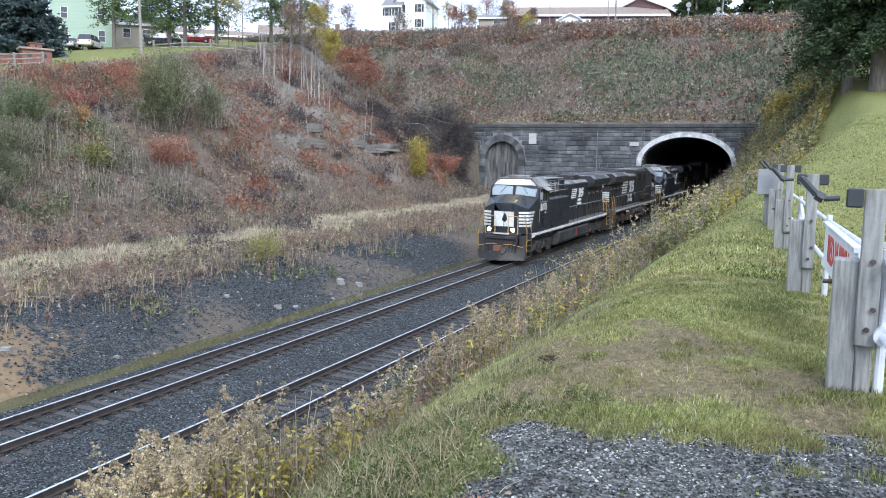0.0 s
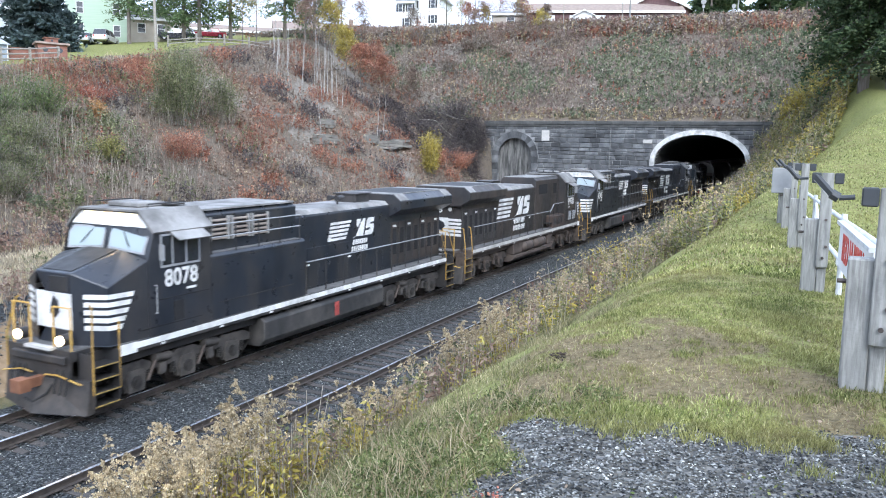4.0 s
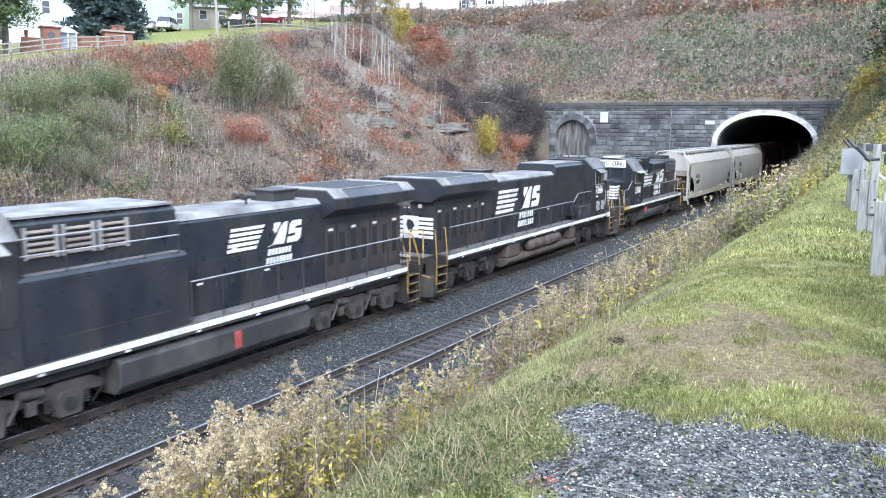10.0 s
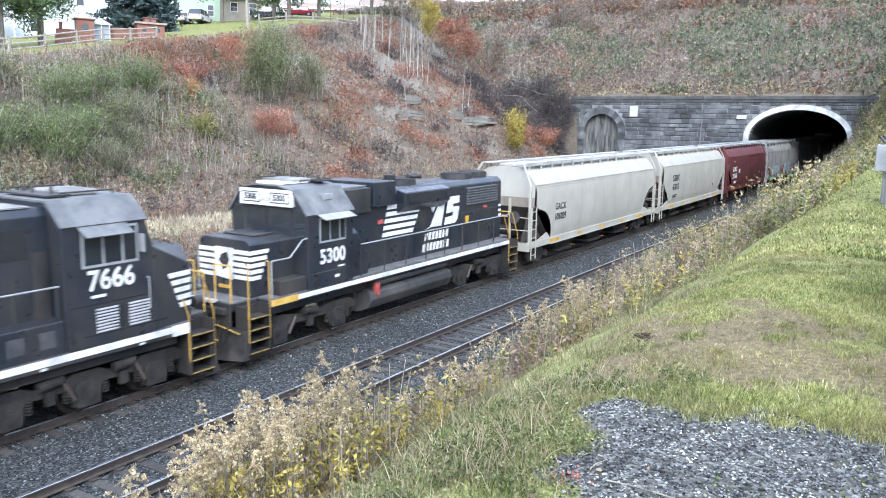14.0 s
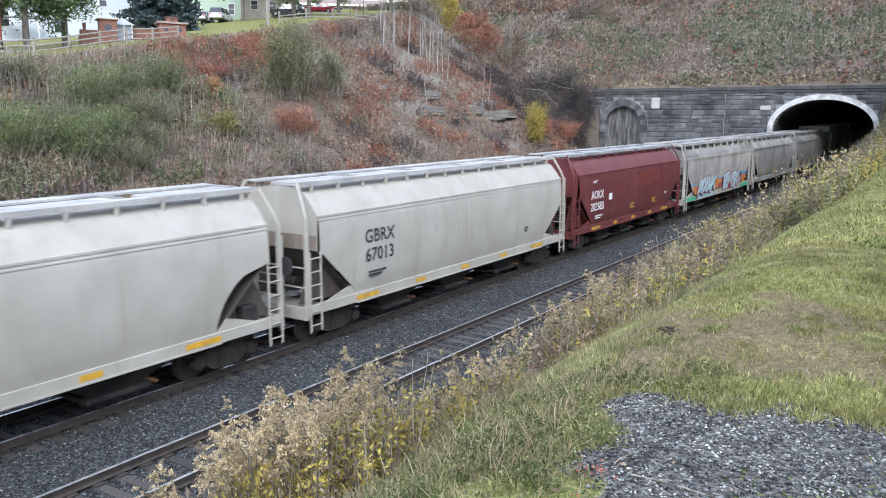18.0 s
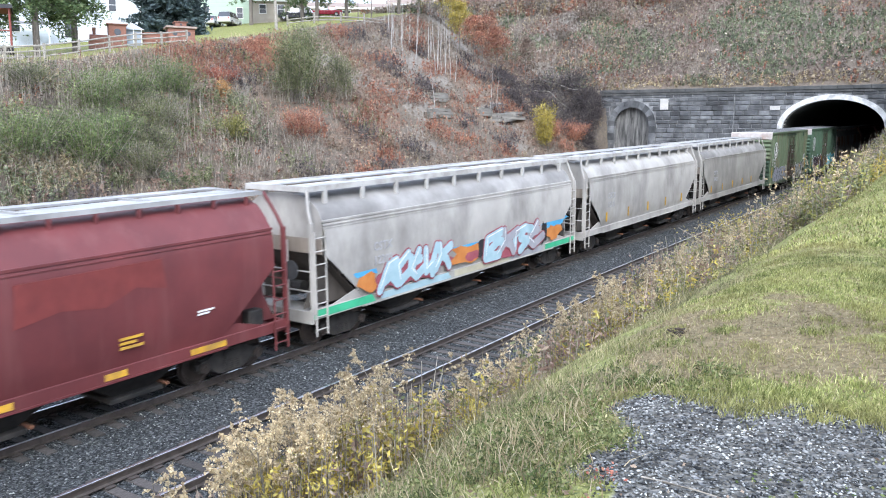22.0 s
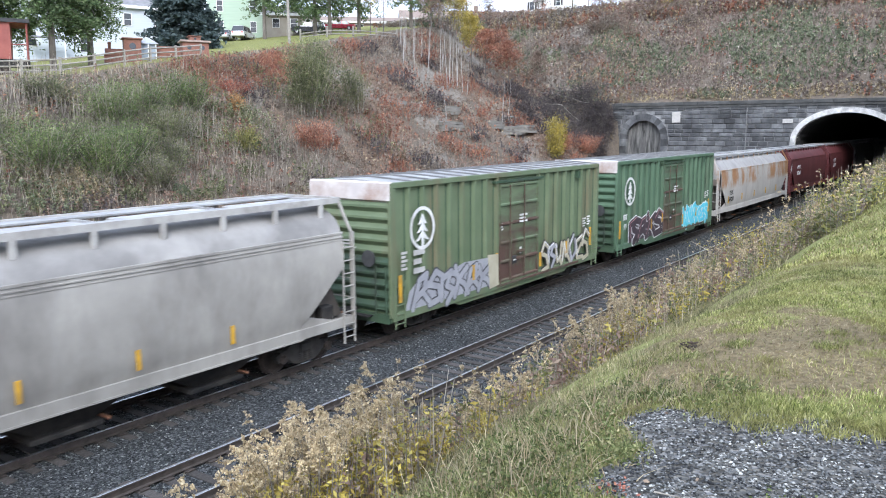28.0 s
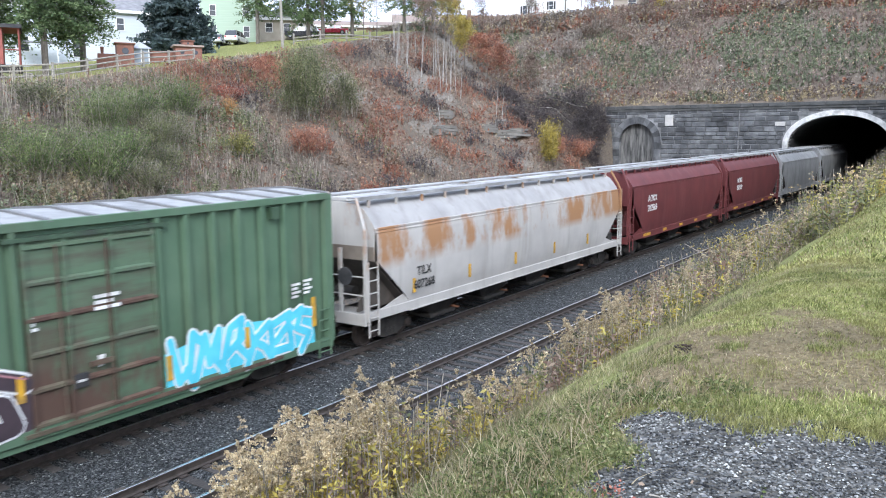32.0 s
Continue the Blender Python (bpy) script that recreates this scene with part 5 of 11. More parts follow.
    part("inertial_filter", Build().box(-1.06, 1.06, c1 + 0.05, c1 + 1.55, 3.5, 4.3), M_BLACK2, body, bevel=0.03)
    part("filter_lid", Build().box(-0.9, 0.9, c1 + 0.1, c1 + 1.5, 4.3, 4.36), M_ROOFDK, body, bevel=0.01)
    part("filter_hatch", Build().box(-1.1, 1.1, c1 + 1.65, c1 + 2.9, 3.66, 4.44), M_BLACK, body, "square raised hatch box", bevel=0.02)
    for s in (-1, 1):
        bl = Build().along_y([(s * 0.9, 3.3), (s * 1.28, 3.6), (s * 1.28, 4.02), (s * 0.9, 4.12)], c1 + 3.2, c1 + 6.2)
        part("brake_blister", bl, M_BLACK, body, bevel=0.03)
        part("brake_vent", Build().box(*sorted((s * 1.28, s * 1.292)), c1 + 3.45, c1 + 5.95, 3.68, 3.96), M_MESHVENT, body)
        for j in range(12):
            ya = c1 + 1.1 + j * (h - c1 - 2.1) / 12
            part("hood_door", Build().box(*sorted((s * 0.92, s * 0.93)), ya + 0.015, ya + (h - c1 - 2.1) / 12 - 0.015, 1.75, 2.95), M_BLACK, body, bevel=0.004)
        for q in range(7):
            part("radiator_louvre", Build().along_y([(s * 0.92, 3.22 + q * 0.1), (s * 0.96, 3.2 + q * 0.1), (s * 0.96, 3.23 + q * 0.1), (s * 0.92, 3.28 + q * 0.1)], h - 3.7, h - 1.1), M_RAILDARK, body)
        rail_line(body, c1 + 0.5, h - 1.0, s * 1.42, Z, 2.64, M_RAILGREY, 8)
    for ya in (h - 2.9, h - 1.65, c1 + 4.7):
        fan = part("roof_fan", Build().cyl((0, ya, 4.14), (0, ya, 4.36), 0.62, 20), M_BLACK2, body)
        part("fan_grille", Build().cyl((0, ya, 4.36), (0, ya, 4.38), 0.56, 20), M_MESHVENT, fan)
    part("exhaust_stack", Build().cyl((0, 0.6, 4.14), (0, 0.6, 4.5), 0.2, 12), M_MESHVENT, body)
    hn = Build().cyl((0.3, 1.6, 4.14), (0.3, 1.6, 4.4), 0.03, 6)
    for dx, d in ((-0.14, 1), (0.0, -1), (0.14, 1)):
        hn.cyl((0.3 + dx, 1.6 - d * 0.2, 4.43), (0.3 + dx, 1.6 + d * 0.3, 4.43), 0.03, 8, 0.09)
    part("horn", hn, M_BLACK2, body)
    side_stripes(body, 0.932, c1 + 4.75, 3.12, M_WHITE, size=1.2)
    part("warning_plate", Build().box(0.93, 0.94, h - 3.75, h - 3.5, 2.5, 2.8), M_YELLOW, body, "small yellow warning plate")
    part("warning_label", Build().box(0.93, 0.94, h - 2.3, h - 2.0, 3.0, 3.1).box(0.93, 0.94, c1 + 2.1, c1 + 2.4, 3.05, 3.2), M_SIGNAL, body)
    part("end_stripe", Build().box(0.93, 0.94, h - 0.98, h - 0.74, 2.95, 3.04).box(0.93, 0.94, h - 0.98, h - 0.74, 2.75, 2.84).box(0.93, 0.94, h - 0.98, h - 0.74, 2.55, 2.64), M_WHITE, body)
    emblem_panel(body, h - 0.72, 1, 2.2, 3.05, 0.9)
    loco_ends(body, h, 1.48, Z)
    return root


# ---- freight cars ----
def car_paint(name, c1, c2, dirt, amount, dscale=0.9, rust=None, rust_band=None, streak=(2.2, 2.2, 0.22), rust_cut=0.47):
    m, nt, b = node_mat(name)
    col = ramp(nt, noise_tex(nt, 0.9, 5), [(0.3, c1), (0.7, c2)])
    d = noise_tex(nt, dscale, 6, stretch=streak, rough=0.6)
    col = mix_rgb(nt, ramp(nt, d, [(0.62 - 0.25 * amount, (0, 0, 0)), (0.95 - 0.25 * amount, (1, 1, 1))]), col, dirt)
    if rust:
        r = noise_tex(nt, 0.55, 7, stretch=(1.6, 1.6, 0.7), rough=0.68)
        tc = nt.nodes.new("ShaderNodeTexCoord")
        sep = nt.nodes.new("ShaderNodeSeparateXYZ")
        nt.links.new(tc.outputs["Object"], sep.inputs["Vector"])
        f = ramp(nt, r, [(rust_cut, (0, 0, 0)), (rust_cut + 0.13, (1, 1, 1))])
        if rust_band:
            zz = math_node(nt, "MULTIPLY", math_node(nt, "SUBTRACT", sep.outputs["Z"], rust_band[0]), 1 / (rust_band[1] - rust_band[0]), True)
            f = math_node(nt, "MULTIPLY", f, zz)
        col = mix_rgb(nt, f, col, rust)
    nt.links.new(col, b.inputs["Base Color"])
    b.inputs["Roughness"].default_value = 0.62
    add_bump(nt, b, noise_tex(nt, 0.8, 3, stretch=(1, 2, 0.5)), 0.12, 0.02)
    return m


M_CARWHITE = car_paint("hopper_white", (0.33, 0.315, 0.268), (0.40, 0.384, 0.332), (0.265, 0.243, 0.20), 0.35)
M_CARMAROON = car_paint("hopper_maroon", (0.095, 0.02, 0.021), (0.14, 0.03, 0.03), (0.16, 0.055, 0.052), 0.45)
M_CARGREY = car_paint("hopper_weathered", (0.335, 0.318, 0.288), (0.43, 0.41, 0.374), (0.115, 0.108, 0.098), 0.52, 0.55, streak=(1.0, 0.8, 0.5))
M_CARGREY2 = car_paint("hopper_sooty", (0.268, 0.255, 0.228), (0.36, 0.343, 0.307), (0.115, 0.105, 0.094), 0.62, 0.6, streak=(1.0, 0.8, 0.4))
M_CARRUST = car_paint("hopper_rusted", (0.37, 0.355, 0.33), (0.45, 0.435, 0.405), (0.27, 0.255, 0.225), 0.4, rust=(0.32, 0.17, 0.08), rust_band=(2.4, 2.75), rust_cut=0.42)
M_ROOFPALE = car_paint("hopper_roof_pale", (0.26, 0.255, 0.245), (0.36, 0.35, 0.335), (0.19, 0.175, 0.16), 0.5)
M_CARPALE = car_paint("hopper_grey_plain", (0.24, 0.24, 0.235), (0.33, 0.33, 0.32), (0.15, 0.15, 0.145), 0.5)
M_BOXGREEN = car_paint("boxcar_green", (0.095, 0.135, 0.072), (0.135, 0.178, 0.10), (0.15, 0.11, 0.065), 0.5, rust=None, streak=(1.2, 1.2, 0.3))
M_BOXGREEN2 = car_paint("boxcar_green_deep", (0.062, 0.12, 0.07), (0.09, 0.155, 0.095), (0.075, 0.095, 0.06), 0.4, streak=(1.2, 1.2, 0.3))
M_BOXDOOR = car_paint("boxcar_door", (0.10, 0.145, 0.08), (0.135, 0.18, 0.10), (0.07, 0.045, 0.034), 0.85, 1.3, (0.085, 0.048, 0.036), (3.6, 2.0), (1.2, 0.35, 2.5), 0.38)
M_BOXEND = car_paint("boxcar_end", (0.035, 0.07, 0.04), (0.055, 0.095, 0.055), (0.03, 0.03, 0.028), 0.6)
M_GALV = surf("galvanised_roof", (0.28, 0.282, 0.275), (0.39, 0.392, 0.38), 0.8, 0.6, 0.05, 0.1, 6, 0.004, None, (0.19, 0.188, 0.18), 0.4, 0.7)
M_SEAM = surf("roof_seam_dark", (0.12, 0.12, 0.12), (0.2, 0.2, 0.195), 1.5, 0.6, 0.15, 0.1)
M_FASCIA = surf("faded_fascia", (0.46, 0.42, 0.40), (0.60, 0.56, 0.53), 1.3, 0.75, 0, 0.1, 8, 0.004, (1, 0.4, 1), (0.32, 0.22, 0.17), 0.4, 1.0)
M_STENCIL = surf("stencil_black", (0.02, 0.02, 0.022), (0.04, 0.04, 0.04), 3, 0.7, 0, 0.02)
M_FADED = surf("stencil_faded", (0.30, 0.30, 0.30), (0.38, 0.38, 0.38), 3, 0.7, 0, 0.02)
M_CHORD = surf("chord_pale", (0.36, 0.35, 0.325), (0.47, 0.457, 0.425), 1.3, 0.7, 0, 0.1, 8, 0.004, (1, 0.3, 1), (0.22, 0.205, 0.185), 0.4, 1.2)
M_HATCH = surf("hatch_white", (0.34, 0.336, 0.315), (0.46, 0.452, 0.428), 1.0, 0.65, 0, 0.1, 8, 0.004, None, (0.22, 0.21, 0.195), 0.35, 0.8)
M_PANEL = surf("roof_panel_zinc", (0.26, 0.262, 0.257), (0.37, 0.372, 0.362), 0.9, 0.6, 0.05, 0.1, 6, 0.004, None, (0.17, 0.172, 0.165), 0.4, 0.8)
M_SOOTROOF = car_paint("hopper_roof_soot", (0.20, 0.19, 0.175), (0.36, 0.345, 0.32), (0.075, 0.07, 0.065), 0.85, 0.5, streak=(0.5, 0.35, 0.7))
M_DOORRUST = surf("door_rust", (0.055, 0.032, 0.024), (0.115, 0.066, 0.046), 2.0, 0.9, 0, 0.25, 14, 0.006, None, (0.10, 0.11, 0.07), 0.3, 1.0)
M_BOXDOOR2 = car_paint("boxcar_door_green", (0.075, 0.125, 0.075), (0.105, 0.165, 0.10), (0.07, 0.05, 0.038), 0.75, 1.5, (0.085, 0.05, 0.036), (3.2, 1.8), (1.2, 0.35, 2.5), 0.4)
# brown grime, darkened so the colour carries the shade under the hopper ends
M_SHADE = surf("slope_sheet_grime_shade", (0.05, 0.042, 0.036), (0.10, 0.085, 0.07), 1.5, 0.9, 0, 0.1)
SPRAY = {n: surf("spray_" + n, a, b, 2.0, 0.55, 0, 0.03) for n, a, b in (
    ("blue", (0.04, 0.25, 0.45), (0.08, 0.36, 0.58)), ("orange", (0.42, 0.14, 0.03), (0.55, 0.22, 0.06)), ("red", (0.22, 0.05, 0.07), (0.34, 0.09, 0.11)),
    ("green", (0.03, 0.32, 0.16), (0.06, 0.45, 0.24)), ("cyan", (0.06, 0.45, 0.58), (0.12, 0.60, 0.72)), ("white", (0.60, 0.62, 0.62), (0.74, 0.75, 0.75)),
    ("plum", (0.035, 0.026, 0.032), (0.06, 0.042, 0.05)), ("silver", (0.25, 0.255, 0.275), (0.34, 0.345, 0.365)), ("slate", (0.05, 0.052, 0.058), (0.09, 0.092, 0.1)), ("brick", (0.12, 0.022, 0.02), (0.175, 0.034, 0.03)), ("aqua", (0.26, 0.40, 0.44), (0.36, 0.50, 0.54)), ("grey", (0.24, 0.26, 0.27), (0.36, 0.38, 0.39)), ("tan", (0.34, 0.31, 0.22), (0.46, 0.43, 0.32)), ("black", (0.015, 0.015, 0.018), (0.03, 0.03, 0.032)), ("pink", (0.36, 0.16, 0.18), (0.46, 0.24, 0.26)))}


def blob(y, z, w, hgt, seed, n=14, spiky=0.35):
    rnd = random.Random(seed)
    return [(y + math.cos(2 * math.pi * i / n) * w * (1 + rnd.uniform(-spiky, spiky)), z + math.sin(2 * math.pi * i / n) * hgt * (1 + rnd.uniform(-spiky, spiky))) for i in range(n)]


def spray(parent, shapes, x):
    """Painted shapes on a car's side, each a thin film: (colour, polygon in y and z)."""
    for i, (c, pts) in enumerate(shapes):
        part("graffiti", Build().along_x(pts, x, x + 0.003 + 0.0012 * i), SPRAY[c], parent, "sprayed graffiti shape")


RUNGS = {}
M_ENDGRIME = car_paint("hopper_end_dirt", (0.15, 0.125, 0.10), (0.27, 0.23, 0.185), (0.09, 0.065, 0.048), 0.6)


GLYPHS = [
    [[(0, 0), (0.3, 0.9), (0.75, 1.05), (0.6, 0.45), (1.05, 0.1)], [(0.15, 0.3), (0.9, 0.7)]],
    [[(0.1, 0.1), (0.0, 0.8), (0.6, 1.0), (0.35, 0.55), (0.9, 0.35), (0.5, -0.05)], [(0.6, 0.95), (1.05, 0.85)]],
    [[(0.35, 1.1), (0.1, 0.35), (0.55, 0.05), (1.05, 0.4)], [(0.0, 0.65), (0.55, 0.75)]],
    [[(0.0, 0.9), (0.3, 0.1), (0.65, 0.3), (0.75, 0.95), (1.05, 0.75)], [(0.55, 0.3), (0.8, -0.05)]],
    [[(0.1, 1.0), (0.3, 0.5), (0.05, 0.0)], [(0.95, 0.9), (0.3, 0.55), (0.75, 0.35), (1.05, 0.0)]],
    [[(1.0, 0.8), (0.45, 1.05), (0.05, 0.65), (0.7, 0.5), (0.9, 0.05), (0.2, -0.05)]],
    [[(0.9, 1.0), (0.1, 0.8), (0.2, 0.1), (1.0, 0.1)], [(0.35, 0.35), (0.75, 0.65), (1.0, 0.6)]],
    [[(0.55, 1.05), (0.05, 0.6), (0.4, -0.02), (0.95, 0.35), (0.8, 0.85)]],
    [[(0.0, 0.05), (0.25, 0.95), (0.45, 0.3), (0.75, 1.0), (0.7, 0.3), (1.05, 0.0)]],
]


def strokes(lines, w, x, step=0.0006):
    """Thick painted strokes as one thin film; each piece lies a hair above the one before it."""
    b = Build()
    n = 0
    for pts in lines:
        for i, p in enumerate(pts):
            n += 1
            b.along_x([(p[0] + w * 0.5 * math.cos(a), p[1] + w * 0.5 * math.sin(a)) for a in [2 * math.pi * k / 8 for k in range(8)]], x, x + 0.002 + step * n)
            if i:
                q = pts[i - 1]
                d = Vector((p[0] - q[0], p[1] - q[1]))
                if d.length < 1e-5:
                    continue
                d = Vector((-d.y, d.x)).normalized() * (w * 0.5)
                n += 1
                b.along_x([(q[0] + d.x, q[1] + d.y), (q[0] - d.x, q[1] - d.y), (p[0] - d.x, p[1] - d.y), (p[0] + d.x, p[1] + d.y)], x, x + 0.002 + step * n)
    return b


def tag_row(parent, y0, y1, z0, z1, forms, fill, edge, x, seed, w=0.2, lean=0.12, shine=None, slope=0.0):
    """A row of bulky interlocked forms: dark outline, fill, and a few thin highlights."""
    rnd = random.Random(seed)
    n = len(forms)
    step = (y1 - y0) / n
    for i, f in enumerate(forms):
        ya, wd = y0 + i * step - 0.1 * step, step * 1.12
        za, zb = z0 + rnd.uniform(-0.06, 0.08) + slope * i, z1 + rnd.uniform(-0.12, 0.14) + slope * i
        ln = lean + rnd.uniform(-0.1, 0.1)
        lines = [[(ya + wd * (u + ln * (v - 0.5)), za + (zb - za) * v) for u, v in pts] for pts in GLYPHS[f]]
        part("graffiti_outline", strokes(lines, w + 0.1, x), SPRAY[edge], parent, "sprayed outline")
        part("graffiti", strokes(lines, w, x + 0.013), SPRAY[fill[i % len(fill)]], parent, "sprayed graffiti form")
        if shine:
            part("graffiti_highlight", strokes([[(p[0] + 0.02, p[1] + w * 0.28) for p in pts[:3]] for pts in lines[:1]], 0.035, x + 0.026), SPRAY[shine], parent)


def ladder(parent, x, y, z0, z1, w, mat, axis="y", n=None, name="ladder"):
    b = Build()
    n = n or max(3, int((z1 - z0) / 0.36))
    if axis == "y":
        a, c = (x, y - w / 2), (x, y + w / 2)
    else:
        a, c = (x - w / 2, y), (x + w / 2, y)
    for q in (a, c):
        b.cyl((*q, z0), (*q, z1), 0.028, 6)
    rails = part(name, b, mat, parent)
    key = (axis, w, mat.name)
    if key not in RUNGS:
        e = (0, w / 2, 0) if axis == "y" else (w / 2, 0, 0)
        RUNGS[key] = Build().cyl(tuple(-k for k in e), e, 0.02, 6).mesh("rung")
    for i in range(n):
        part("rung", RUNGS[key], mat, rails, m=pose(x, y, z0 + (z1 - z0) * (i + 0.5) / n))
    return rails


def hopper(name, L, paint, label, style="smooth", bays=3, yellow=True, trim=None, roofpaint=None, curved=False, dark_roof=None):
    """Covered hopper: curved side sheets cut back at the ends, open end platforms, bays, and a roof with walkways and hatches.
    style "chord": rounded shoulders under pale edge rails on short brackets."""
    root = thing(name, label, "hopper car", group="freight cars of the train")
    h = L / 2 - 0.45
    trim = trim or paint
    chord = style == "chord"
    roofpaint = roofpaint or paint
    zs = 1.22
    yt, yb = h - 0.55, h - 2.35
    tip = 2.72
    if chord:
        sec = [(1.44, zs), (1.52, 1.6), (1.555, 2.1), (1.565, 2.72), (1.55, 3.1), (1.52, 3.4), (1.475, 3.64)]
        top_sec = [(1.475, 3.64), (1.38, 3.86), (1.22, 4.06), (0.98, 4.22), (0.6, 4.34), (0.0, 4.38)]
        ze, top = 3.64, 4.5
    else:
        sec = [(1.45, zs), (1.52, 1.6), (1.56, 2.1), (1.575, 2.72), (1.565, 3.2), (1.54, 3.5), (1.49, 3.68)]
        top_sec = [(1.49, 3.70), (1.3, 3.98), (1.05, 4.26), (0.7, 4.4), (0.0, 4.46)]
        ze, top = 3.68, 4.6

    def end_at(z):
        if z >= tip:
            return yt
        f = (z - zs) / (tip - zs)
        return yb + (yt - yb) * ((1 - math.sqrt(max(0.0, 1 - f * f))) if curved else f)

    rows = []
    for (xa, za), (xb, zb) in zip(sec, sec[1:]):
        for q in range(3):
            rows.append((xa + (xb - xa) * q / 3, za + (zb - za) * q / 3))
    rows.append(sec[-1])
    nseg = 12
    for s in (-1, 1):
        b = Build()
        for x, z in rows:
            e = end_at(z)
            b.v += [(s * x, -e + 2 * e * j / nseg, z) for j in range(nseg + 1)]
        for r in range(len(rows) - 1):
            for j in range(nseg):
                p = r * (nseg + 1) + j
                b.f.append((p, p + 1, p + nseg + 2, p + nseg + 1))
        part("side_sheet", b.mesh("side_sheet", 0, True), paint, root)
        x0, x1 = sorted((s * (sec[-1][0] - 0.03), s * (sec[-1][0] + 0.035)))
        part("eave_rail", Build().box(x0, x1, -yt - 0.03, yt + 0.03, ze - 0.04, ze + 0.03), trim, root, bevel=0.008)
        for q in (0.1, 0.18) if chord else (0.1,):
            part("side_bead", Build().box(*sorted((s * 1.45, s * (sec[-1][0] + 0.055))), -yt, yt, ze - q - 0.022, ze - q), trim, root)
    # roof shell, smooth over the top
    b = Build()
    prof = [(-x, z) for x, z in top_sec] + [(x, z) for x, z in top_sec[::-1][1:]]
    for x, z in prof:
        b.v += [(x, -yt + 2 * yt * j / nseg, z) for j in range(nseg + 1)]
    for r in range(len(prof) - 1):
        for j in range(nseg):
            p = r * (nseg + 1) + j
            b.f.append((p, p + 1, p + nseg + 2, p + nseg + 1))
    part("roof", b.mesh("roof", 0, True), dark_roof or roofpaint, root, "soot-darkened rounded roof" if dark_roof else "")
    # ends: upright sheet under the roof's outline, slope sheet below
    for s in (-1, 1):
        e = Build().along_y(prof + [(1.46, 3.0), (1.46, tip), (-1.46, tip), (-1.46, 3.0)], *sorted((s * yt, s * (yt - 0.03))))
        part("end_sheet", e, paint, root)
        part("end_band", Build().box(-1.45, 1.45, *sorted((s * (yt + 0.008), s * (yt - 0.02))), tip, tip + 0.42), paint if paint is M_CARMAROON else M_ENDGRIME, root, "" if paint is M_CARMAROON else "end sheet brown with road dirt")
        # sheet and braces below take the dark colour with the shade painted in
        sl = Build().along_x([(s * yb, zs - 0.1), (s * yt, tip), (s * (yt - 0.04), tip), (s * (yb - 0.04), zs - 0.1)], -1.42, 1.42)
        part("slope_sheet", sl, paint if paint is M_CARMAROON else M_SHADE, root, "brown slope sheet with the end's shade in its colour")
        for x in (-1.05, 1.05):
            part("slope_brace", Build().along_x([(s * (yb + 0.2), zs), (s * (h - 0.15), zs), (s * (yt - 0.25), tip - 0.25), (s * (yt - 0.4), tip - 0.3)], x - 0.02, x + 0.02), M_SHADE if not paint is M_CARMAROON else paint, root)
    # walkways, brackets, hatches
    if chord:
        for s in (-1, 1):
            part("top_chord", Build().box(*sorted((s * 1.12, s * 1.2)), -h + 0.25, h - 0.25, top - 0.06, top + 0.1), M_CHORD, root, "pale rail along the roof edge")
            part("running_board", Build().box(*sorted((s * 0.55, s * 1.12)), -h + 0.3, h - 0.3, top + 0.02, top + 0.06), M_GALV, root, "steel roof walkway")
        for s in (-1, 1):
            part("end_chord", Build().box(-1.2, 1.2, *sorted((s * (h - 0.35), s * (h - 0.25))), top - 0.06, top + 0.1), M_CHORD, root)
        nb = 9
        for j in range(nb + 1):
            y = -yt + 0.5 + (2 * yt - 1.0) * j / nb
            for s in (-1, 1):
                part("roof_bracket", Build().box(*sorted((s * 1.13, s * 1.21)), y - 0.07, y + 0.07, 4.08, top), M_CHORD, root)
        hw, hz = 0.42, top - 0.06
    else:
        board = M_HATCH if paint is M_CARWHITE else M_GALV
        for s in (-1, 1):
            part("running_board", Build().box(*sorted((s * 0.6, s * 1.02)), -h + 0.35, h - 0.35, top - 0.05, top), board, root, "steel roof walkway")
            part("board_edge", Build().box(*sorted((s * 1.0, s * 1.04)), -h + 0.35, h - 0.35, top - 0.1, top + 0.01), board, root)
        nb = 13
        for j in range(nb + 1):
            y = -yt + 0.35 + (2 * yt - 0.7) * j / nb
            for s in (-1, 1):
                part("roof_bracket", Build().box(*sorted((s * 0.96, s * 1.03)), y - 0.04, y + 0.04, 4.24, top - 0.04), trim, root)
        hw, hz = 0.4, top - 0.1
    for j in range(5):
        y = -yt + 1.4 + (2 * yt - 2.8) * j / 4
        part("hatch_cover", Build().along_y([(-hw, hz - 0.05), (-hw * 0.8, hz + 0.07), (hw * 0.8, hz + 0.07), (hw, hz - 0.05)], y - 1.3, y + 1.3), M_HATCH if not paint is M_CARMAROON else M_GALV, root, "long pale hatch cover", bevel=0.02)
        part("hatch_lever", Build().box(-hw - 0.1, hw + 0.1, y + 1.34, y + 1.42, hz, hz + 0.11), M_GALV, root)
    # sills, platforms, end posts, ladders
    for s in (-1, 1):
        x0, x1 = sorted((s * 1.36, s * 1.5))
        part("side_sill", Build().box(x0, x1, -h, h, zs - 0.26, zs + 0.02), trim, root, bevel=0.012)
        part("sill_lip", Build().box(*sorted((s * 1.36, s * 1.53)), -yb - 0.1, yb + 0.1, zs - 0.28, zs - 0.24), trim, root)
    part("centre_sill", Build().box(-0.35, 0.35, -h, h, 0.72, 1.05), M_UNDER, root)
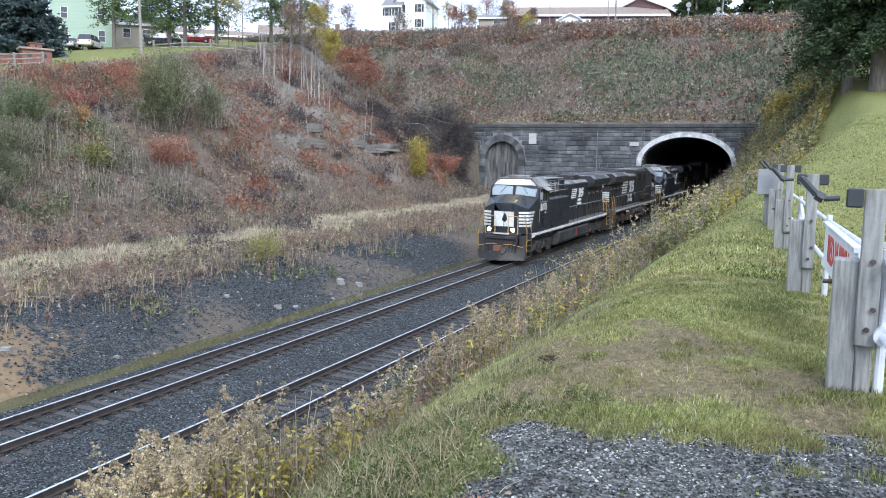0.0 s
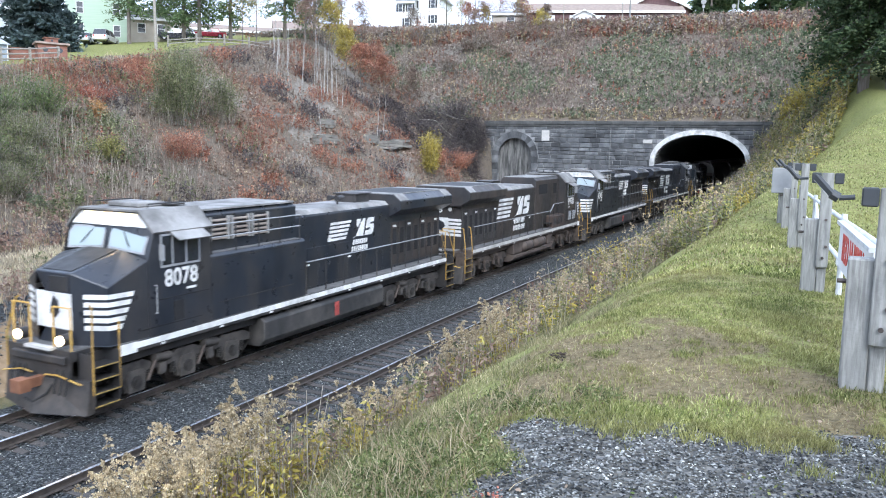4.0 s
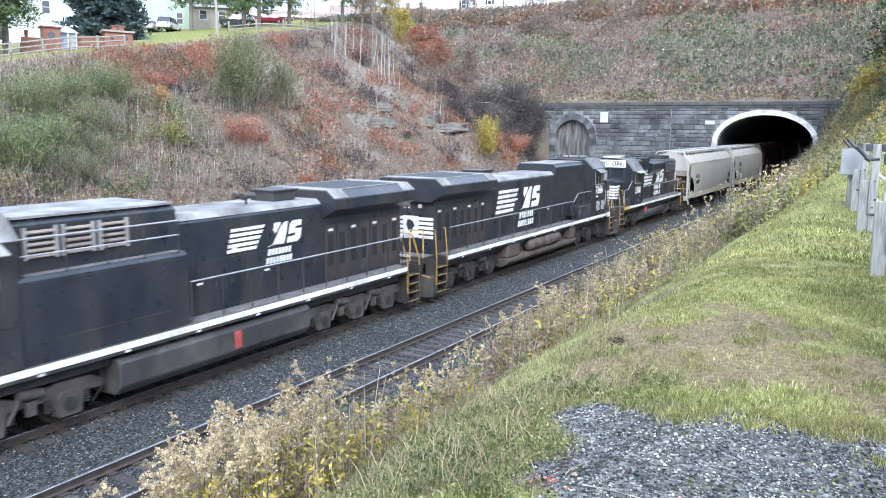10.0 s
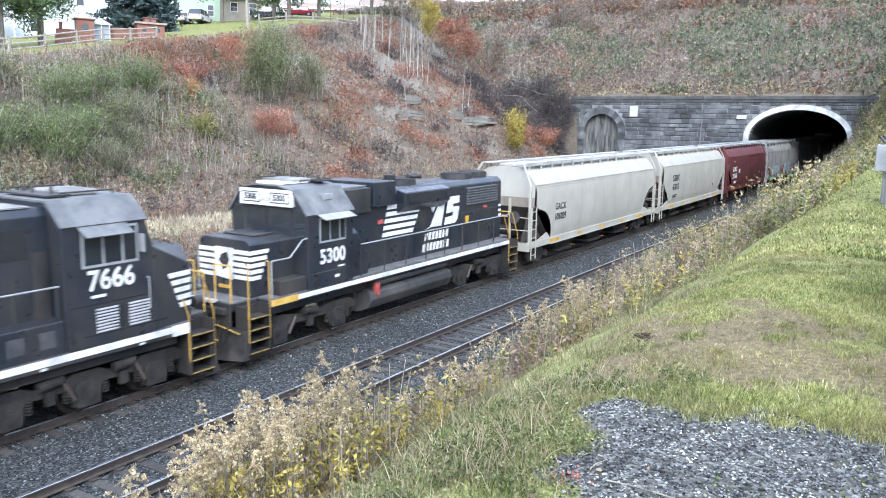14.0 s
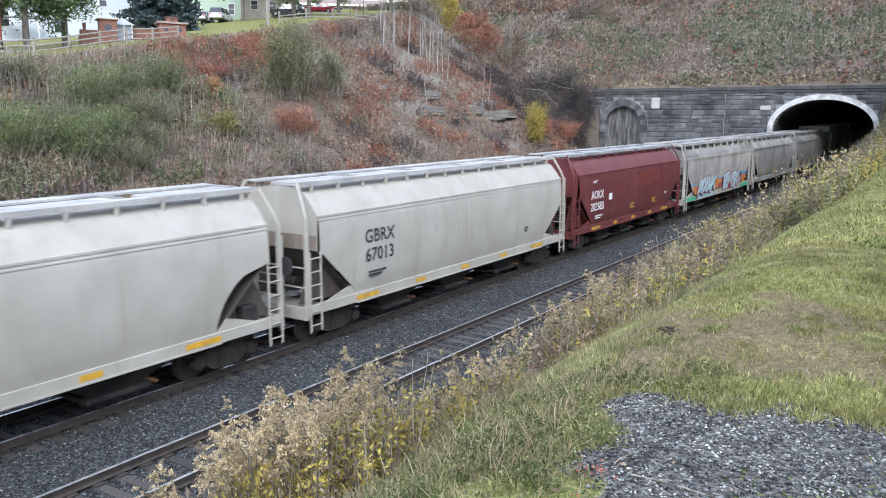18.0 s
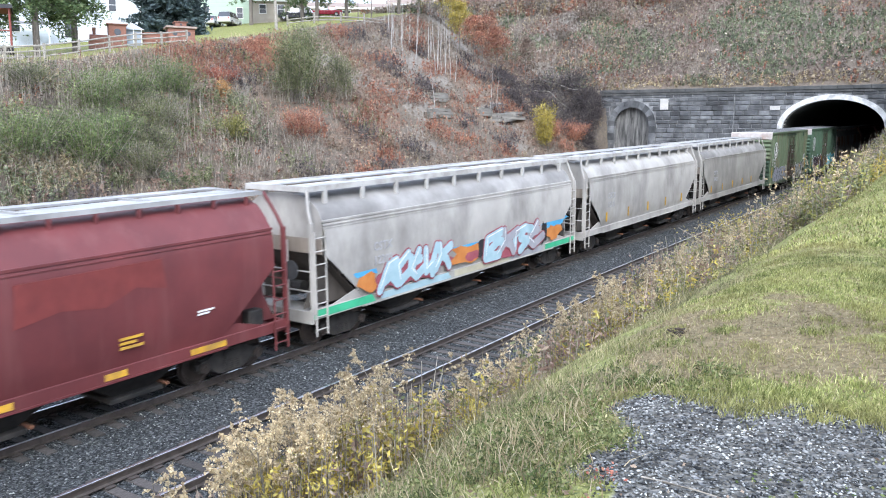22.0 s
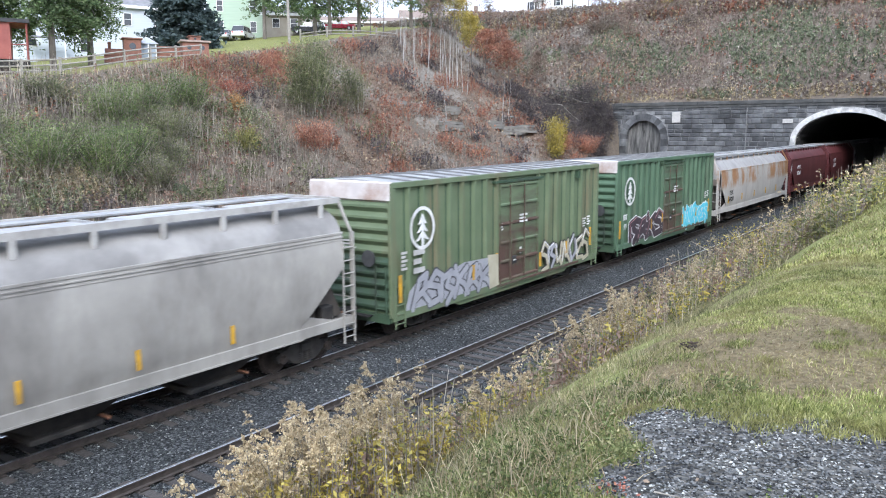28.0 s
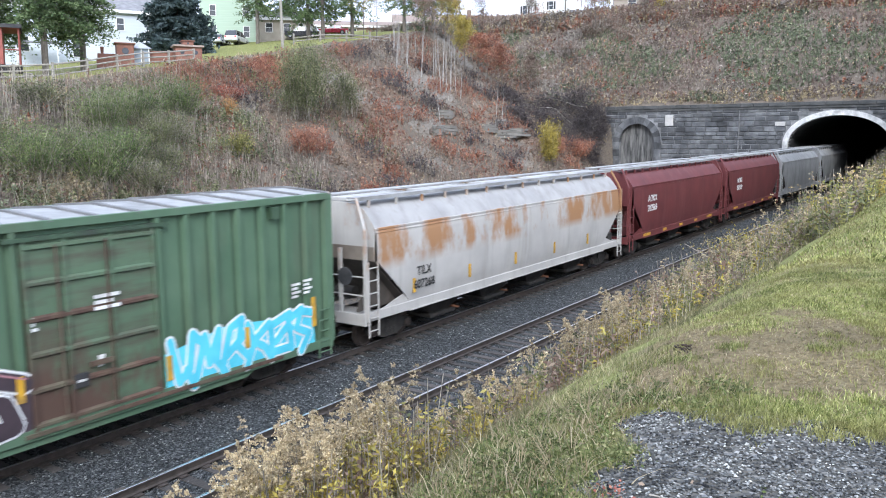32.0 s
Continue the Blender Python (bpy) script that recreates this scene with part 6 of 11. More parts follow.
    for s in (-1, 1):
        pf = Build().box(-1.45, 1.45, *sorted((s * (h - 1.3), s * h)), zs - 0.22, zs - 0.16)
        pf.box(-1.5, 1.5, *sorted((s * h, s * (h - 0.1))), zs - 0.36, zs - 0.02)
        part("end_platform", pf, trim, root)
        for x in (-1.47, -0.5, 0.5, 1.47):
            ef = Build().box(x - 0.05, x + 0.05, *sorted((s * (h - 0.14), s * (h - 0.04))), zs - 0.1, ze if abs(x) > 1 else tip + 0.4)
            if abs(x) > 1:
                ef.tube([(x, s * (h - 0.1), ze - 0.05), (x * 0.9, s * (h - 0.16), ze + 0.3), (x * (0.8 if chord else 0.68), s * (h - 0.3), top - 0.02)], 0.05, 6)
            part("end_post", ef, trim, root)
        for x in (-1.44, 1.44):
            gs = Build().along_x([(s * (h - 0.15), zs - 0.1), (s * (yb - 0.1), zs - 0.1), (s * (yb + 0.35), zs + 0.3), (s * (h - 0.9), zs + 0.02)], x - 0.02, x + 0.02)
            part("corner_gusset", gs, trim, root)
        for sx in (-1, 1):
            ladder(root, sx * 1.55, s * (h - 0.36), 0.5, 2.75 if not chord else 3.4, 0.46, trim)
        for zz in (1.75, 2.3):
            part("end_grab_iron", Build().tube([(-1.44, s * (h - 0.08), zz), (1.44, s * (h - 0.08), zz)], 0.022, 6), trim, root)
        coupler(root, s * h, s)
    part("brake_cylinder", Build().cyl((-0.4, -h + 1.0, 1.6), (0.3, -h + 1.0, 1.6), 0.2, 12), M_UNDER, root)
    part("air_tank", Build().cyl((0.9, -h + 0.7, 1.36), (0.9, -h + 1.6, 1.36), 0.17, 12), M_UNDER, root)
    part("brake_wheel", Build().cyl((0.75, -h + 0.02, 2.3), (0.75, -h - 0.02, 2.3), 0.27, 14), M_RAILDARK, root)
    part("brake_valve", Build().box(0.95, 1.35, h - 1.3, h - 0.8, zs, zs + 0.42), M_UNDER, root, bevel=0.03)
    for j in range(bays):
        y = (j - (bays - 1) / 2) * (2 * yb - 1.2) / bays
        w = (2 * yb - 1.2) / bays / 2
        by = Build()
        r1 = [(-1.38, y - w, zs), (1.38, y - w, zs), (1.38, y + w, zs), (-1.38, y + w, zs)]
        r0 = [(-0.95, y - w * 0.32, 0.42), (0.95, y - w * 0.32, 0.42), (0.95, y + w * 0.32, 0.42), (-0.95, y + w * 0.32, 0.42)]
        by.loft([r1, r0])
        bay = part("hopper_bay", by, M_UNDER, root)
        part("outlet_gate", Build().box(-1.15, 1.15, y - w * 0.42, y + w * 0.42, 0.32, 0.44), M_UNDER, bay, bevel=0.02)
        part("gate_shaft", Build().cyl((-1.25, y + w * 0.45, 0.46), (1.25, y + w * 0.45, 0.46), 0.04, 8), M_RUST, bay)
    freight_truck(root, -h + 1.75)
    freight_truck(root, h - 1.75)
    if yellow:
        for j in range(5):
            y = -yb + 0.45 + (2 * yb - 0.9) * j / 4
            w = 0.55 if j in (0, 4) else 0.28
            part("reflector", Build().box(1.5, 1.507, y - w, y + w, zs - 0.2, zs - 0.06), M_YELLOW, root, "yellow reflective strip")
    root["half"] = h
    return root


def hopper_marks(root, y, lines, mat, size=0.48, z=2.95, stack=0.56):
    for i, txt in enumerate(lines):
        letters(txt, size, 1.583, y, z - i * stack, mat, root, 0.008, 1.05)


def boxcar(name, L, paint, label, seed, design):
    """Outside-post boxcar with a wide sliding door, ribbed ends and a panelled metal roof."""
    root = thing(name, label, "boxcar", group="freight cars of the train")
    h = L / 2 - 1.2
    z0, z1 = 0.82, 4.88
    part("body_shell", Build().box(-1.5, 1.5, -h, h, z0, z1), paint, root)
    dw, dc = 1.52, 0.35
    for s in (-1, 1):
        ys = list(np.linspace(-h + 0.1, dc - dw - 0.12, 9)) + list(np.linspace(dc + dw + 0.12, h - 0.1, 8))
        for y in ys:
            p = Build().along_z([(s * 1.495, y - 0.1), (s * 1.63, y - 0.055), (s * 1.63, y + 0.05), (s * 1.495, y + 0.065)], z0 + 0.1, z1 - 0.14)
            post = part("side_post", p, paint, root)
            # dark strip at the post's foot: its shaded face painted as colour
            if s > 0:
                part("post_shade_line", Build().box(1.495, 1.506, y - 0.17, y - 0.098, z0 + 0.12, z1 - 0.16), M_BOXEND, post, "painted shade line beside the post")
        x0, x1 = sorted((s * 1.49, s * 1.64))
        part("top_rail", Build().box(x0, x1, -h - 0.02, h + 0.02, z1 - 0.15, z1 + 0.02), paint, root, bevel=0.01)
        part("side_sill", Build().box(x0, x1, -h - 0.02, h + 0.02, z0 - 0.12, z0 + 0.12), paint, root, bevel=0.01)
        part("sill_drop", Build().along_x([(-4.2, z0 - 0.1), (4.8, z0 - 0.1), (4.4, z0 - 0.26), (-3.8, z0 - 0.26)], *sorted((s * 1.5, s * 1.58))), paint, root)
        # door: frame, ribs, sunken panels
        d0, d1 = sorted((s * 1.49, s * 1.6))
        door = part("sliding_door", Build().box(d0, d1, dc - dw, dc + dw, z0 + 0.05, z1 - 0.34), M_BOXDOOR if design == 1 else M_BOXDOOR2, root, "rust-stained sliding door", bevel=0.01)
        mat = M_BOXDOOR if design == 1 else M_BOXDOOR2
        xo = sorted((s * 1.6, s * 1.66))
        for i in range(6):
            zz = z0 + 0.14 + i * (z1 - z0 - 0.6) / 5
            part("door_rib", Build().along_y([(s * 1.595, zz - 0.07), (s * 1.66, zz - 0.03), (s * 1.66, zz + 0.03), (s * 1.595, zz + 0.07)], dc - dw, dc + dw), M_DOORRUST if i in (0, 1, 3) else mat, door)
        for y in (dc - dw + 0.05, dc - dw * 0.42, dc + dw * 0.28, dc + dw - 0.05):
            part("door_stile", Build().box(*sorted((s * 1.6, s * 1.652)), y - 0.045, y + 0.045, z0 + 0.05, z1 - 0.34), mat, door)
        for y in (dc - dw * 0.55, dc + dw * 0.18):
            part("locking_bar", Build().cyl((s * 1.69, y, z0 + 0.15), (s * 1.69, y, z1 - 0.45), 0.022, 6), M_DOORRUST, door)
        part("lock_plate", Build().box(*sorted((s * 1.66, s * 1.72)), dc - 0.25, dc + 0.3, 1.88, 1.98), M_DOORRUST, door)
        t0, t1 = sorted((s * 1.5, s * 1.68))
        part("door_track", Build().box(t0, t1, dc - dw - 0.35, dc + dw + 0.35, z1 - 0.34, z1 - 0.26), M_BOXEND, root)
        part("door_track", Build().box(t0, t1, dc - dw - 0.2, h - 2.0, z0 - 0.04, z0 + 0.04), M_DOORRUST, root)
        part("track_stop", Build().box(t0, t1, h - 2.2, h - 1.95, z1 - 0.5, z1 - 0.2), M_BOXEND, root)
    # ends: three deep corrugations over six shallow ones
    for s in (-1, 1):
        ye = s * h
        zz = z0 + 0.14
        for i in range(10):
            hh_ = 0.34
            pts = [(ye, zz), (ye + s * 0.04, zz + 0.05), (ye + s * 0.12, zz + 0.13), (ye + s * 0.12, zz + 0.2), (ye + s * 0.04, zz + 0.29), (ye, zz + 0.33)]
            part("end_rib", Build().along_x(pts, -1.52, 1.52), paint if i > 4 else M_BOXEND, root)
            zz += hh_
        for sx in (-1, 1):
            part("corner_post", Build().box(*sorted((sx * 1.52, sx * 1.63)), *sorted((ye - s * 0.06, ye + s * 0.12)), z0, z1), paint, root, bevel=0.01)
        part("end_fascia", Build().along_x([(ye, z1 - 0.58), (ye + s * 0.13, z1 - 0.5), (ye + s * 0.13, z1), (ye, z1 + 0.05)], -1.62, 1.62), M_FASCIA, root, "faded pale end fascia")
        part("end_sill", Build().box(-1.55, 1.55, *sorted((ye, ye + s * 0.14)), z0 - 0.18, z0 + 0.1), M_BOXEND, root)
        part("crossover_platform", Build().box(-0.9, 0.9, *sorted((ye, ye + s * 0.4)), z0 + 0.0, z0 + 0.04), M_UNDER, root)
        for sx in (-1, 1):
            ladder(root, sx * 1.64, s * (h - 0.32), 0.45, 1.9, 0.48, paint, "y", 5)
            ladder(root, sx * 1.25, ye + s * 0.16, 0.9, 2.4, 0.4, M_BOXEND, "x", 4)
        bars_ = Build()
        for q in range(3):
            bars_.box(-0.3, 0.25 - 0.1 * q, *sorted((ye + s * 0.12, ye + s * 0.126)), 2.86 + q * 0.1, 2.91 + q * 0.1)
        part("stencil", bars_, M_CREAM, root)
        coupler(root, ye + s * 0.55, s)
        part("draft_gear", Build().box(-0.2, 0.2, *sorted((ye, ye + s * 0.6)), 0.7, 1.0), M_UNDER, root)
    part("hand_brake", Build().cyl((0.8, -h - 0.16, 2.6), (0.8, -h - 0.2, 2.6), 0.26, 14), M_RAILDARK, root)
    n = 15
    prof = [(-1.62, z1), (0, z1 + 0.1), (1.62, z1), (1.62, z1 - 0.02), (-1.62, z1 - 0.02)]
    prof2 = [(-1.64, z1), (-1.55, z1 + 0.05), (0, z1 + 0.15), (1.55, z1 + 0.05), (1.64, z1), (1.64, z1 - 0.02), (-1.64, z1 - 0.02)]
    for i in range(n):
        ya, yb = -h + 2 * h * i / n, -h + 2 * h * (i + 1) / n
        part("roof_panel", Build().along_y(prof, ya + 0.06, yb - 0.06), M_PANEL, root)
        part("roof_seam", Build().along_y(prof2, yb - 0.06, yb + 0.06), M_SEAM, root, "raised roof seam")
    fr = Build().box(-0.3, 0.3, -h, h, 0.7, 1.0).box(-1.4, 1.4, -1.5, -1.3, 0.75, 1.0).box(-1.4, 1.4, 1.3, 1.5, 0.75, 1.0)
    part("centre_sill", fr, M_UNDER, root)
    part("brake_rigging", Build().cyl((0.9, -1.0, 0.72), (0.9, 0.6, 0.72), 0.2, 10).tube([(0.9, -3, 0.7), (0.9, 3, 0.7)], 0.03), M_UNDER, root)
    freight_truck(root, -h + 2.0)
    freight_truck(root, h - 2.0)
    # emblem: a ring with a plain branching shape
    yl, zl, R = -h + 1.55, 3.42, 0.68
    b = Build()
    for i in range(32):
        a0, a1 = 2 * math.pi * i / 32, 2 * math.pi * (i + 1) / 32
        b.along_x([(yl + R * math.cos(a0), zl + R * math.sin(a0)), (yl + R * math.cos(a1), zl + R * math.sin(a1)), (yl + R * 0.84 * math.cos(a1), zl + R * 0.84 * math.sin(a1)), (yl + R * 0.84 * math.cos(a0), zl + R * 0.84 * math.sin(a0))], 1.63, 1.642)
    for i in range(3):
        zz = zl - 0.32 + i * 0.26
        wv = 0.38 - 0.07 * i
        b.along_x([(yl - wv, zz - 0.08), (yl - wv * 0.6, zz + 0.04), (yl, zz + 0.26), (yl + wv * 0.6, zz + 0.04), (yl + wv, zz - 0.08), (yl + wv * 0.5, zz - 0.06), (yl, zz + 0.08), (yl - wv * 0.5, zz - 0.06)], 1.63, 1.643 + 0.001 * i)
    b.box(1.63, 1.641, yl - 0.06, yl + 0.06, zl - 0.58, zl + 0.4)
    part("emblem", b, M_WHITE, root, "round white emblem shape")
    for y, z, t in ((-h + 0.32, z0 + 0.85, 0.42), (-h + 4.6, z0 + 0.75, 0.26), (dc - dw - 0.22, z0 + 0.95, 0.26), (dc + dw + 0.2, z0 + 0.55, 0.28), (h - 3.2, z0 + 0.75, 0.26), (h - 0.75, z0 + 0.95, 0.4)):
        part("reflector", Build().box(1.63, 1.66, y - 0.075, y + 0.075, z - t, z + t), M_YELLOW, root, "yellow reflective strip")
    bars(root, 1.66, dc + 0.25, 3.15, 0.62, 0.36, 3, M_WHITE, "stencil")
    bars(root, 1.635, h - 1.4, 2.45, 0.32, 0.42, 4, M_WHITE, "stencil")
    bars(root, 1.635, h - 0.95, 2.5, 0.32, 0.42, 4, M_WHITE, "stencil")
    bars(root, 1.664, dc + 0.02, 1.95, 0.16, 0.3, 2, M_WHITE, "stencil")
    part("placard", Build().box(1.6, 1.668, dc - 0.62, dc - 0.3, 1.5, 1.78), M_STENCIL, root, "small dark placard board")
    bars(root, 1.672, dc - 0.46, 1.64, 0.2, 0.08, 1, M_WHITE, "stencil")
    bars(root, 1.635, dc - dw + 0.12, 2.95, 0.22, 0.3, 3, M_WHITE, "stencil")
    x = 1.632
    if design == 1:
        bars(root, 1.635, -h + 0.55, 2.5, 0.3, 0.62, 5, M_CREAM, "stencil")
        bars(root, 1.635, -h + 1.35, 2.4, 0.6, 0.85, 3, M_CREAM, "stencil")
        part("paint_patch", Build().along_x([(-h + 0.5, z0 - 0.08), (dc - dw - 0.1, z0 - 0.08), (dc - dw - 0.1, 1.7), (dc - dw - 0.6, 1.95), (-h + 4.0, 2.0), (-h + 2.6, 1.72), (-h + 1.2, 1.75), (-h + 0.8, 1.5)], x, x + 0.004), SPRAY["silver"], root, "silver-grey sprayed ground")
        tag_row(root, -h + 1.1, dc - dw - 0.7, z0 + 0.08, 1.82, [0, 5, 1, 4, 0, 4], ["silver"], "slate", x + 0.005, 5, 0.2, 0.1)
        part("paint_patch", Build().along_x([(dc - dw - 0.75, z0), (dc - dw - 0.1, z0 + 0.05), (dc - dw - 0.15, 2.0), (dc - dw - 0.85, 2.05)], x, x + 0.03), SPRAY["tan"], root, "cream sprayed patch")
        tag_row(root, dc + dw + 0.3, h - 0.9, z0 + 0.1, 1.95, [5, 1, 3, 8, 7, 6, 5], ["tan", "silver", "tan"], "black", x, 9, 0.17, 0.05, "white")
    else:
        letters("IBT", 0.36, 1.635, -h + 1.0, 2.2, M_WHITE, root, 0.01)
        letters("19", 0.36, 1.635, -h + 1.0, 1.75, M_WHITE, root, 0.01)
        part("paint_patch", Build().along_x([(-h + 1.35, z0 - 0.05), (dc - dw - 0.05, z0 + 0.0), (dc - dw + 0.0, 1.7), (dc - dw - 0.5, 2.1), (-h + 6.0, 2.25), (-h + 4.6, 2.0), (-h + 3.4, 1.72), (-h + 1.75, 1.6), (-h + 1.9, 1.2)], x, x + 0.004), SPRAY["plum"], root, "dark plum sprayed ground")
        tag_row(root, -h + 1.7, dc - dw - 0.2, z0 + 0.12, 1.95, [1, 0, 4, 5], ["plum"], "white", x + 0.005, 12, 0.34, 0.1, "pink", 0.03)
        part("paint_patch", Build().along_x([(dc + dw + 0.1, z0 - 0.08), (h - 0.7, z0 - 0.08), (h - 0.8, 1.7), (dc + dw + 2.0, 2.0), (dc + dw + 0.1, 1.7)], x, x + 0.004), SPRAY["cyan"], root, "cyan sprayed ground")
        tag_row(root, dc + dw + 0.3, h - 0.9, z0 + 0.08, 2.0, [3, 8, 0, 4, 6, 1], ["cyan"], "white", x + 0.005, 21, 0.2, 0.05)
    return root


K = 1.08
STRETCH = 1.055
GAPS = [42.22, 60.9, 80.0, 99.46, 120.5, 136.48, 153.94, 170.7, 186.31, 203.38, 220.27, 237.69, 254.02, 270.4, 290.0, 306.6, 322.4, 339.5, 356.5]


def travelled(t):
    s = t / 16
    return 115.75071686 * s + 8.675524 * s * s - 1.57432161 * s ** 3


CONSIST = []


def build_train():
    g = [K * v for v in GAPS]
    g[0] -= 1.2
    ln = [b - a for a, b in zip(g, g[1:])]
    add = CONSIST.append
    add(big_loco("diesel_locomotive", "8078", ln[0], "black road locomotive with white stripes and lit headlamps, leading", lead=True, style="wide"))
    add(big_loco("diesel_locomotive", "9978", ln[1], "dusty black road locomotive coupled long hood first", reverse=True, dusty=True))
    add(big_loco("diesel_locomotive", "4345", ln[2], "black road locomotive with pale cab roof and brake grids", style="wide"))
    add(big_loco("diesel_locomotive", "7666", ln[3], "black road locomotive coupled long hood first, with air tanks", reverse=True))
    add(gp_loco("diesel_locomotive", "5300", ln[4], "black four-axle locomotive with a square cab and low nose"))
    h1 = hopper("covered_hopper", ln[5], M_CARWHITE, "clean off-white covered hopper car with brown-shaded ends", yellow=True, curved=True)
    hopper_marks(h1, -h1["half"] + 3.2, ["GACX", "101029"], M_STENCIL, 0.42, 2.6, 0.46)
    add(h1)
    h2 = hopper("covered_hopper", ln[6], M_CARWHITE, "off-white covered hopper car with black reporting marks")
    hopper_marks(h2, -h2["half"] + 3.35, ["GBRX", "67013"], M_STENCIL, 0.56, 2.86, 0.56)
    bars(h2, 1.584, -h2["half"] + 3.2, 1.75, 0.9, 0.2, 2, M_STENCIL)
    bars(h2, 1.584, h2["half"] - 3.9, 1.9, 0.3, 0.24, 2, M_STENCIL)
    bars(h2, 1.586, -h2["half"] + 6.6, 2.75, 0.24, 0.2, 2, M_FADED)
    add(h2)
    h3 = hopper("covered_hopper", ln[7], M_CARMAROON, "dark maroon covered hopper car with white marks", trim=M_CARMAROON, roofpaint=M_CARMAROON)
    hopper_marks(h3, -h3["half"] + 2.7, ["AOKX", "202583"], M_WHITE, 0.52, 2.66, 0.56)
    part("repainted_panel", Build().along_x([(0.4, 2.55), (0.5, 3.4), (3.9, 3.42), (4.0, 2.75), (3.2, 2.9), (2.4, 2.6), (1.4, 2.72)], 1.55, 1.581), SPRAY["brick"], h3, "fresher red repainted panel")
    part("stencil_box", Build().box(1.55, 1.582, -h3["half"] + 4.2, -h3["half"] + 4.6, 2.3, 2.62), M_WHITE, h3)
    bars(h3, 1.584, -h3["half"] + 2.4, 3.3, 0.6, 0.14, 2, M_WHITE)
    bars(h3, 1.584, -h3["half"] + 2.9, 1.62, 0.9, 0.2, 2, M_WHITE)
    bars(h3, 1.584, -h3["half"] + 7.5, 1.75, 0.6, 0.3, 3, M_YELLOW)
    bars(h3, 1.584, h3["half"] - 5.0, 1.75, 0.6, 0.3, 3, M_YELLOW)
    bars(h3, 1.584, h3["half"] - 2.9, 2.0, 0.5, 0.14, 2, M_WHITE)
    add(h3)
    h4 = hopper("covered_hopper", ln[8], M_CARGREY, "soot-streaked grey covered hopper car with bright graffiti", style="chord", dark_roof=M_SOOTROOF, yellow=False)
    hh = h4["half"]
    hopper_marks(h4, -hh + 3.2, ["CSTX", "12209"], M_FADED, 0.36, 2.65, 0.42)
    spray(h4, [("blue", blob(-hh + 2.45, 1.98, 0.65, 0.2, 31, 12)), ("orange", blob(-hh + 2.5, 1.62, 0.45, 0.3, 32, 10)), ("blue", blob(hh - 9.2, 2.14, 1.25, 0.22, 33, 18, 0.5)), ("orange", blob(hh - 9.3, 1.7, 1.15, 0.36, 34, 18, 0.4)), ("red", blob(hh - 9.0, 1.6, 0.5, 0.2, 38, 12, 0.5)), ("black", blob(hh - 8.3, 1.7, 0.3, 0.34, 35, 10, 0.5)), ("blue", blob(hh - 2.2, 2.06, 1.0, 0.2, 36, 18, 0.5)), ("orange", blob(hh - 2.3, 1.66, 0.75, 0.32, 37, 16, 0.4)), ("black", blob(hh - 3.2, 1.72, 0.35, 0.42, 39, 12, 0.5)), ("red", blob(hh - 6.2, 1.7, 2.0, 0.45, 51, 22, 0.3)), ("red", blob(-hh + 5.0, 1.68, 1.8, 0.42, 52, 22, 0.3))], 1.545)
    tag_row(h4, -hh + 3.2, -hh + 7.0, 1.3, 2.12, [0, 7, 2, 3, 4], ["aqua"], "red", 1.566, 41, 0.3, 0.35, "white", 0.03)
    tag_row(h4, hh - 8.1, hh - 3.4, 1.32, 2.14, [6, 4, 1, 2], ["aqua", "silver"], "red", 1.566, 43, 0.34, 0.35, "white")
    spray(h4, [("green", [(-hh + 0.1, 1.0), (-hh + 2.9, 1.0), (-hh + 2.7, 1.24), (-hh + 0.1, 1.22)]), ("aqua", [(-hh + 3.2, 1.0), (-hh + 7.2, 1.0), (-hh + 7.0, 1.22), (-hh + 3.1, 1.2)]), ("tan", [(-hh + 7.4, 1.0), (-hh + 11.4, 1.0), (-hh + 11.4, 1.2), (-hh + 7.4, 1.22)]), ("silver", [(-hh + 11.6, 1.0), (hh - 3.3, 1.0), (hh - 3.2, 1.22), (-hh + 11.6, 1.2)]), ("green", [(hh - 3.0, 1.0), (hh - 0.1, 1.0), (hh - 0.1, 1.22), (hh - 3.0, 1.2)])], 1.502)
    add(h4)
    h5 = hopper("covered_hopper", ln[9], M_CARGREY, "streaked grey covered hopper car with faded marks", style="chord", yellow=False)
    hopper_marks(h5, -h5["half"] + 3.2, ["CSTX", "12121"], M_FADED, 0.36, 2.65, 0.42)
    for j in range(5):
        part("reflector", Build().box(1.545, 1.572, -h5["half"] + 2.6 + j * 2.9, -h5["half"] + 2.72 + j * 2.9, 1.45, 1.9), M_YELLOW, h5, "yellow reflective strip")
    add(h5)
    h6 = hopper("covered_hopper", ln[10], M_CARGREY2, "sooty grey covered hopper car streaked with grime", style="chord", dark_roof=M_SOOTROOF, yellow=False)
    hopper_marks(h6, -h6["half"] + 3.2, ["CSTX", "12422"], M_FADED, 0.36, 2.65, 0.42)
    for j in range(5):
        part("reflector", Build().box(1.545, 1.572, -h6["half"] + 2.3 + j * 2.7, -h6["half"] + 2.42 + j * 2.7, 1.4, 1.85), M_YELLOW, h6, "yellow reflective strip")
    add(h6)
    add(boxcar("boxcar", ln[11], M_BOXGREEN, "faded green boxcar with rusty door and grey graffiti", 1, 1))
    add(boxcar("boxcar", ln[12], M_BOXGREEN2, "green boxcar with plum and cyan graffiti", 2, 2))
    h7 = hopper("covered_hopper", ln[13], M_CARRUST, "white covered hopper car with orange rust along its upper side", bays=4, yellow=False, roofpaint=M_ROOFPALE)
    hopper_marks(h7, -h7["half"] + 3.0, ["TILX", "607268"], M_STENCIL, 0.38, 2.15, 0.42)
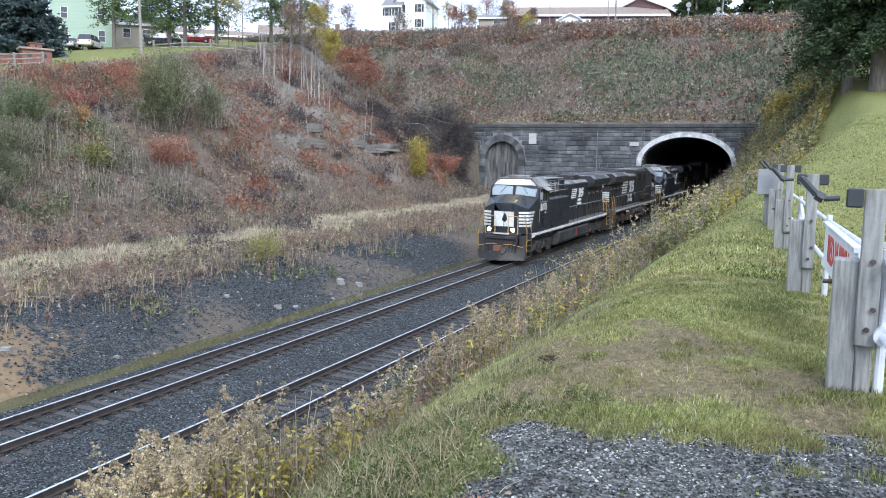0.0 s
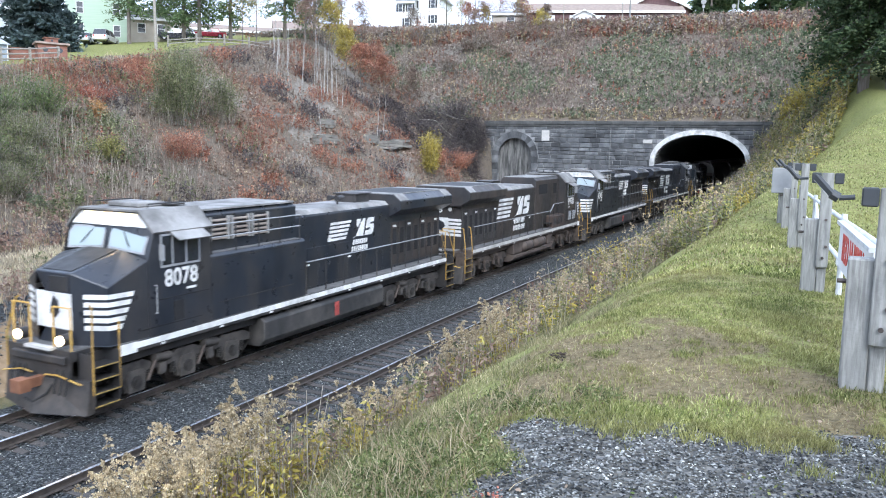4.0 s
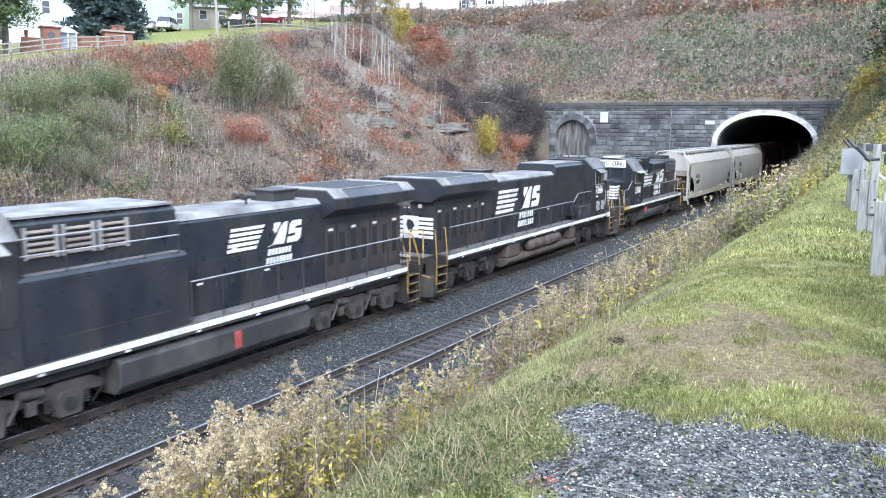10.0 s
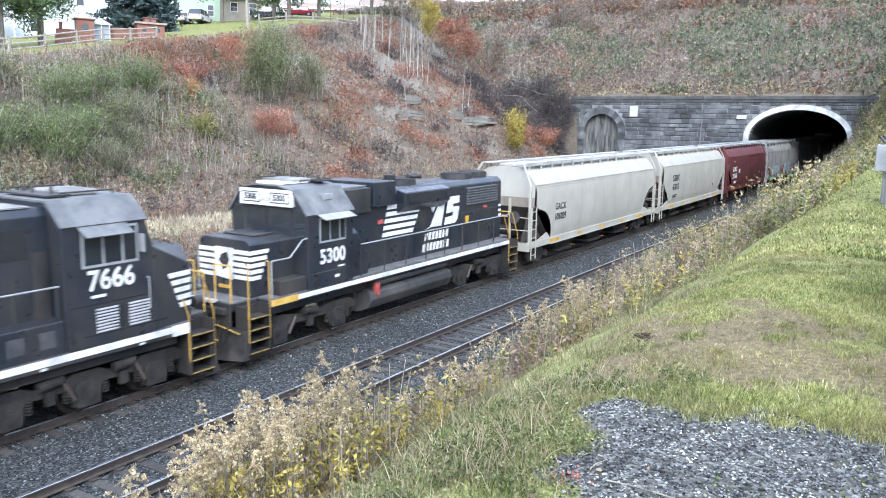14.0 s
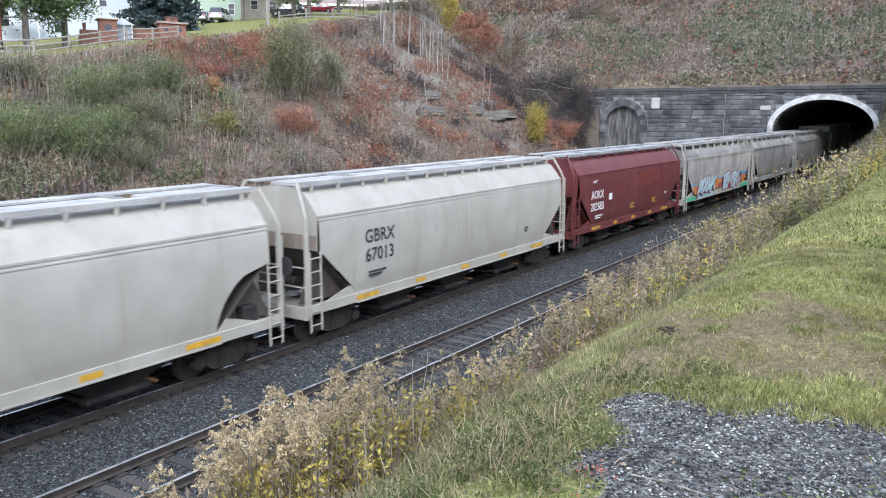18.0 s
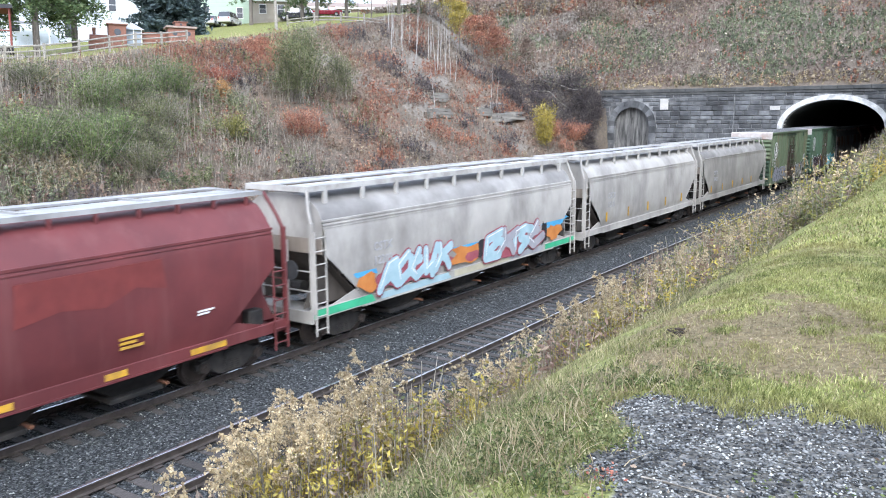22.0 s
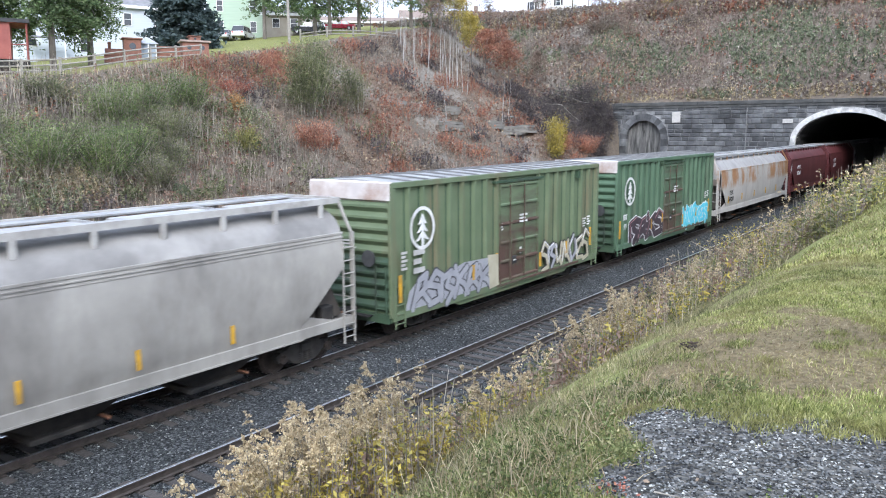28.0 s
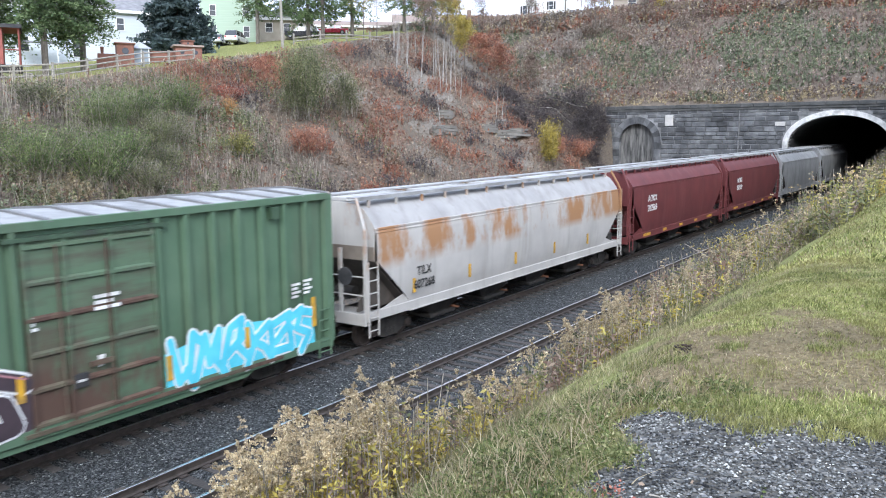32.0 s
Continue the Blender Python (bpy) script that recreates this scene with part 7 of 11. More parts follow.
    for j in range(5):
        part("reflector", Build().box(1.545, 1.572, -h7["half"] + 2.4 + j * 3.4, -h7["half"] + 2.52 + j * 3.4, 1.5, 1.95), M_YELLOW, h7, "yellow reflective strip")
    add(h7)
    for i, num in ((14, "202569"), (15, "202559")):
        hm = hopper("covered_hopper", ln[i], M_CARMAROON, "dark maroon covered hopper car with white marks")
        hopper_marks(hm, -hm["half"] + 3.3, ["AOKX", num], M_WHITE, 0.46, 2.95, 0.5)
        add(hm)
    for i in (16, 17):
        add(hopper("covered_hopper", ln[i], M_CARPALE, "plain weathered grey covered hopper car", yellow=False))
    for car in CONSIST:
        car.scale = (STRETCH, 1.0, STRETCH)
    return [(a + b) / 2 for a, b in zip(g, g[1:])]


MIDDLES = build_train()


def motions():
    """The train rolls out of the tunnel and past the lawn."""
    for car, c in zip(CONSIST, MIDDLES):
        rows = []
        for i in range(33):
            y = c - K * travelled(i)
            rows.append((float(i), pose(X_TRAIN, y, rail_z(y), TILT, 0, 0)))
        walk(car, rows)
    # wheels turn while their car is outside the tunnel and in sight
    where = dict(zip(CONSIST, MIDDLES))
    for ob in list(scene.objects):
        if ob.type != "MESH" or ob.data not in (WHEEL_ME, WHEEL_BIG):
            continue
        car = ob.parent
        while car is not None and car not in where:
            car = car.parent
        if car is None:
            continue
        radius = 0.46 if ob.data == WHEEL_ME else 0.53
        at, c = ob.matrix_basis.translation.copy(), where[car]
        rows = [(0.0, pose(*at))] if c > 112 else []
        n, steps = 0, 320
        for i in range(steps + 1):
            t = 32 * i / steps
            y = c - K * travelled(t)
            if -16 < y < 112:
                rows.append((t, pose(*at, math.degrees(y - c) / radius)))
        if rows[-1][0] < 32:
            rows.append((32.0, rows[-1][1]))
        walk(ob, rows)

# ---- lawn fence with floodlights ----
M_POST = surf("weathered_timber", (0.20, 0.20, 0.185), (0.36, 0.355, 0.33), 3.0, 0.9, 0, 0.6, 22, 0.008, (5, 5, 0.5), (0.12, 0.12, 0.11), 0.35, 4.0, (6, 6, 0.5))
M_PIPE = surf("white_pipe", (0.55, 0.57, 0.60), (0.68, 0.70, 0.72), 3, 0.45, 0, 0.05, 12, 0.002, None, (0.4, 0.4, 0.4), 0.25, 4)
M_FLOOD = surf("floodlight_black", (0.03, 0.033, 0.037), (0.055, 0.06, 0.065), 3, 0.45, 0.2, 0.05)
M_SIGNWHITE = surf("sign_white", (0.66, 0.66, 0.65), (0.76, 0.76, 0.75), 2, 0.6, 0, 0.03)
M_SIGNRED = surf("sign_red", (0.48, 0.06, 0.045), (0.58, 0.10, 0.07), 3, 0.6, 0, 0.03)
M_BOLT = surf("rusty_bolt", (0.06, 0.05, 0.045), (0.12, 0.10, 0.09), 5, 0.6, 0.6, 0.1)
M_ASPHALT = surf("asphalt", (0.075, 0.075, 0.08), (0.13, 0.13, 0.135), 6, 0.9, 0, 0.6, 60, 0.006)
M_KERB = surf("kerb_concrete", (0.30, 0.30, 0.29), (0.42, 0.42, 0.40), 4, 0.9, 0, 0.3)


def gz(x, y):
    return float(ground_z(x, y))


POSTS = [(0.26, 6.25, 1.44), (-0.19, 10.95, 1.52), (-0.64, 16.3, 1.6), (-1.0, 20.4, 1.54)]


def fence_post(x, y, h, lamp=True, board=True):
    root = thing("fence_post", "grey weathered timber post with bolted board and floodlight", "post", pose(x, y, gz(x, y) - 0.03), "posts along the lawn")
    part("post", Build().box(-0.17, 0.0, -0.09, 0.09, -0.3, 0.95), M_POST, root, bevel=0.012)
    part("back_post", Build().box(0.003, 0.11, -0.085, 0.085, -0.3, 0.55), M_POST, root, bevel=0.012)
    part("board", Build().box(-0.01, 0.125, -0.14, -0.09, 0.36, h), M_POST, root, "tall board bolted to the post", bevel=0.008)
    for bz, bx in ((0.48, 0.06), (0.62, 0.09), (0.95, 0.07)):
        part("bolt", Build().cyl((bx, -0.165, bz), (bx, -0.14, bz), 0.018, 8), M_BOLT, root)
    part("bolt", Build().cyl((-0.23, -0.02, 0.78), (-0.17, -0.02, 0.78), 0.016, 8), M_BOLT, root)
    if lamp:
        for xa in (-0.12, 0.13):
            part("junction_box", Build().box(xa, xa + 0.105, -0.15, -0.06, h - 0.13, h), M_FLOOD, root, "black weatherproof box", bevel=0.01)
        arm = Build().cyl((-0.16, -0.1, h - 0.07), (-0.26, -0.1, h - 0.08), 0.018, 8).cyl((-0.26, -0.1, h - 0.08), (-0.31, -0.1, h - 0.05), 0.035, 8)
        part("lamp_arm", arm, M_FLOOD, root)
        m = pose(-0.36, -0.1, h + 0.0, 0, 48, 0) @ Matrix.Scale(0.6, 4)
        hd = Build()
        hd.loft([[m @ Vector(p) for p in r] for r in ([(-0.14, -0.1, -0.03), (0.12, -0.06, -0.03), (0.12, 0.06, -0.03), (-0.14, 0.1, -0.03)], [(-0.15, -0.11, 0.02), (0.13, -0.07, 0.02), (0.13, 0.07, 0.02), (-0.15, 0.11, 0.02)], [(-0.1, -0.08, 0.05), (0.1, -0.05, 0.05), (0.1, 0.05, 0.05), (-0.1, 0.08, 0.05)])])
        head = part("lamp_head", hd, M_FLOOD, root, "black floodlight head")
        part("lens", Build().tbox(m @ pose(-0.01, 0, -0.033), 0.11, 0.06, 0.004), M_LENS, head)
    return root


for px_, py_, ph_ in POSTS:
    fence_post(px_, py_, ph_)
xg, yg = -1.18, 20.9
cab = thing("electrical_cabinet", "grey metal cabinet on a timber post", "cabinet", pose(xg, yg, gz(xg, yg)))
part("post", Build().box(-0.12, 0.12, -0.1, 0.1, -0.3, 1.2), M_POST, cab, bevel=0.01)
part("box", Build().box(-0.28, 0.18, -0.25, -0.1, 0.7, 1.3), M_RAILGREY, cab, bevel=0.015)

# pipe rails between the posts
line = [(0.62, 2.2), (0.42, 6.2), (0.08, 10.9), (-0.38, 16.3), (-0.8, 20.4)]
rails = thing("pipe_fence", "white painted pipe rails along the lawn", "fence")
for zz, rr in ((0.42, 0.03), (0.92, 0.03)):
    for (xa, ya), (xb, yb) in zip(line, line[1:]):
        part("pipe_rail", Build().cyl((xa, ya, gz(xa, ya) + zz), (xb, yb, gz(xb, yb) + zz), rr, 10), M_PIPE, rails)
for (xa, ya) in line[1:]:
    part("pipe_post", Build().cyl((xa, ya, gz(xa, ya) - 0.2), (xa, ya, gz(xa, ya) + 1.0), 0.035, 10), M_PIPE, rails)
    part("pipe_joint", Build().cyl((xa - 0.0, ya - 0.17, gz(xa, ya) + 0.42), (xa - 0.0, ya + 0.05, gz(xa, ya) + 0.42), 0.06, 12), M_PIPE, rails, "rounded pipe fitting")
    part("pipe_brace", Build().cyl((xa, ya, gz(xa, ya) + 0.9), (xa + 0.1, ya - 0.3, gz(xa, ya) + 0.45), 0.028, 8), M_PIPE, rails)
ds = Vector((0.42 - 0.08, 6.2 - 10.9, 0)).normalized()
sm = Matrix.Translation((0.17, 8.55, gz(0.2, 8.5) + 0.70)) @ Matrix.Rotation(math.atan2(ds.y, ds.x), 4, "Z")
sign = thing("banner_sign", "white sign board with red letters on the pipe fence", "sign", sm)
part("board", Build().box(-1.6, 1.6, -0.015, 0.012, -0.27, 0.2), M_SIGNWHITE, sign)
part("board_edge", Build().box(-1.6, 1.6, -0.05, 0.02, 0.2, 0.24), M_PIPE, sign)
for txt, xx in (("BED N BREA", 0.0),):
    cu = text_mesh(txt, 0.40, 0.008)
    part("lettering", cu, M_SIGNRED, sign, m=pose(xx, -0.018, -0.03, 0, 0, -90))

pad = Build()
for i in range(16):
    ya, yb = 0.5 + i * 1.05, 0.5 + (i + 1) * 1.05
    cells = []
    for x0, x1 in ((0.75, 2.2), (2.2, 4.0), (4.0, 7.0)):
        o = -0.045 * (ya - 5)
        o2 = -0.045 * (yb - 5)
        pad.poly([(x0 + o, ya, gz(x0, ya) + 0.03), (x1 + o, ya, gz(x1, ya) + 0.03), (x1 + o2, yb, gz(x1, yb) + 0.03), (x0 + o2, yb, gz(x0, yb) + 0.03)], [(0, 1, 2, 3)])
tagged(part("road", pad, M_ASPHALT, None, "grey asphalt drive beside the fence"), category="driveway", kind="structure")
tagged(part("kerb", Build().box(0.2, 6.5, 17.3, 17.5, 5.1, 5.42), M_KERB, None, "pale concrete kerb at the end of the drive"), category="kerb", kind="structure")

# ---- buildings on the upland ----
M_SIDING_W = surf("siding_pale_blue", (0.50, 0.55, 0.60), (0.58, 0.63, 0.67), 1.0, 0.7, 0, 0.25, 8, 0.01, (0.2, 0.2, 8))
M_SIDING_G = surf("siding_green", (0.33, 0.43, 0.33), (0.40, 0.50, 0.39), 1.0, 0.7, 0, 0.25, 8, 0.01, (0.2, 0.2, 8))
M_SIDING_WH = surf("siding_white", (0.66, 0.66, 0.66), (0.76, 0.76, 0.76), 1.0, 0.7, 0, 0.2, 8, 0.01, (0.2, 0.2, 8))
M_SIDING_TAN = surf("wall_tan", (0.33, 0.29, 0.24), (0.42, 0.37, 0.31), 1.0, 0.8, 0, 0.2, 8, 0.01)
M_SIDING_MAR = surf("wall_maroon", (0.10, 0.055, 0.055), (0.15, 0.085, 0.08), 1.0, 0.75, 0, 0.25, 8, 0.01, (8, 8, 0.2))
M_ROOFG = surf("shingles_grey", (0.16, 0.16, 0.165), (0.25, 0.25, 0.255), 2.0, 0.9, 0, 0.4, 10, 0.02)
M_ROOFB = surf("shingles_brown", (0.20, 0.15, 0.12), (0.30, 0.235, 0.19), 2.0, 0.9, 0, 0.4, 10, 0.02)
M_TRIM = surf("trim_white", (0.70, 0.70, 0.69), (0.78, 0.78, 0.77), 3, 0.6)
M_SHUTTER = surf("shutter_black", (0.02, 0.02, 0.022), (0.035, 0.035, 0.036), 3, 0.7)
M_WINDOW = glassy("window_glass", (0.04, 0.045, 0.05), 0.08)
M_BRICKY = surf("playhouse_wood", (0.19, 0.085, 0.06), (0.27, 0.125, 0.09), 3, 0.8, 0, 0.3, 14, 0.01, (1, 1, 6))
M_REDCAB = surf("caboose_red", (0.22, 0.055, 0.045), (0.30, 0.085, 0.065), 1.5, 0.6, 0, 0.1)
M_BLUEROOF = surf("kiosk_roof", (0.30, 0.32, 0.35), (0.40, 0.42, 0.45), 2, 0.7)
M_KIOSK = surf("kiosk_blue_grey", (0.24, 0.29, 0.34), (0.30, 0.35, 0.40), 2, 0.7)
M_FENCEWOOD = surf("split_rail_wood", (0.22, 0.20, 0.17), (0.36, 0.335, 0.29), 3, 0.9, 0, 0.4, 20, 0.01, (1, 1, 4))


def facing(x, y, extra=0.0):
    """Turn by which a thing's -y side looks back at the lawn."""
    return math.degrees(math.atan2(y, x)) - 90 + extra


def window_in(parent, x, y, z, w, h, mat_frame, shutters=False, ydir=-1):
    wn_ = part("window", Build().box(x - w / 2 - 0.08, x + w / 2 + 0.08, y - 0.06, y + 0.02, z - h / 2 - 0.08, z + h / 2 + 0.08), mat_frame, parent)
    part("pane", Build().box(x - w / 2, x + w / 2, y - 0.075, y - 0.05, z + 0.03, z + h / 2), M_WINDOW, wn_)
    part("pane", Build().box(x - w / 2, x + w / 2, y - 0.075, y - 0.05, z - h / 2, z - 0.03), M_WINDOW, wn_)
    if shutters:
        for s in (-1, 1):
            part("shutter", Build().box(x + s * (w / 2 + 0.3) - 0.18, x + s * (w / 2 + 0.3) + 0.18, y - 0.06, y, z - h / 2, z + h / 2), M_SHUTTER, wn_)


def house(name, label, x, y, w, d, hw, hr, wall, roofm, windows, ridge="x", turn=0.0, shutters=False, frame=None, dz=0.0, chimney=None):
    root = thing(name, label, "house", pose(x, y, gz(x, y) - 0.3 + dz, 0, 0, facing(x, y, turn)))
    part("wall", Build().box(-w / 2, w / 2, -d / 2, d / 2, -2.5, hw), wall, root)
    b = Build()
    o = 0.4
    if ridge == "x":
        gable = Build().along_x([(-d / 2, hw), (d / 2, hw), (0, hw + hr)], -w / 2, w / 2)
        part("gable", gable, wall, root)
        for s in (-1, 1):
            b.along_x([(s * (d / 2 + o), hw - o * hr / (d / 2)), (0, hw + hr), (0, hw + hr + 0.18), (s * (d / 2 + o), hw + 0.18 - o * hr / (d / 2))], -w / 2 - o, w / 2 + o)
    else:
        gable = Build().along_y([(-w / 2, hw), (w / 2, hw), (0, hw + hr)], -d / 2, d / 2)
        part("gable", gable, wall, root)
        for s in (-1, 1):
            b.along_y([(s * (w / 2 + o), hw - o * hr / (w / 2)), (0, hw + hr), (0, hw + hr + 0.18), (s * (w / 2 + o), hw + 0.18 - o * hr / (w / 2))], -d / 2 - o, d / 2 + o)
    part("roof", b, roofm, root)
    part("fascia", Build().box(-w / 2 - o, w / 2 + o, -d / 2 - o - 0.05, -d / 2 - o, hw - 0.35, hw + 0.0) if ridge == "x" else Build().box(-w / 2 - 0.05, -w / 2, -d / 2 - 0.03, -d / 2, -0.5, hw), M_TRIM, root)
    for (wx, wz, ww, wh) in windows:
        window_in(root, wx, -d / 2, wz, ww, wh, frame or M_TRIM, shutters)
    if chimney:
        part("chimney", Build().box(chimney - 0.4, chimney + 0.4, -0.4, 0.4, hw, hw + hr + 1.2), M_ROOFB, root)
    return root


WHITE_DZ = 2.0


def polar(az, dist):
    return -dist * math.sin(radians(az)), dist * math.cos(radians(az))


hx_, hy_ = polar(58.3, 108)
house("house", "pale blue two-storey house with grey roof behind pines", hx_, hy_, 17.0, 9.0, 6.1, 2.6, M_SIDING_W, M_ROOFG, [(3.7, 4.5, 0.75, 1.35), (7.2, 4.4, 0.75, 1.35), (-3.0, 4.5, 0.75, 1.35), (-6.5, 1.7, 0.9, 1.5), (-1.0, 1.5, 1.0, 1.9)], turn=4, dz=-0.3)
px1, py1 = polar(61.0, 101)
porch = thing("porch_canopy", "small grey canopy over a side door", "porch", pose(px1, py1, gz(px1, py1), 0, 0, facing(px1, py1)))
part("roof", Build().along_x([(-0.9, 2.4), (0.9, 2.7), (0.9, 2.85), (-0.9, 2.55)], -2.2, 2.2), M_ROOFG, porch)
for s in (-1, 1):
    part("support", Build().box(s * 2.0 - 0.06, s * 2.0 + 0.06, -0.8, -0.68, -0.6, 2.45), M_TRIM, porch)
gx_, gy_ = polar(49.0, 131)
house("house", "pale green two-storey house with white-framed windows", gx_, gy_, 8.5, 9.0, 7.5, 3.0, M_SIDING_G, M_ROOFG, [(-2.4, 5.4, 0.8, 1.5), (2.4, 5.4, 0.8, 1.5), (-2.4, 2.4, 0.8, 1.5), (2.4, 2.4, 0.8, 1.5)], ridge="y", turn=-6, dz=-1.0)
gx_, gy_ = polar(45.6, 126)
house("annexe", "low tan wing with a grey sloping roof", gx_, gy_, 7.5, 6.0, 3.4, 1.3, M_SIDING_TAN, M_ROOFG, [(-2.0, 2.0, 0.9, 1.2), (0.6, 2.0, 0.9, 1.2), (2.6, 2.0, 0.6, 1.2)], turn=-4, dz=-0.4)
gx_, gy_ = polar(33.6, 165)
house("school_building", "long low tan building with brown roof", gx_, gy_, 26.0, 12.0, 3.6, 2.2, M_SIDING_TAN, M_ROOFB, [(-10 + 2.9 * i, 2.2, 1.5, 1.4) for i in range(8)], turn=6, dz=-3.3, chimney=2.0)
gx_, gy_ = polar(41.0, 150)
house("building", "low brick-toned building behind parked cars", gx_, gy_, 16.0, 9.0, 2.8, 1.2, M_ROOFB, M_ROOFB, [(-5, 1.7, 1.4, 1.0), (0, 1.7, 1.4, 1.0), (5, 1.7, 1.4, 1.0)], dz=-2.2)
gx_, gy_ = polar(27.4, 168)
house("house", "white two-storey house with black shutters", gx_, gy_, 6.4, 9.0, 6.3, 2.8, M_SIDING_WH, M_ROOFG, [(-2.0, 4.9, 0.8, 1.5), (1.9, 4.9, 0.8, 1.5), (-2.0, 2.0, 0.8, 1.5), (1.9, 2.0, 0.8, 1.5), (0, 7.2, 0.6, 0.9)], ridge="y", turn=-18, shutters=True, dz=WHITE_DZ)
gx_, gy_ = polar(28.9, 166)
house("porch_wing", "white porch wing with grey roof", gx_, gy_, 3.6, 5.0, 5.6, 1.6, M_SIDING_WH, M_ROOFG, [(-1.0, 4.4, 0.8, 1.4), (1.0, 4.4, 0.8, 1.4), (0.4, 1.6, 0.9, 1.6)], turn=-18, shutters=True, dz=WHITE_DZ - 0.3)
gx_, gy_ = polar(15.6, 142)
bld = house("workshop", "long low maroon workshop with pale doors", gx_, gy_, 25.0, 10.0, 3.3, 1.9, M_SIDING_MAR, M_ROOFB, [], turn=3, dz=-0.6)
for xx, ww in ((6.2, 2.9), (-9.2, 2.6), (-4.0, 3.0), (-0.9, 2.4)):
    part("garage_door", Build().box(xx - ww / 2, xx + ww / 2, -5.06, -4.98, -0.4, 2.6), M_TRIM, bld, "white overhead door")
gx_, gy_ = polar(20.6, 143)
house("annexe", "pale low shed with dark roof", gx_, gy_, 12.0, 7.0, 2.6, 0.8, M_SIDING_TAN, M_ROOFG, [(-3, 1.5, 1.2, 1.0), (2, 1.5, 1.2, 1.0)], dz=0.2)
gx_, gy_ = polar(11.6, 146)
house("barn", "maroon barn with white gable roof", gx_, gy_, 8.0, 8.0, 3.0, 1.7, M_SIDING_MAR, M_TRIM, [(-1.5, 1.6, 1.6, 1.4)], ridge="y", turn=-20, dz=1.2)
gx_, gy_ = polar(16.8, 137.5)
house("shed", "small white shed with a low gable", gx_, gy_, 2.8, 2.2, 1.9, 0.7, M_TRIM, M_TRIM, [(0.3, 1.0, 0.5, 0.6)], ridge="y", dz=0.5)


# ---- playground train and caboose ----
def playhouse(az, dist):
    x, y = polar(az, dist)
    r = thing("playhouse_caboose", "small red-brown wooden playhouse shaped like a caboose", "playhouse", pose(x, y, gz(x, y), 0, 0, facing(x, y, 8)))
    body = part("body", Build().box(-1.2, 1.2, -0.9, 0.9, -0.3, 1.25), M_BRICKY, r)
    part("roof", Build().along_x([(-1.1, 1.22), (1.1, 1.22), (1.0, 1.4), (-1.0, 1.4)], -1.4, 1.4), M_ROOFB, r)
    part("cupola", Build().box(-0.5, 0.5, -0.6, 0.6, 1.4, 1.78).box(-0.62, 0.62, -0.7, 0.7, 1.78, 1.85), M_BRICKY, r)
    for s in (-0.6, 0.62):
        part("round_window", Build().cyl((s, -0.93, 0.72), (s, -0.88, 0.72), 0.2, 14), M_WINDOW, body)
    part("window", Build().cyl((0, -0.63, 1.58), (0, -0.58, 1.58), 0.1, 10), M_WINDOW, r)


playhouse(52.0, 82)
x, y = polar(56.5, 82)
toy = thing("playground_engine", "red-brown wooden play locomotive", "playground toy", pose(x, y, gz(x, y) + 0.2, 0, 0, facing(x, y, 5)))
part("cab", Build().box(0.1, 1.6, -0.7, 0.7, -0.3, 1.9), M_BRICKY, toy)
part("cab_roof", Build().box(-0.05, 1.75, -0.85, 0.85, 1.9, 2.0), M_BRICKY, toy)
part("boiler", Build().cyl((-1.5, 0, 0.5), (0.1, 0, 0.5), 0.5, 14).box(-1.6, 0.1, -0.45, 0.45, -0.3, 0.4), M_BRICKY, toy)
part("smoke_pipe", Build().cyl((-1.1, 0, 0.9), (-1.1, 0, 1.6), 0.12, 10, 0.17), M_BRICKY, toy)
part("round_window", Build().cyl((0.85, -0.73, 1.25), (0.85, -0.69, 1.25), 0.3, 14), M_WINDOW, toy)
x, y = polar(54.9, 83)
kiosk = thing("kiosk", "small blue-grey kiosk with a pointed pale roof", "kiosk", pose(x, y, gz(x, y), 0, 0, facing(x, y)) @ Matrix.Scale(0.8, 4))
part("wall", Build().box(-0.9, 0.9, -0.7, 0.7, -0.3, 1.75), M_KIOSK, kiosk)
part("roof", Build().loft([[(-1.2, -1.0, 1.72), (1.2, -1.0, 1.72), (1.2, 1.0, 1.72), (-1.2, 1.0, 1.72)], [(-0.05, -0.05, 2.5), (0.05, -0.05, 2.5), (0.05, 0.05, 2.5), (-0.05, 0.05, 2.5)]]), M_BLUEROOF, kiosk)
for s in (-0.85, 0.0, 0.85):
    part("pillar", Build().box(s - 0.05, s + 0.05, -0.95, -0.85, -0.3, 1.72), M_TRIM, kiosk)
x, y = polar(53.6, 83.5)
wag = thing("playground_wagon", "red-brown wooden play wagon", "playground toy", pose(x, y, gz(x, y), 0, 0, facing(x, y)))
part("box", Build().box(-1.1, 1.1, -0.6, 0.6, -0.3, 0.95), M_BRICKY, wag)
for i in range(4):
    part("plank_edge", Build().box(-1.12, 1.12, -0.63, -0.6, -0.1 + i * 0.28, 0.1 + i * 0.28), M_BRICKY, wag)

x, y = polar(64.8, 74)
cb = thing("caboose", "retired red caboose on display behind the rail fence", "caboose", pose(x, y, gz(x, y) - 0.1, 0, 0, facing(x, y, -4)) @ Matrix.Scale(1.14, 4))
part("body", Build().box(-3.6, 2.2, -1.5, 1.5, 1.2, 3.7), M_REDCAB, cb)
part("roof", Build().along_x([(-1.7, 3.65), (1.7, 3.65), (0.9, 4.0), (-0.9, 4.0)], -3.8, 3.4), M_UNDER, cb)
part("underframe", Build().box(-3.8, 3.3, -1.3, 1.3, 0.8, 1.2), M_UNDER, cb)
for yy in (-1.45, -0.5, 0.5, 1.45):
    part("platform_post", Build().cyl((3.2, yy, 1.2), (3.2, yy, 3.7), 0.05, 8), M_REDCAB, cb)
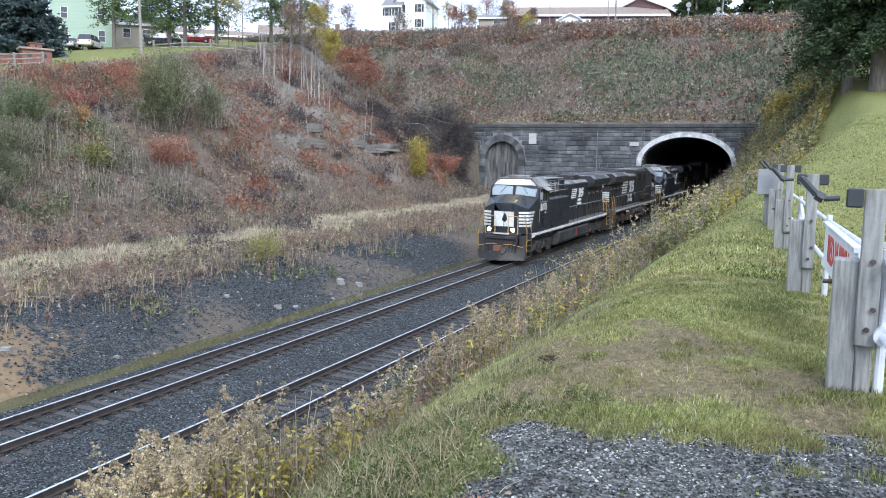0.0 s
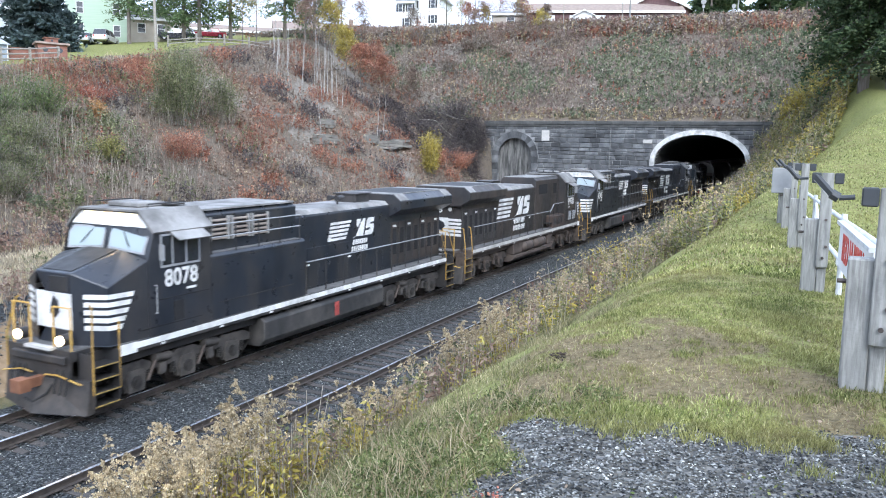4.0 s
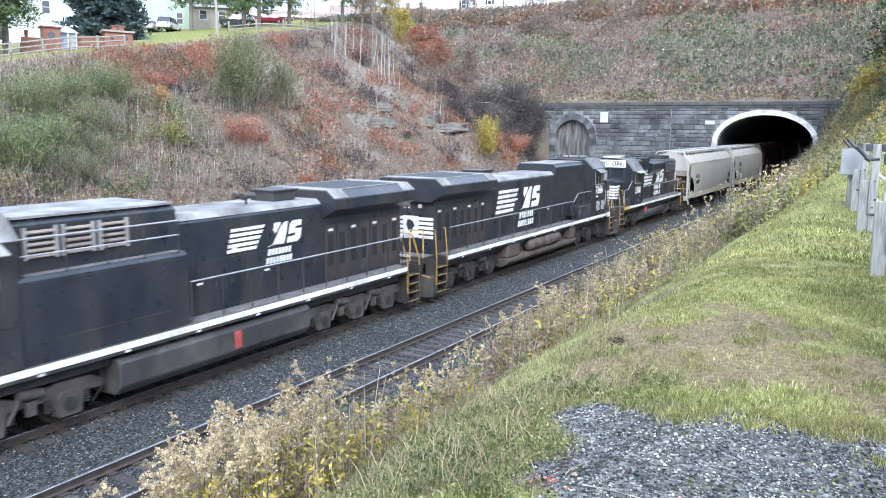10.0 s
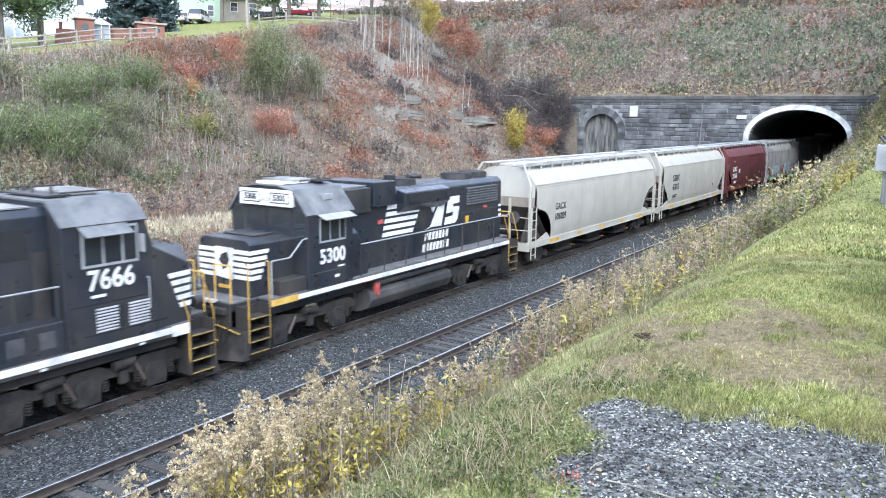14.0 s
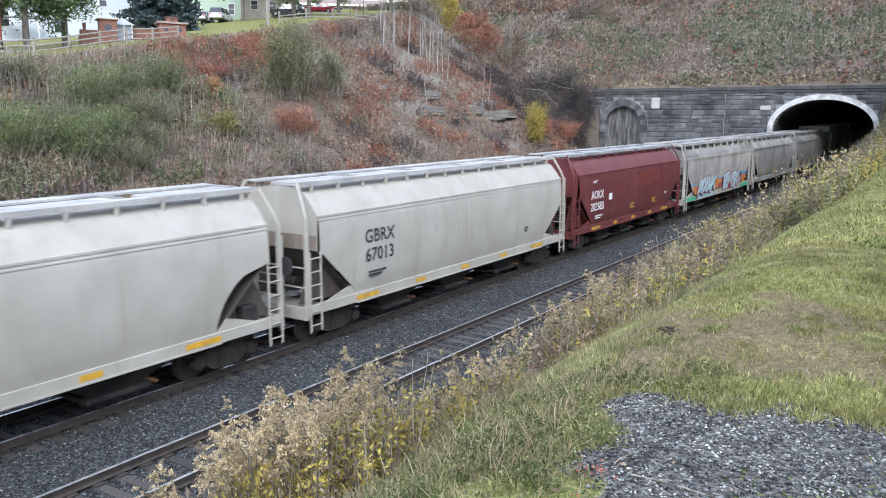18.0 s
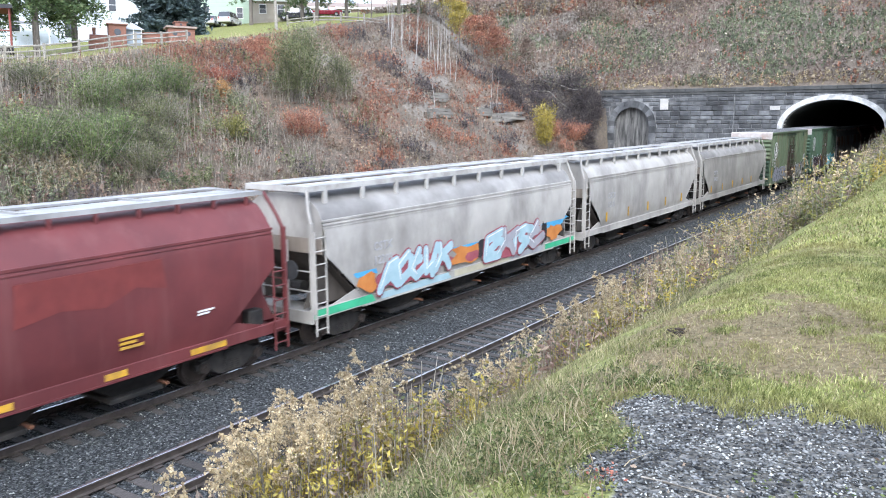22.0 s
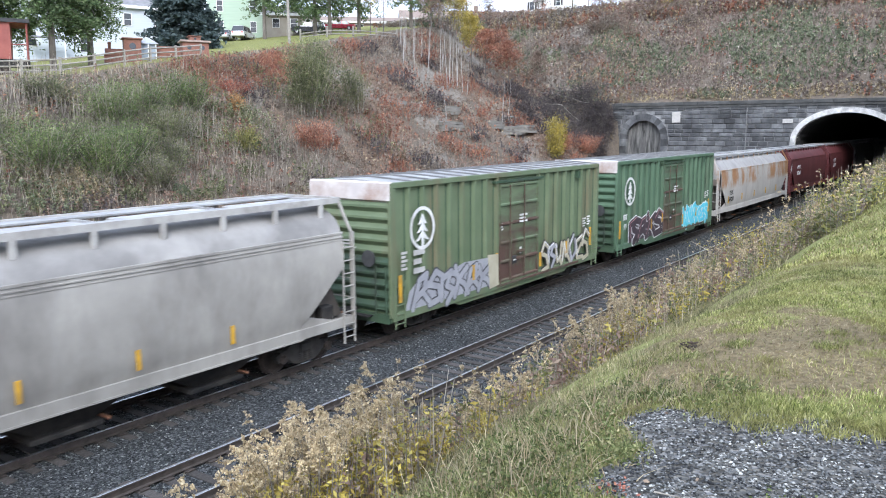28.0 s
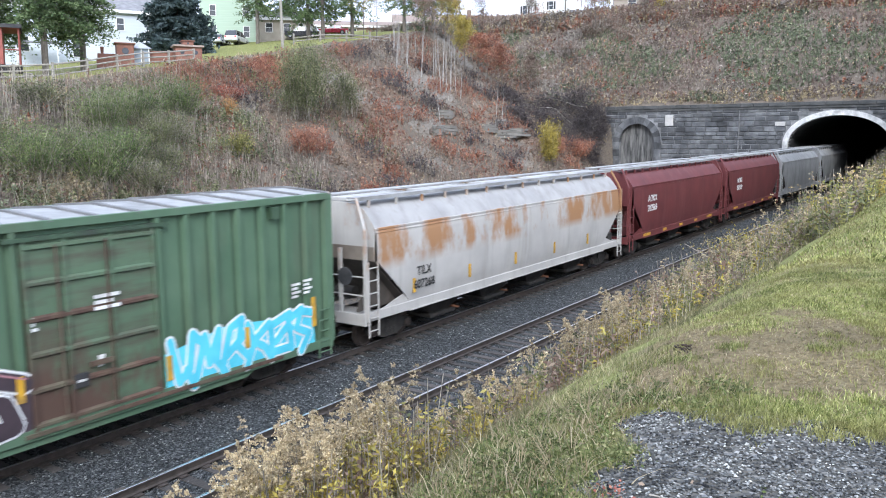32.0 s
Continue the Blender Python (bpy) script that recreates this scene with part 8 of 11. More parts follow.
part("platform_rail", Build().tube([(3.2, -1.45, 2.2), (3.2, 1.45, 2.2)], 0.04).tube([(2.2, -1.45, 2.2), (3.2, -1.45, 2.2)], 0.04), M_REDCAB, cb)
part("top_rail", Build().box(2.2, 3.3, -1.5, 1.5, 3.6, 3.7), M_REDCAB, cb)
for xx in (-2.0, 0.2):
    part("window", Build().box(xx - 0.25, xx + 0.25, -1.53, -1.49, 2.5, 3.2), M_TRIM, cb)
for xx in (-2.4, 1.6):
    part("wheelset", WHEEL_ME, M_WHEEL, cb, m=pose(xx, 0, 0.46, 0, 0, 90))
part("steps", Build().box(3.3, 4.2, -0.6, 0.6, 0.0, 0.35).box(3.3, 3.9, -0.6, 0.6, 0.35, 0.75), M_FENCEWOOD, cb)


def split_fence(pts, n_rails=3, label="weathered split-rail wooden fence along the crest"):
    r = thing("split_rail_fence", label, "fence")
    for (xa, ya) in pts:
        part("post", Build().box(xa - 0.08, xa + 0.08, ya - 0.08, ya + 0.08, gz(xa, ya) - 0.3, gz(xa, ya) + 1.3), M_FENCEWOOD, r)
    for (xa, ya), (xb, yb) in zip(pts, pts[1:]):
        for q in range(n_rails):
            zz = 0.35 + q * 0.4
            part("fence_rail", Build().cyl((xa, ya, gz(xa, ya) + zz), (xb, yb, gz(xb, yb) + zz), 0.065, 7), M_FENCEWOOD, r)


split_fence([polar(a, d) for a, d in ((70, 66), (67.2, 67), (64.8, 67.5), (62.4, 68.5), (60.2, 69.5), (58.2, 71), (56.4, 73), (54.8, 75), (53.2, 77), (51.6, 79))])
split_fence([polar(a, d) for a, d in ((45.0, 100), (43.2, 102), (41.4, 104), (39.8, 106), (38.4, 108))], 2, "split-rail fence by the parked cars")

# ---- parked vehicles ----
def paint(name, c, rough=0.25):
    return surf(name, c, tuple(v * 1.15 for v in c), 1.0, rough, 0.0, 0.0)


M_TYRE = surf("tyre_rubber", (0.015, 0.015, 0.015), (0.03, 0.03, 0.03), 5, 0.85, 0, 0.2)
M_RIM = surf("alloy_rim", (0.35, 0.35, 0.36), (0.45, 0.45, 0.46), 5, 0.35, 0.8, 0.0)


def car(az, dist, paint_mat, label, suv=False, turn=90.0, length=4.6):
    x, y = polar(az, dist)
    r = thing("parked_car", label, "car", pose(x, y, gz(x, y) + 0.02, 0, 0, facing(x, y, turn)), "cars parked on the upland")
    h = 1.75 if suv else 1.45
    L = length / 2
    belt = 1.0 if suv else 0.9
    body = Build()
    body.along_x([(-L, 0.45), (-L + 0.1, 0.3), (L - 0.1, 0.3), (L, 0.5), (L - 0.05, belt - 0.05), (L - 0.9, belt + 0.02), (-L + 0.1, belt), (-L, 0.85)], -0.9, 0.9)
    part("body", body, paint_mat, r, bevel=0.05)
    cabn = Build()
    tail = -L + (0.1 if suv else 0.7)
    cabn.loft([[(-0.86, tail, belt), (0.86, tail, belt), (0.86, L - 1.2, belt), (-0.86, L - 1.2, belt)], [(-0.7, tail + 0.35, h - 0.04), (0.7, tail + 0.35, h - 0.04), (0.7, L - 2.0, h - 0.04), (-0.7, L - 2.0, h - 0.04)]])
    part("glasshouse", cabn, M_WINDOW, r)
    part("roof", Build().box(-0.7, 0.7, tail + 0.32, L - 1.98, h - 0.05, h), paint_mat, r, bevel=0.02)
    for s in (-1, 1):
        pl = Build()
        for yy in (tail + 0.15, (tail + L - 1.6) / 2):
            pl.poly([(s * 0.87, yy, belt), (s * 0.87, yy + 0.1, belt), (s * 0.71, yy + 0.25, h - 0.04), (s * 0.71, yy + 0.15, h - 0.04)], [(0, 1, 2, 3)])
        part("pillar", pl, paint_mat, r)
        for yy in (-L + 0.85, L - 0.85):
            w = part("wheel", Build().cyl((s * 0.72, yy, 0.33), (s * 0.93, yy, 0.33), 0.33, 16), M_TYRE, r)
            part("rim", Build().cyl((s * 0.92, yy, 0.33), (s * 0.945, yy, 0.33), 0.2, 12), M_RIM, w)
        part("headlight", Build().box(s * 0.6 - 0.15, s * 0.6 + 0.15, L - 0.04, L + 0.02, 0.62, 0.75), M_LENS, r)
        part("tail_light", Build().box(s * 0.7 - 0.1, s * 0.7 + 0.1, -L - 0.01, -L + 0.04, 0.7, 0.95), M_SIGNRED, r)
    part("number_plate", Build().box(-0.25, 0.25, -L - 0.015, -L + 0.02, 0.55, 0.67), M_TRIM, r)


car(44.4, 122, paint("car_black", (0.012, 0.013, 0.016)), "black sport utility vehicle parked on grass", True, 80, 5.0)
car(42.3, 128, paint("car_red", (0.24, 0.02, 0.035)), "dark red car parked beside a pine", False, 84)
car(51.1, 119, paint("car_white", (0.70, 0.70, 0.71)), "white sport utility vehicle parked by the green house", True, -20, 4.7)
car(49.9, 120, paint("car_silver", (0.55, 0.56, 0.58)), "silver car parked by the green house", False, -20, 4.5)
car(48.8, 119, paint("car_white_two", (0.66, 0.67, 0.68)), "white minivan parked by the green house", True, -20, 4.9)

# ---- roadside at the top of the portal hill ----
gr = thing("guard_rail", "grey steel guard rail along the road above the tunnel", "guard rail")
gp = [(-40 + 3.2 * i, 126.8 - 0.08 * i) for i in range(11)]
for (xa, ya) in gp:
    part("post", Build().box(xa - 0.07, xa + 0.07, ya, ya + 0.14, gz(xa, ya) - 0.3, gz(xa, ya) + 0.75), M_POST, gr)
for (xa, ya), (xb, yb) in zip(gp, gp[1:]):
    za, zb = gz(xa, ya) + 0.6, gz(xb, yb) + 0.6
    part("rail_beam", Build().loft([[(xx, yy, zz - 0.15), (xx, yy - 0.08, zz - 0.08), (xx, yy - 0.02, zz), (xx, yy - 0.08, zz + 0.08), (xx, yy, zz + 0.15), (xx, yy + 0.02, zz)] for xx, yy, zz in ((xa, ya, za), (xb, yb, zb))]), M_GALV, gr)


def pole(az, dist, h, r, label, mat, lean=0.0, name="utility_pole"):
    x, y = polar(az, dist)
    return tagged(part(name, Build().cyl((x, y, gz(x, y) - 0.5), (x + lean, y, gz(x, y) + h), r, 10, r * 0.75), mat, None, label), category="pole")


pole(45.75, 95, 10.5, 0.17, "tall pale weathered pole at the crest", M_FENCEWOOD, -0.3)
pole(13.75, 131, 9.0, 0.14, "weathered utility pole above the tunnel", M_POST)
pole(14.25, 128, 6.5, 0.09, "thin pale marker pole", M_FENCEWOOD)
pole(6.9, 134, 9.0, 0.12, "weathered utility pole by the road", M_POST, 0.4)
pole(18.2, 131, 5.0, 0.07, "slim pale pole in the brush", M_FENCEWOOD)
for az, d, zz, rr in ((9.0, 132, 3.4, 0.42), (7.1, 131, 2.5, 0.32)):
    x, y = polar(az, d)
    sg = thing("road_sign", "back of a pale metal road sign on a post", "road sign", pose(x, y, gz(x, y), 0, 0, facing(x, y)))
    part("post", Build().cyl((0, 0.05, -0.5), (0, 0.05, zz), 0.04, 8), M_GALV, sg)
    part("plate", Build().cyl((0, -0.02, zz), (0, 0.02, zz), rr, 8), M_GALV, sg)
    part("plate", Build().box(-0.2, 0.2, -0.02, 0.02, zz - rr - 0.5, zz - rr - 0.06), M_GALV, sg)

# ---- plants ----
RNG = np.random.default_rng(7)


class Stuff:
    """Gathers blades and leaves of one kind into one mesh."""

    def __init__(self):
        self.v, self.q, self.t, self.n = [], [], [], 0

    def blades(self, base, height, width, lean=0.35, curl=0.5):
        base = np.asarray(base, float)
        n = len(base)
        height, width = np.broadcast_to(height, n), np.broadcast_to(width, n)
        a, tw = RNG.uniform(0, 2 * np.pi, n), RNG.uniform(0, np.pi, n)
        ln = RNG.uniform(0.1, 1, n) * lean * height
        d = np.stack([np.cos(a), np.sin(a), 0 * a], -1)
        s = np.stack([np.cos(tw), np.sin(tw), 0 * a], -1) * (width / 2)[:, None]
        up = np.zeros((n, 3))
        up[:, 2] = height
        mid = base + up * 0.55 + d * (ln * 0.35)[:, None]
        tip = base + up * (1 - 0.25 * curl * RNG.uniform(0, 1, n))[:, None] + d * ln[:, None]
        v = np.stack([base - s, base + s, mid + s * 0.75, mid - s * 0.75, tip], 1).reshape(-1, 3)
        k = self.n + np.arange(n)[:, None] * 5
        self.v.append(v)
        self.q.append(k + np.array([0, 1, 2, 3]))
        self.t.append(k + np.array([3, 2, 4]))
        self.n += 5 * n
        return tip

    def leaves(self, c, size, flat=0.0, long=1.6):
        c = np.asarray(c, float)
        n = len(c)
        size = np.broadcast_to(size, n) * RNG.uniform(0.6, 1.25, n)
        u = RNG.normal(size=(n, 3))
        u[:, 2] *= 1 - flat
        u /= np.linalg.norm(u, axis=1)[:, None]
        w = np.cross(u, RNG.normal(size=(n, 3)))
        w /= np.linalg.norm(w, axis=1)[:, None] + 1e-9
        u, w = u * (size * long / 2)[:, None], w * (size / 2)[:, None]
        v = np.stack([c - u, c + w, c + u, c - w], 1).reshape(-1, 3)
        self.v.append(v)
        self.q.append(self.n + np.arange(n)[:, None] * 4 + np.arange(4))
        self.n += 4 * n

    def stems(self, p, q, r):
        """Thin three-sided rods from p to q."""
        p, q = np.asarray(p, float), np.asarray(q, float)
        n = len(p)
        r = np.broadcast_to(r, n)
        d = q - p
        a = np.cross(d, RNG.normal(size=(n, 3)))
        a /= np.linalg.norm(a, axis=1)[:, None] + 1e-9
        b = np.cross(d, a)
        b /= np.linalg.norm(b, axis=1)[:, None] + 1e-9
        ring = [a * math.cos(t) + b * math.sin(t) for t in (0, 2.094, 4.189)]
        v = np.stack([p + ring[i] * r[:, None] for i in range(3)] + [q + ring[i] * (r * 0.45)[:, None] for i in range(3)], 1).reshape(-1, 3)
        k = self.n + np.arange(n)[:, None] * 6
        self.v.append(v)
        for i in range(3):
            j = (i + 1) % 3
            self.q.append(k + np.array([i, j, 3 + j, 3 + i]))
        self.n += 6 * n

    def stones(self, c, size):
        c = np.asarray(c, float)
        n = len(c)
        size = np.broadcast_to(size, n)
        dirs = np.array([(1, 0, 0), (0, 1, 0), (-1, 0, 0), (0, -1, 0), (0, 0, 0.8), (0, 0, -0.6)], float)
        th = RNG.uniform(0, 2 * np.pi, n)
        ct, st = np.cos(th), np.sin(th)
        k = dirs[None] * RNG.uniform(0.55, 1.1, (n, 6, 1)) + RNG.normal(0, 0.16, (n, 6, 3))
        x, y = k[..., 0] * ct[:, None] - k[..., 1] * st[:, None], k[..., 0] * st[:, None] + k[..., 1] * ct[:, None]
        v = np.stack([x, y, k[..., 2] * 0.75], -1) * size[:, None, None] / 2 + c[:, None]
        self.v.append(v.reshape(-1, 3))
        f = np.array([(0, 1, 4), (1, 2, 4), (2, 3, 4), (3, 0, 4), (1, 0, 5), (2, 1, 5), (3, 2, 5), (0, 3, 5)])
        self.t.append((self.n + np.arange(n)[:, None, None] * 6 + f[None]).reshape(-1, 3))
        self.n += 6 * n

    def mesh(self, name, mat):
        q = np.concatenate([a.reshape(-1, 4) for a in self.q]) if self.q else None
        t = np.concatenate([a.reshape(-1, 3) for a in self.t]) if self.t else None
        return mesh_np(name, np.concatenate(self.v), q, t, mat)

    def done(self, name, mat, label, category):
        return tagged(new(name, self.mesh(name, mat)), label=label, category=category, kind="stuff")


def scatter(n, x0, x1, y0, y1, keep=None, power=1.0):
    """Random ground points in a rectangle; keep(x, y) gives the chance of each. power over 1 crowds them to low y."""
    x = RNG.uniform(x0, x1, n)
    y = y0 + (y1 - y0) * RNG.uniform(0, 1, n) ** power
    if keep is not None:
        ok = RNG.uniform(0, 1, n) < keep(x, y)
        x, y = x[ok], y[ok]
    return np.stack([x, y, ground_z(x, y)], -1)


def spread(c, n, rad, zr=None):
    """n points about each of the centres, in a blob of that radius."""
    c = np.repeat(np.asarray(c, float), n, 0)
    k = len(c)
    d = RNG.normal(size=(k, 3))
    d /= np.linalg.norm(d, axis=1)[:, None]
    d *= (RNG.uniform(0, 1, k) ** 0.5)[:, None]
    rad = np.broadcast_to(rad, k) if np.ndim(rad) == 0 else np.repeat(rad, n)
    out = c + d * rad[:, None] * np.array([1, 1, zr or 1.0])
    return out


I_LAWN = island("grass_blades", [(0.0, (0.065, 0.085, 0.026)), (0.4, (0.185, 0.21, 0.066)), (0.75, (0.315, 0.325, 0.125)), (1.0, (0.48, 0.46, 0.25))], grain=0.6, tint=((0.33, 0.26, 0.12), 0.9, 0.4), mottle=11.0)
I_LONG = island("long_grass", [(0.0, (0.08, 0.095, 0.04)), (0.35, (0.165, 0.165, 0.078)), (0.7, (0.28, 0.245, 0.145)), (1.0, (0.44, 0.385, 0.26))], grain=0.9, tint=((0.25, 0.20, 0.12), 0.7, 0.35), mottle=7.0)
I_LUSH = island("lush_weed_leaves", [(0.0, (0.05, 0.075, 0.025)), (0.5, (0.12, 0.155, 0.055)), (0.85, (0.235, 0.25, 0.11)), (1.0, (0.40, 0.37, 0.22))], grain=1.6, tint=((0.26, 0.20, 0.12), 0.8, 0.25), mottle=9.0)
I_STRAW = island("dry_thatch", [(0.0, (0.17, 0.125, 0.075)), (0.5, (0.30, 0.235, 0.14)), (1.0, (0.46, 0.39, 0.26))], grain=1.2, mottle=9.0)
I_WEED = island("dead_weeds", [(0.0, (0.125, 0.09, 0.075)), (0.35, (0.205, 0.155, 0.128)), (0.7, (0.295, 0.235, 0.195)), (1.0, (0.42, 0.36, 0.305))], grain=0.12, tint=((0.28, 0.15, 0.115), 0.12, 0.6))
I_HILL = island("grey_brown_weeds", [(0.0, (0.125, 0.10, 0.09)), (0.35, (0.205, 0.175, 0.155)), (0.7, (0.30, 0.26, 0.235)), (1.0, (0.45, 0.41, 0.37))], grain=0.12, tint=((0.30, 0.19, 0.155), 0.1, 0.55))
I_REDDISH = island("red_brown_brush", [(0.0, (0.20, 0.075, 0.06)), (0.5, (0.33, 0.145, 0.10)), (1.0, (0.45, 0.26, 0.18))], grain=0.15)
I_FLUFF = island("seed_fluff", [(0.0, (0.27, 0.20, 0.125)), (0.5, (0.44, 0.35, 0.23)), (1.0, (0.60, 0.51, 0.37))], grain=0.3, mottle=6.0)
I_TAN = island("tan_grasses", [(0.0, (0.24, 0.18, 0.11)), (0.5, (0.36, 0.29, 0.19)), (1.0, (0.48, 0.41, 0.29))], grain=0.15)
I_GOLD = island("yellow_leaves", [(0.0, (0.27, 0.20, 0.05)), (0.5, (0.41, 0.32, 0.075)), (1.0, (0.50, 0.43, 0.15))], grain=0.8)
I_YGREEN = island("yellow_green_scrub", [(0.0, (0.14, 0.15, 0.05)), (0.45, (0.245, 0.24, 0.085)), (0.8, (0.36, 0.33, 0.13)), (1.0, (0.44, 0.39, 0.19))], grain=0.3)
I_GREEN = island("green_leaves", [(0.0, (0.075, 0.115, 0.045)), (0.5, (0.16, 0.21, 0.085)), (1.0, (0.28, 0.31, 0.15))], grain=0.5)
I_OLIVE = island("olive_leaves", [(0.0, (0.085, 0.10, 0.05)), (0.5, (0.175, 0.19, 0.10)), (1.0, (0.29, 0.285, 0.17))], grain=0.4)
I_RED = island("red_leaves", [(0.0, (0.20, 0.06, 0.05)), (0.5, (0.31, 0.115, 0.085)), (1.0, (0.40, 0.20, 0.14))], grain=0.4)
I_ORANGE = island("orange_leaves", [(0.0, (0.30, 0.155, 0.06)), (0.5, (0.41, 0.235, 0.11)), (1.0, (0.48, 0.32, 0.18))], grain=0.4)
I_LITTER = island("fallen_leaves", [(0.0, (0.15, 0.105, 0.08)), (0.5, (0.26, 0.185, 0.14)), (1.0, (0.42, 0.335, 0.27))], grain=0.2)
I_TWIG = island("grey_twigs", [(0.0, (0.17, 0.145, 0.125)), (0.5, (0.30, 0.265, 0.23)), (1.0, (0.47, 0.42, 0.37))], grain=0.2)
I_DARKTWIG = island("purple_grey_twigs", [(0.0, (0.065, 0.055, 0.06)), (0.6, (0.13, 0.11, 0.115)), (1.0, (0.24, 0.21, 0.20))], grain=0.3)
I_PINE = island("pine_needles", [(0.0, (0.03, 0.055, 0.028)), (0.5, (0.06, 0.095, 0.045)), (1.0, (0.11, 0.14, 0.07))], grain=0.5)
I_HEMLOCK = island("hemlock_needles", [(0.0, (0.06, 0.10, 0.045)), (0.5, (0.115, 0.17, 0.078)), (1.0, (0.19, 0.235, 0.12))], grain=0.5)
I_BLUE = island("spruce_needles", [(0.0, (0.035, 0.055, 0.06)), (0.5, (0.07, 0.10, 0.105)), (1.0, (0.125, 0.165, 0.17))], grain=0.5)
I_STONE = island("crushed_stone", [(0.0, (0.02, 0.021, 0.023)), (0.5, (0.105, 0.108, 0.112)), (0.85, (0.24, 0.243, 0.248)), (1.0, (0.44, 0.44, 0.44))], rough=0.9, grain=2.0, backlit=0, mottle=4.0)
I_BALLAST = island("ballast_stone", [(0.0, (0.012, 0.014, 0.015)), (0.45, (0.042, 0.046, 0.048)), (0.85, (0.12, 0.126, 0.128)), (1.0, (0.36, 0.37, 0.37))], rough=0.9, grain=0.4, backlit=0)
M_BARK = surf("bark", (0.10, 0.085, 0.07), (0.20, 0.175, 0.15), 3, 0.95, 0, 0.8, 10, 0.03, (3, 3, 0.6))
M_BIRCH = surf("birch_bark", (0.34, 0.32, 0.285), (0.50, 0.48, 0.44), 4, 0.85, 0, 0.2, 14, 0.01, (1, 1, 3), (0.16, 0.14, 0.13), 0.3, 5.0)


def on_ground(x, y):
    return np.stack([x, y, ground_z(x, y)], -1)


def lawn_plants():
    def lawn_line(x, y):
        return -2.45 + 0.3 * wob(x, y, 1.5, 2) + 0.5 * smooth(6.0, 4.6, y) - 0.06 * np.clip(y - 8, 0, 30)

    def mown(x, y):
        z = zones(x, y)
        return z["turf"] * (1 - z["gravel"]) * (x > lawn_line(x, y))

    def mottle(x, y):
        return smooth(-0.5, 0.6, wob(x, y, 0.45, 3.7) + 0.6 * wob(x, y, 1.3, 1.9))

    s = Stuff()
    p = scatter(190000, -3.6, 1.3, 3.0, 12.0, lambda x, y: mown(x, y) * (1 - 0.82 * lawn_dry(x, y)) * (0.25 + 0.75 * mottle(x, y)), 1.2)
    s.blades(p, RNG.uniform(0.015, 0.045, len(p)) * (0.6 + 0.8 * mottle(p[:, 0], p[:, 1])), RNG.uniform(0.004, 0.008, len(p)), 1.1)
    p = scatter(90000, -6, 4, 12.0, 45.0, lambda x, y: mown(x, y) * (0.4 + 0.6 * mottle(x / 2, y / 2)), 1.5)
    s.blades(p, RNG.uniform(0.03, 0.08, len(p)), RNG.uniform(0.012, 0.028, len(p)), 1.1)
    tuft = np.stack([RNG.uniform(-2.2, 0.9, 150), RNG.uniform(4.4, 11.5, 150)], -1)
    edge = np.stack([RNG.uniform(-1.2, 0.5, 16), RNG.uniform(4.45, 4.85, 16)], -1)
    edge[:, 1] += 0.35 * np.clip(edge[:, 0] + 0.9, 0, 2)
    tuft = np.concatenate([tuft, edge, edge + RNG.normal(0, 0.1, edge.shape)])
    c = np.repeat(tuft, 160, 0) + RNG.normal(0, 0.06, (len(tuft) * 160, 2))
    c = on_ground(c[:, 0], c[:, 1])
    s.blades(c, RNG.uniform(0.015, 0.055, len(c)), RNG.uniform(0.004, 0.007, len(c)), 1.0)
    s.done("lawn_grass", I_LAWN, "short yellow-green lawn grass with taller tufts", "grass")
    s = Stuff()
    p = scatter(130000, -3.6, 1.3, 3.2, 13.0, lambda x, y: mown(x, y) * np.clip(0.12 + 0.3 * (1 - mottle(x, y)) + 0.75 * lawn_dry(x, y), 0, 1), 1.1)
    s.blades(p, RNG.uniform(0.01, 0.03, len(p)), RNG.uniform(0.003, 0.007, len(p)), 3.2)
    p = scatter(24000, -6, 4, 13.0, 40.0, lambda x, y: mown(x, y) * 0.5, 1.4)
    s.blades(p, RNG.uniform(0.03, 0.06, len(p)), RNG.uniform(0.012, 0.025, len(p)), 1.8)
    s.done("dry_grass", I_STRAW, "straw-coloured dead thatch in the lawn", "grass")

    def rough_edge(x, y):
        e = lawn_line(x, y)
        return smooth(e + 0.35, e - 0.15, x) * smooth(-6.8, -5.0, x) * (1 - zones(x, y)["gravel"])

    s = Stuff()
    clump = lambda x, y: smooth(-0.5, 0.5, wob(x, y, 0.6, 4) + 0.4 * wob(x, y, 0.25, 2))
    p = scatter(120000, -6.8, -1.2, 2.2, 14.0, lambda x, y: rough_edge(x, y) * (0.08 + 0.7 * clump(x, y)), 1.1)
    s.blades(p, RNG.uniform(0.02, 0.085, len(p)) * (0.4 + 0.9 * clump(p[:, 0], p[:, 1])) * (1 + 1.2 * smooth(-3.4, -4.4, p[:, 0])), RNG.uniform(0.004, 0.008, len(p)), 1.0)
    p = scatter(50000, -8.5, -1.0, 13.0, 60.0, lambda x, y: smooth(-3.6 + 0.05 * (y - 25), -4.4 + 0.05 * (y - 25), x), 1.3)
    s.blades(p, RNG.uniform(0.1, 0.32, len(p)), RNG.uniform(0.010, 0.022, len(p)), 0.9)
    s.done("long_grass", I_LONG, "long unmown grass, part green and part dry, on the bank", "grass")
    # low broadleaf weeds between the gravel and the bank
    s, d = Stuff(), Stuff()
    n = 260
    c = on_ground(RNG.uniform(-3.2, -1.25, n), RNG.uniform(2.6, 5.2, n))
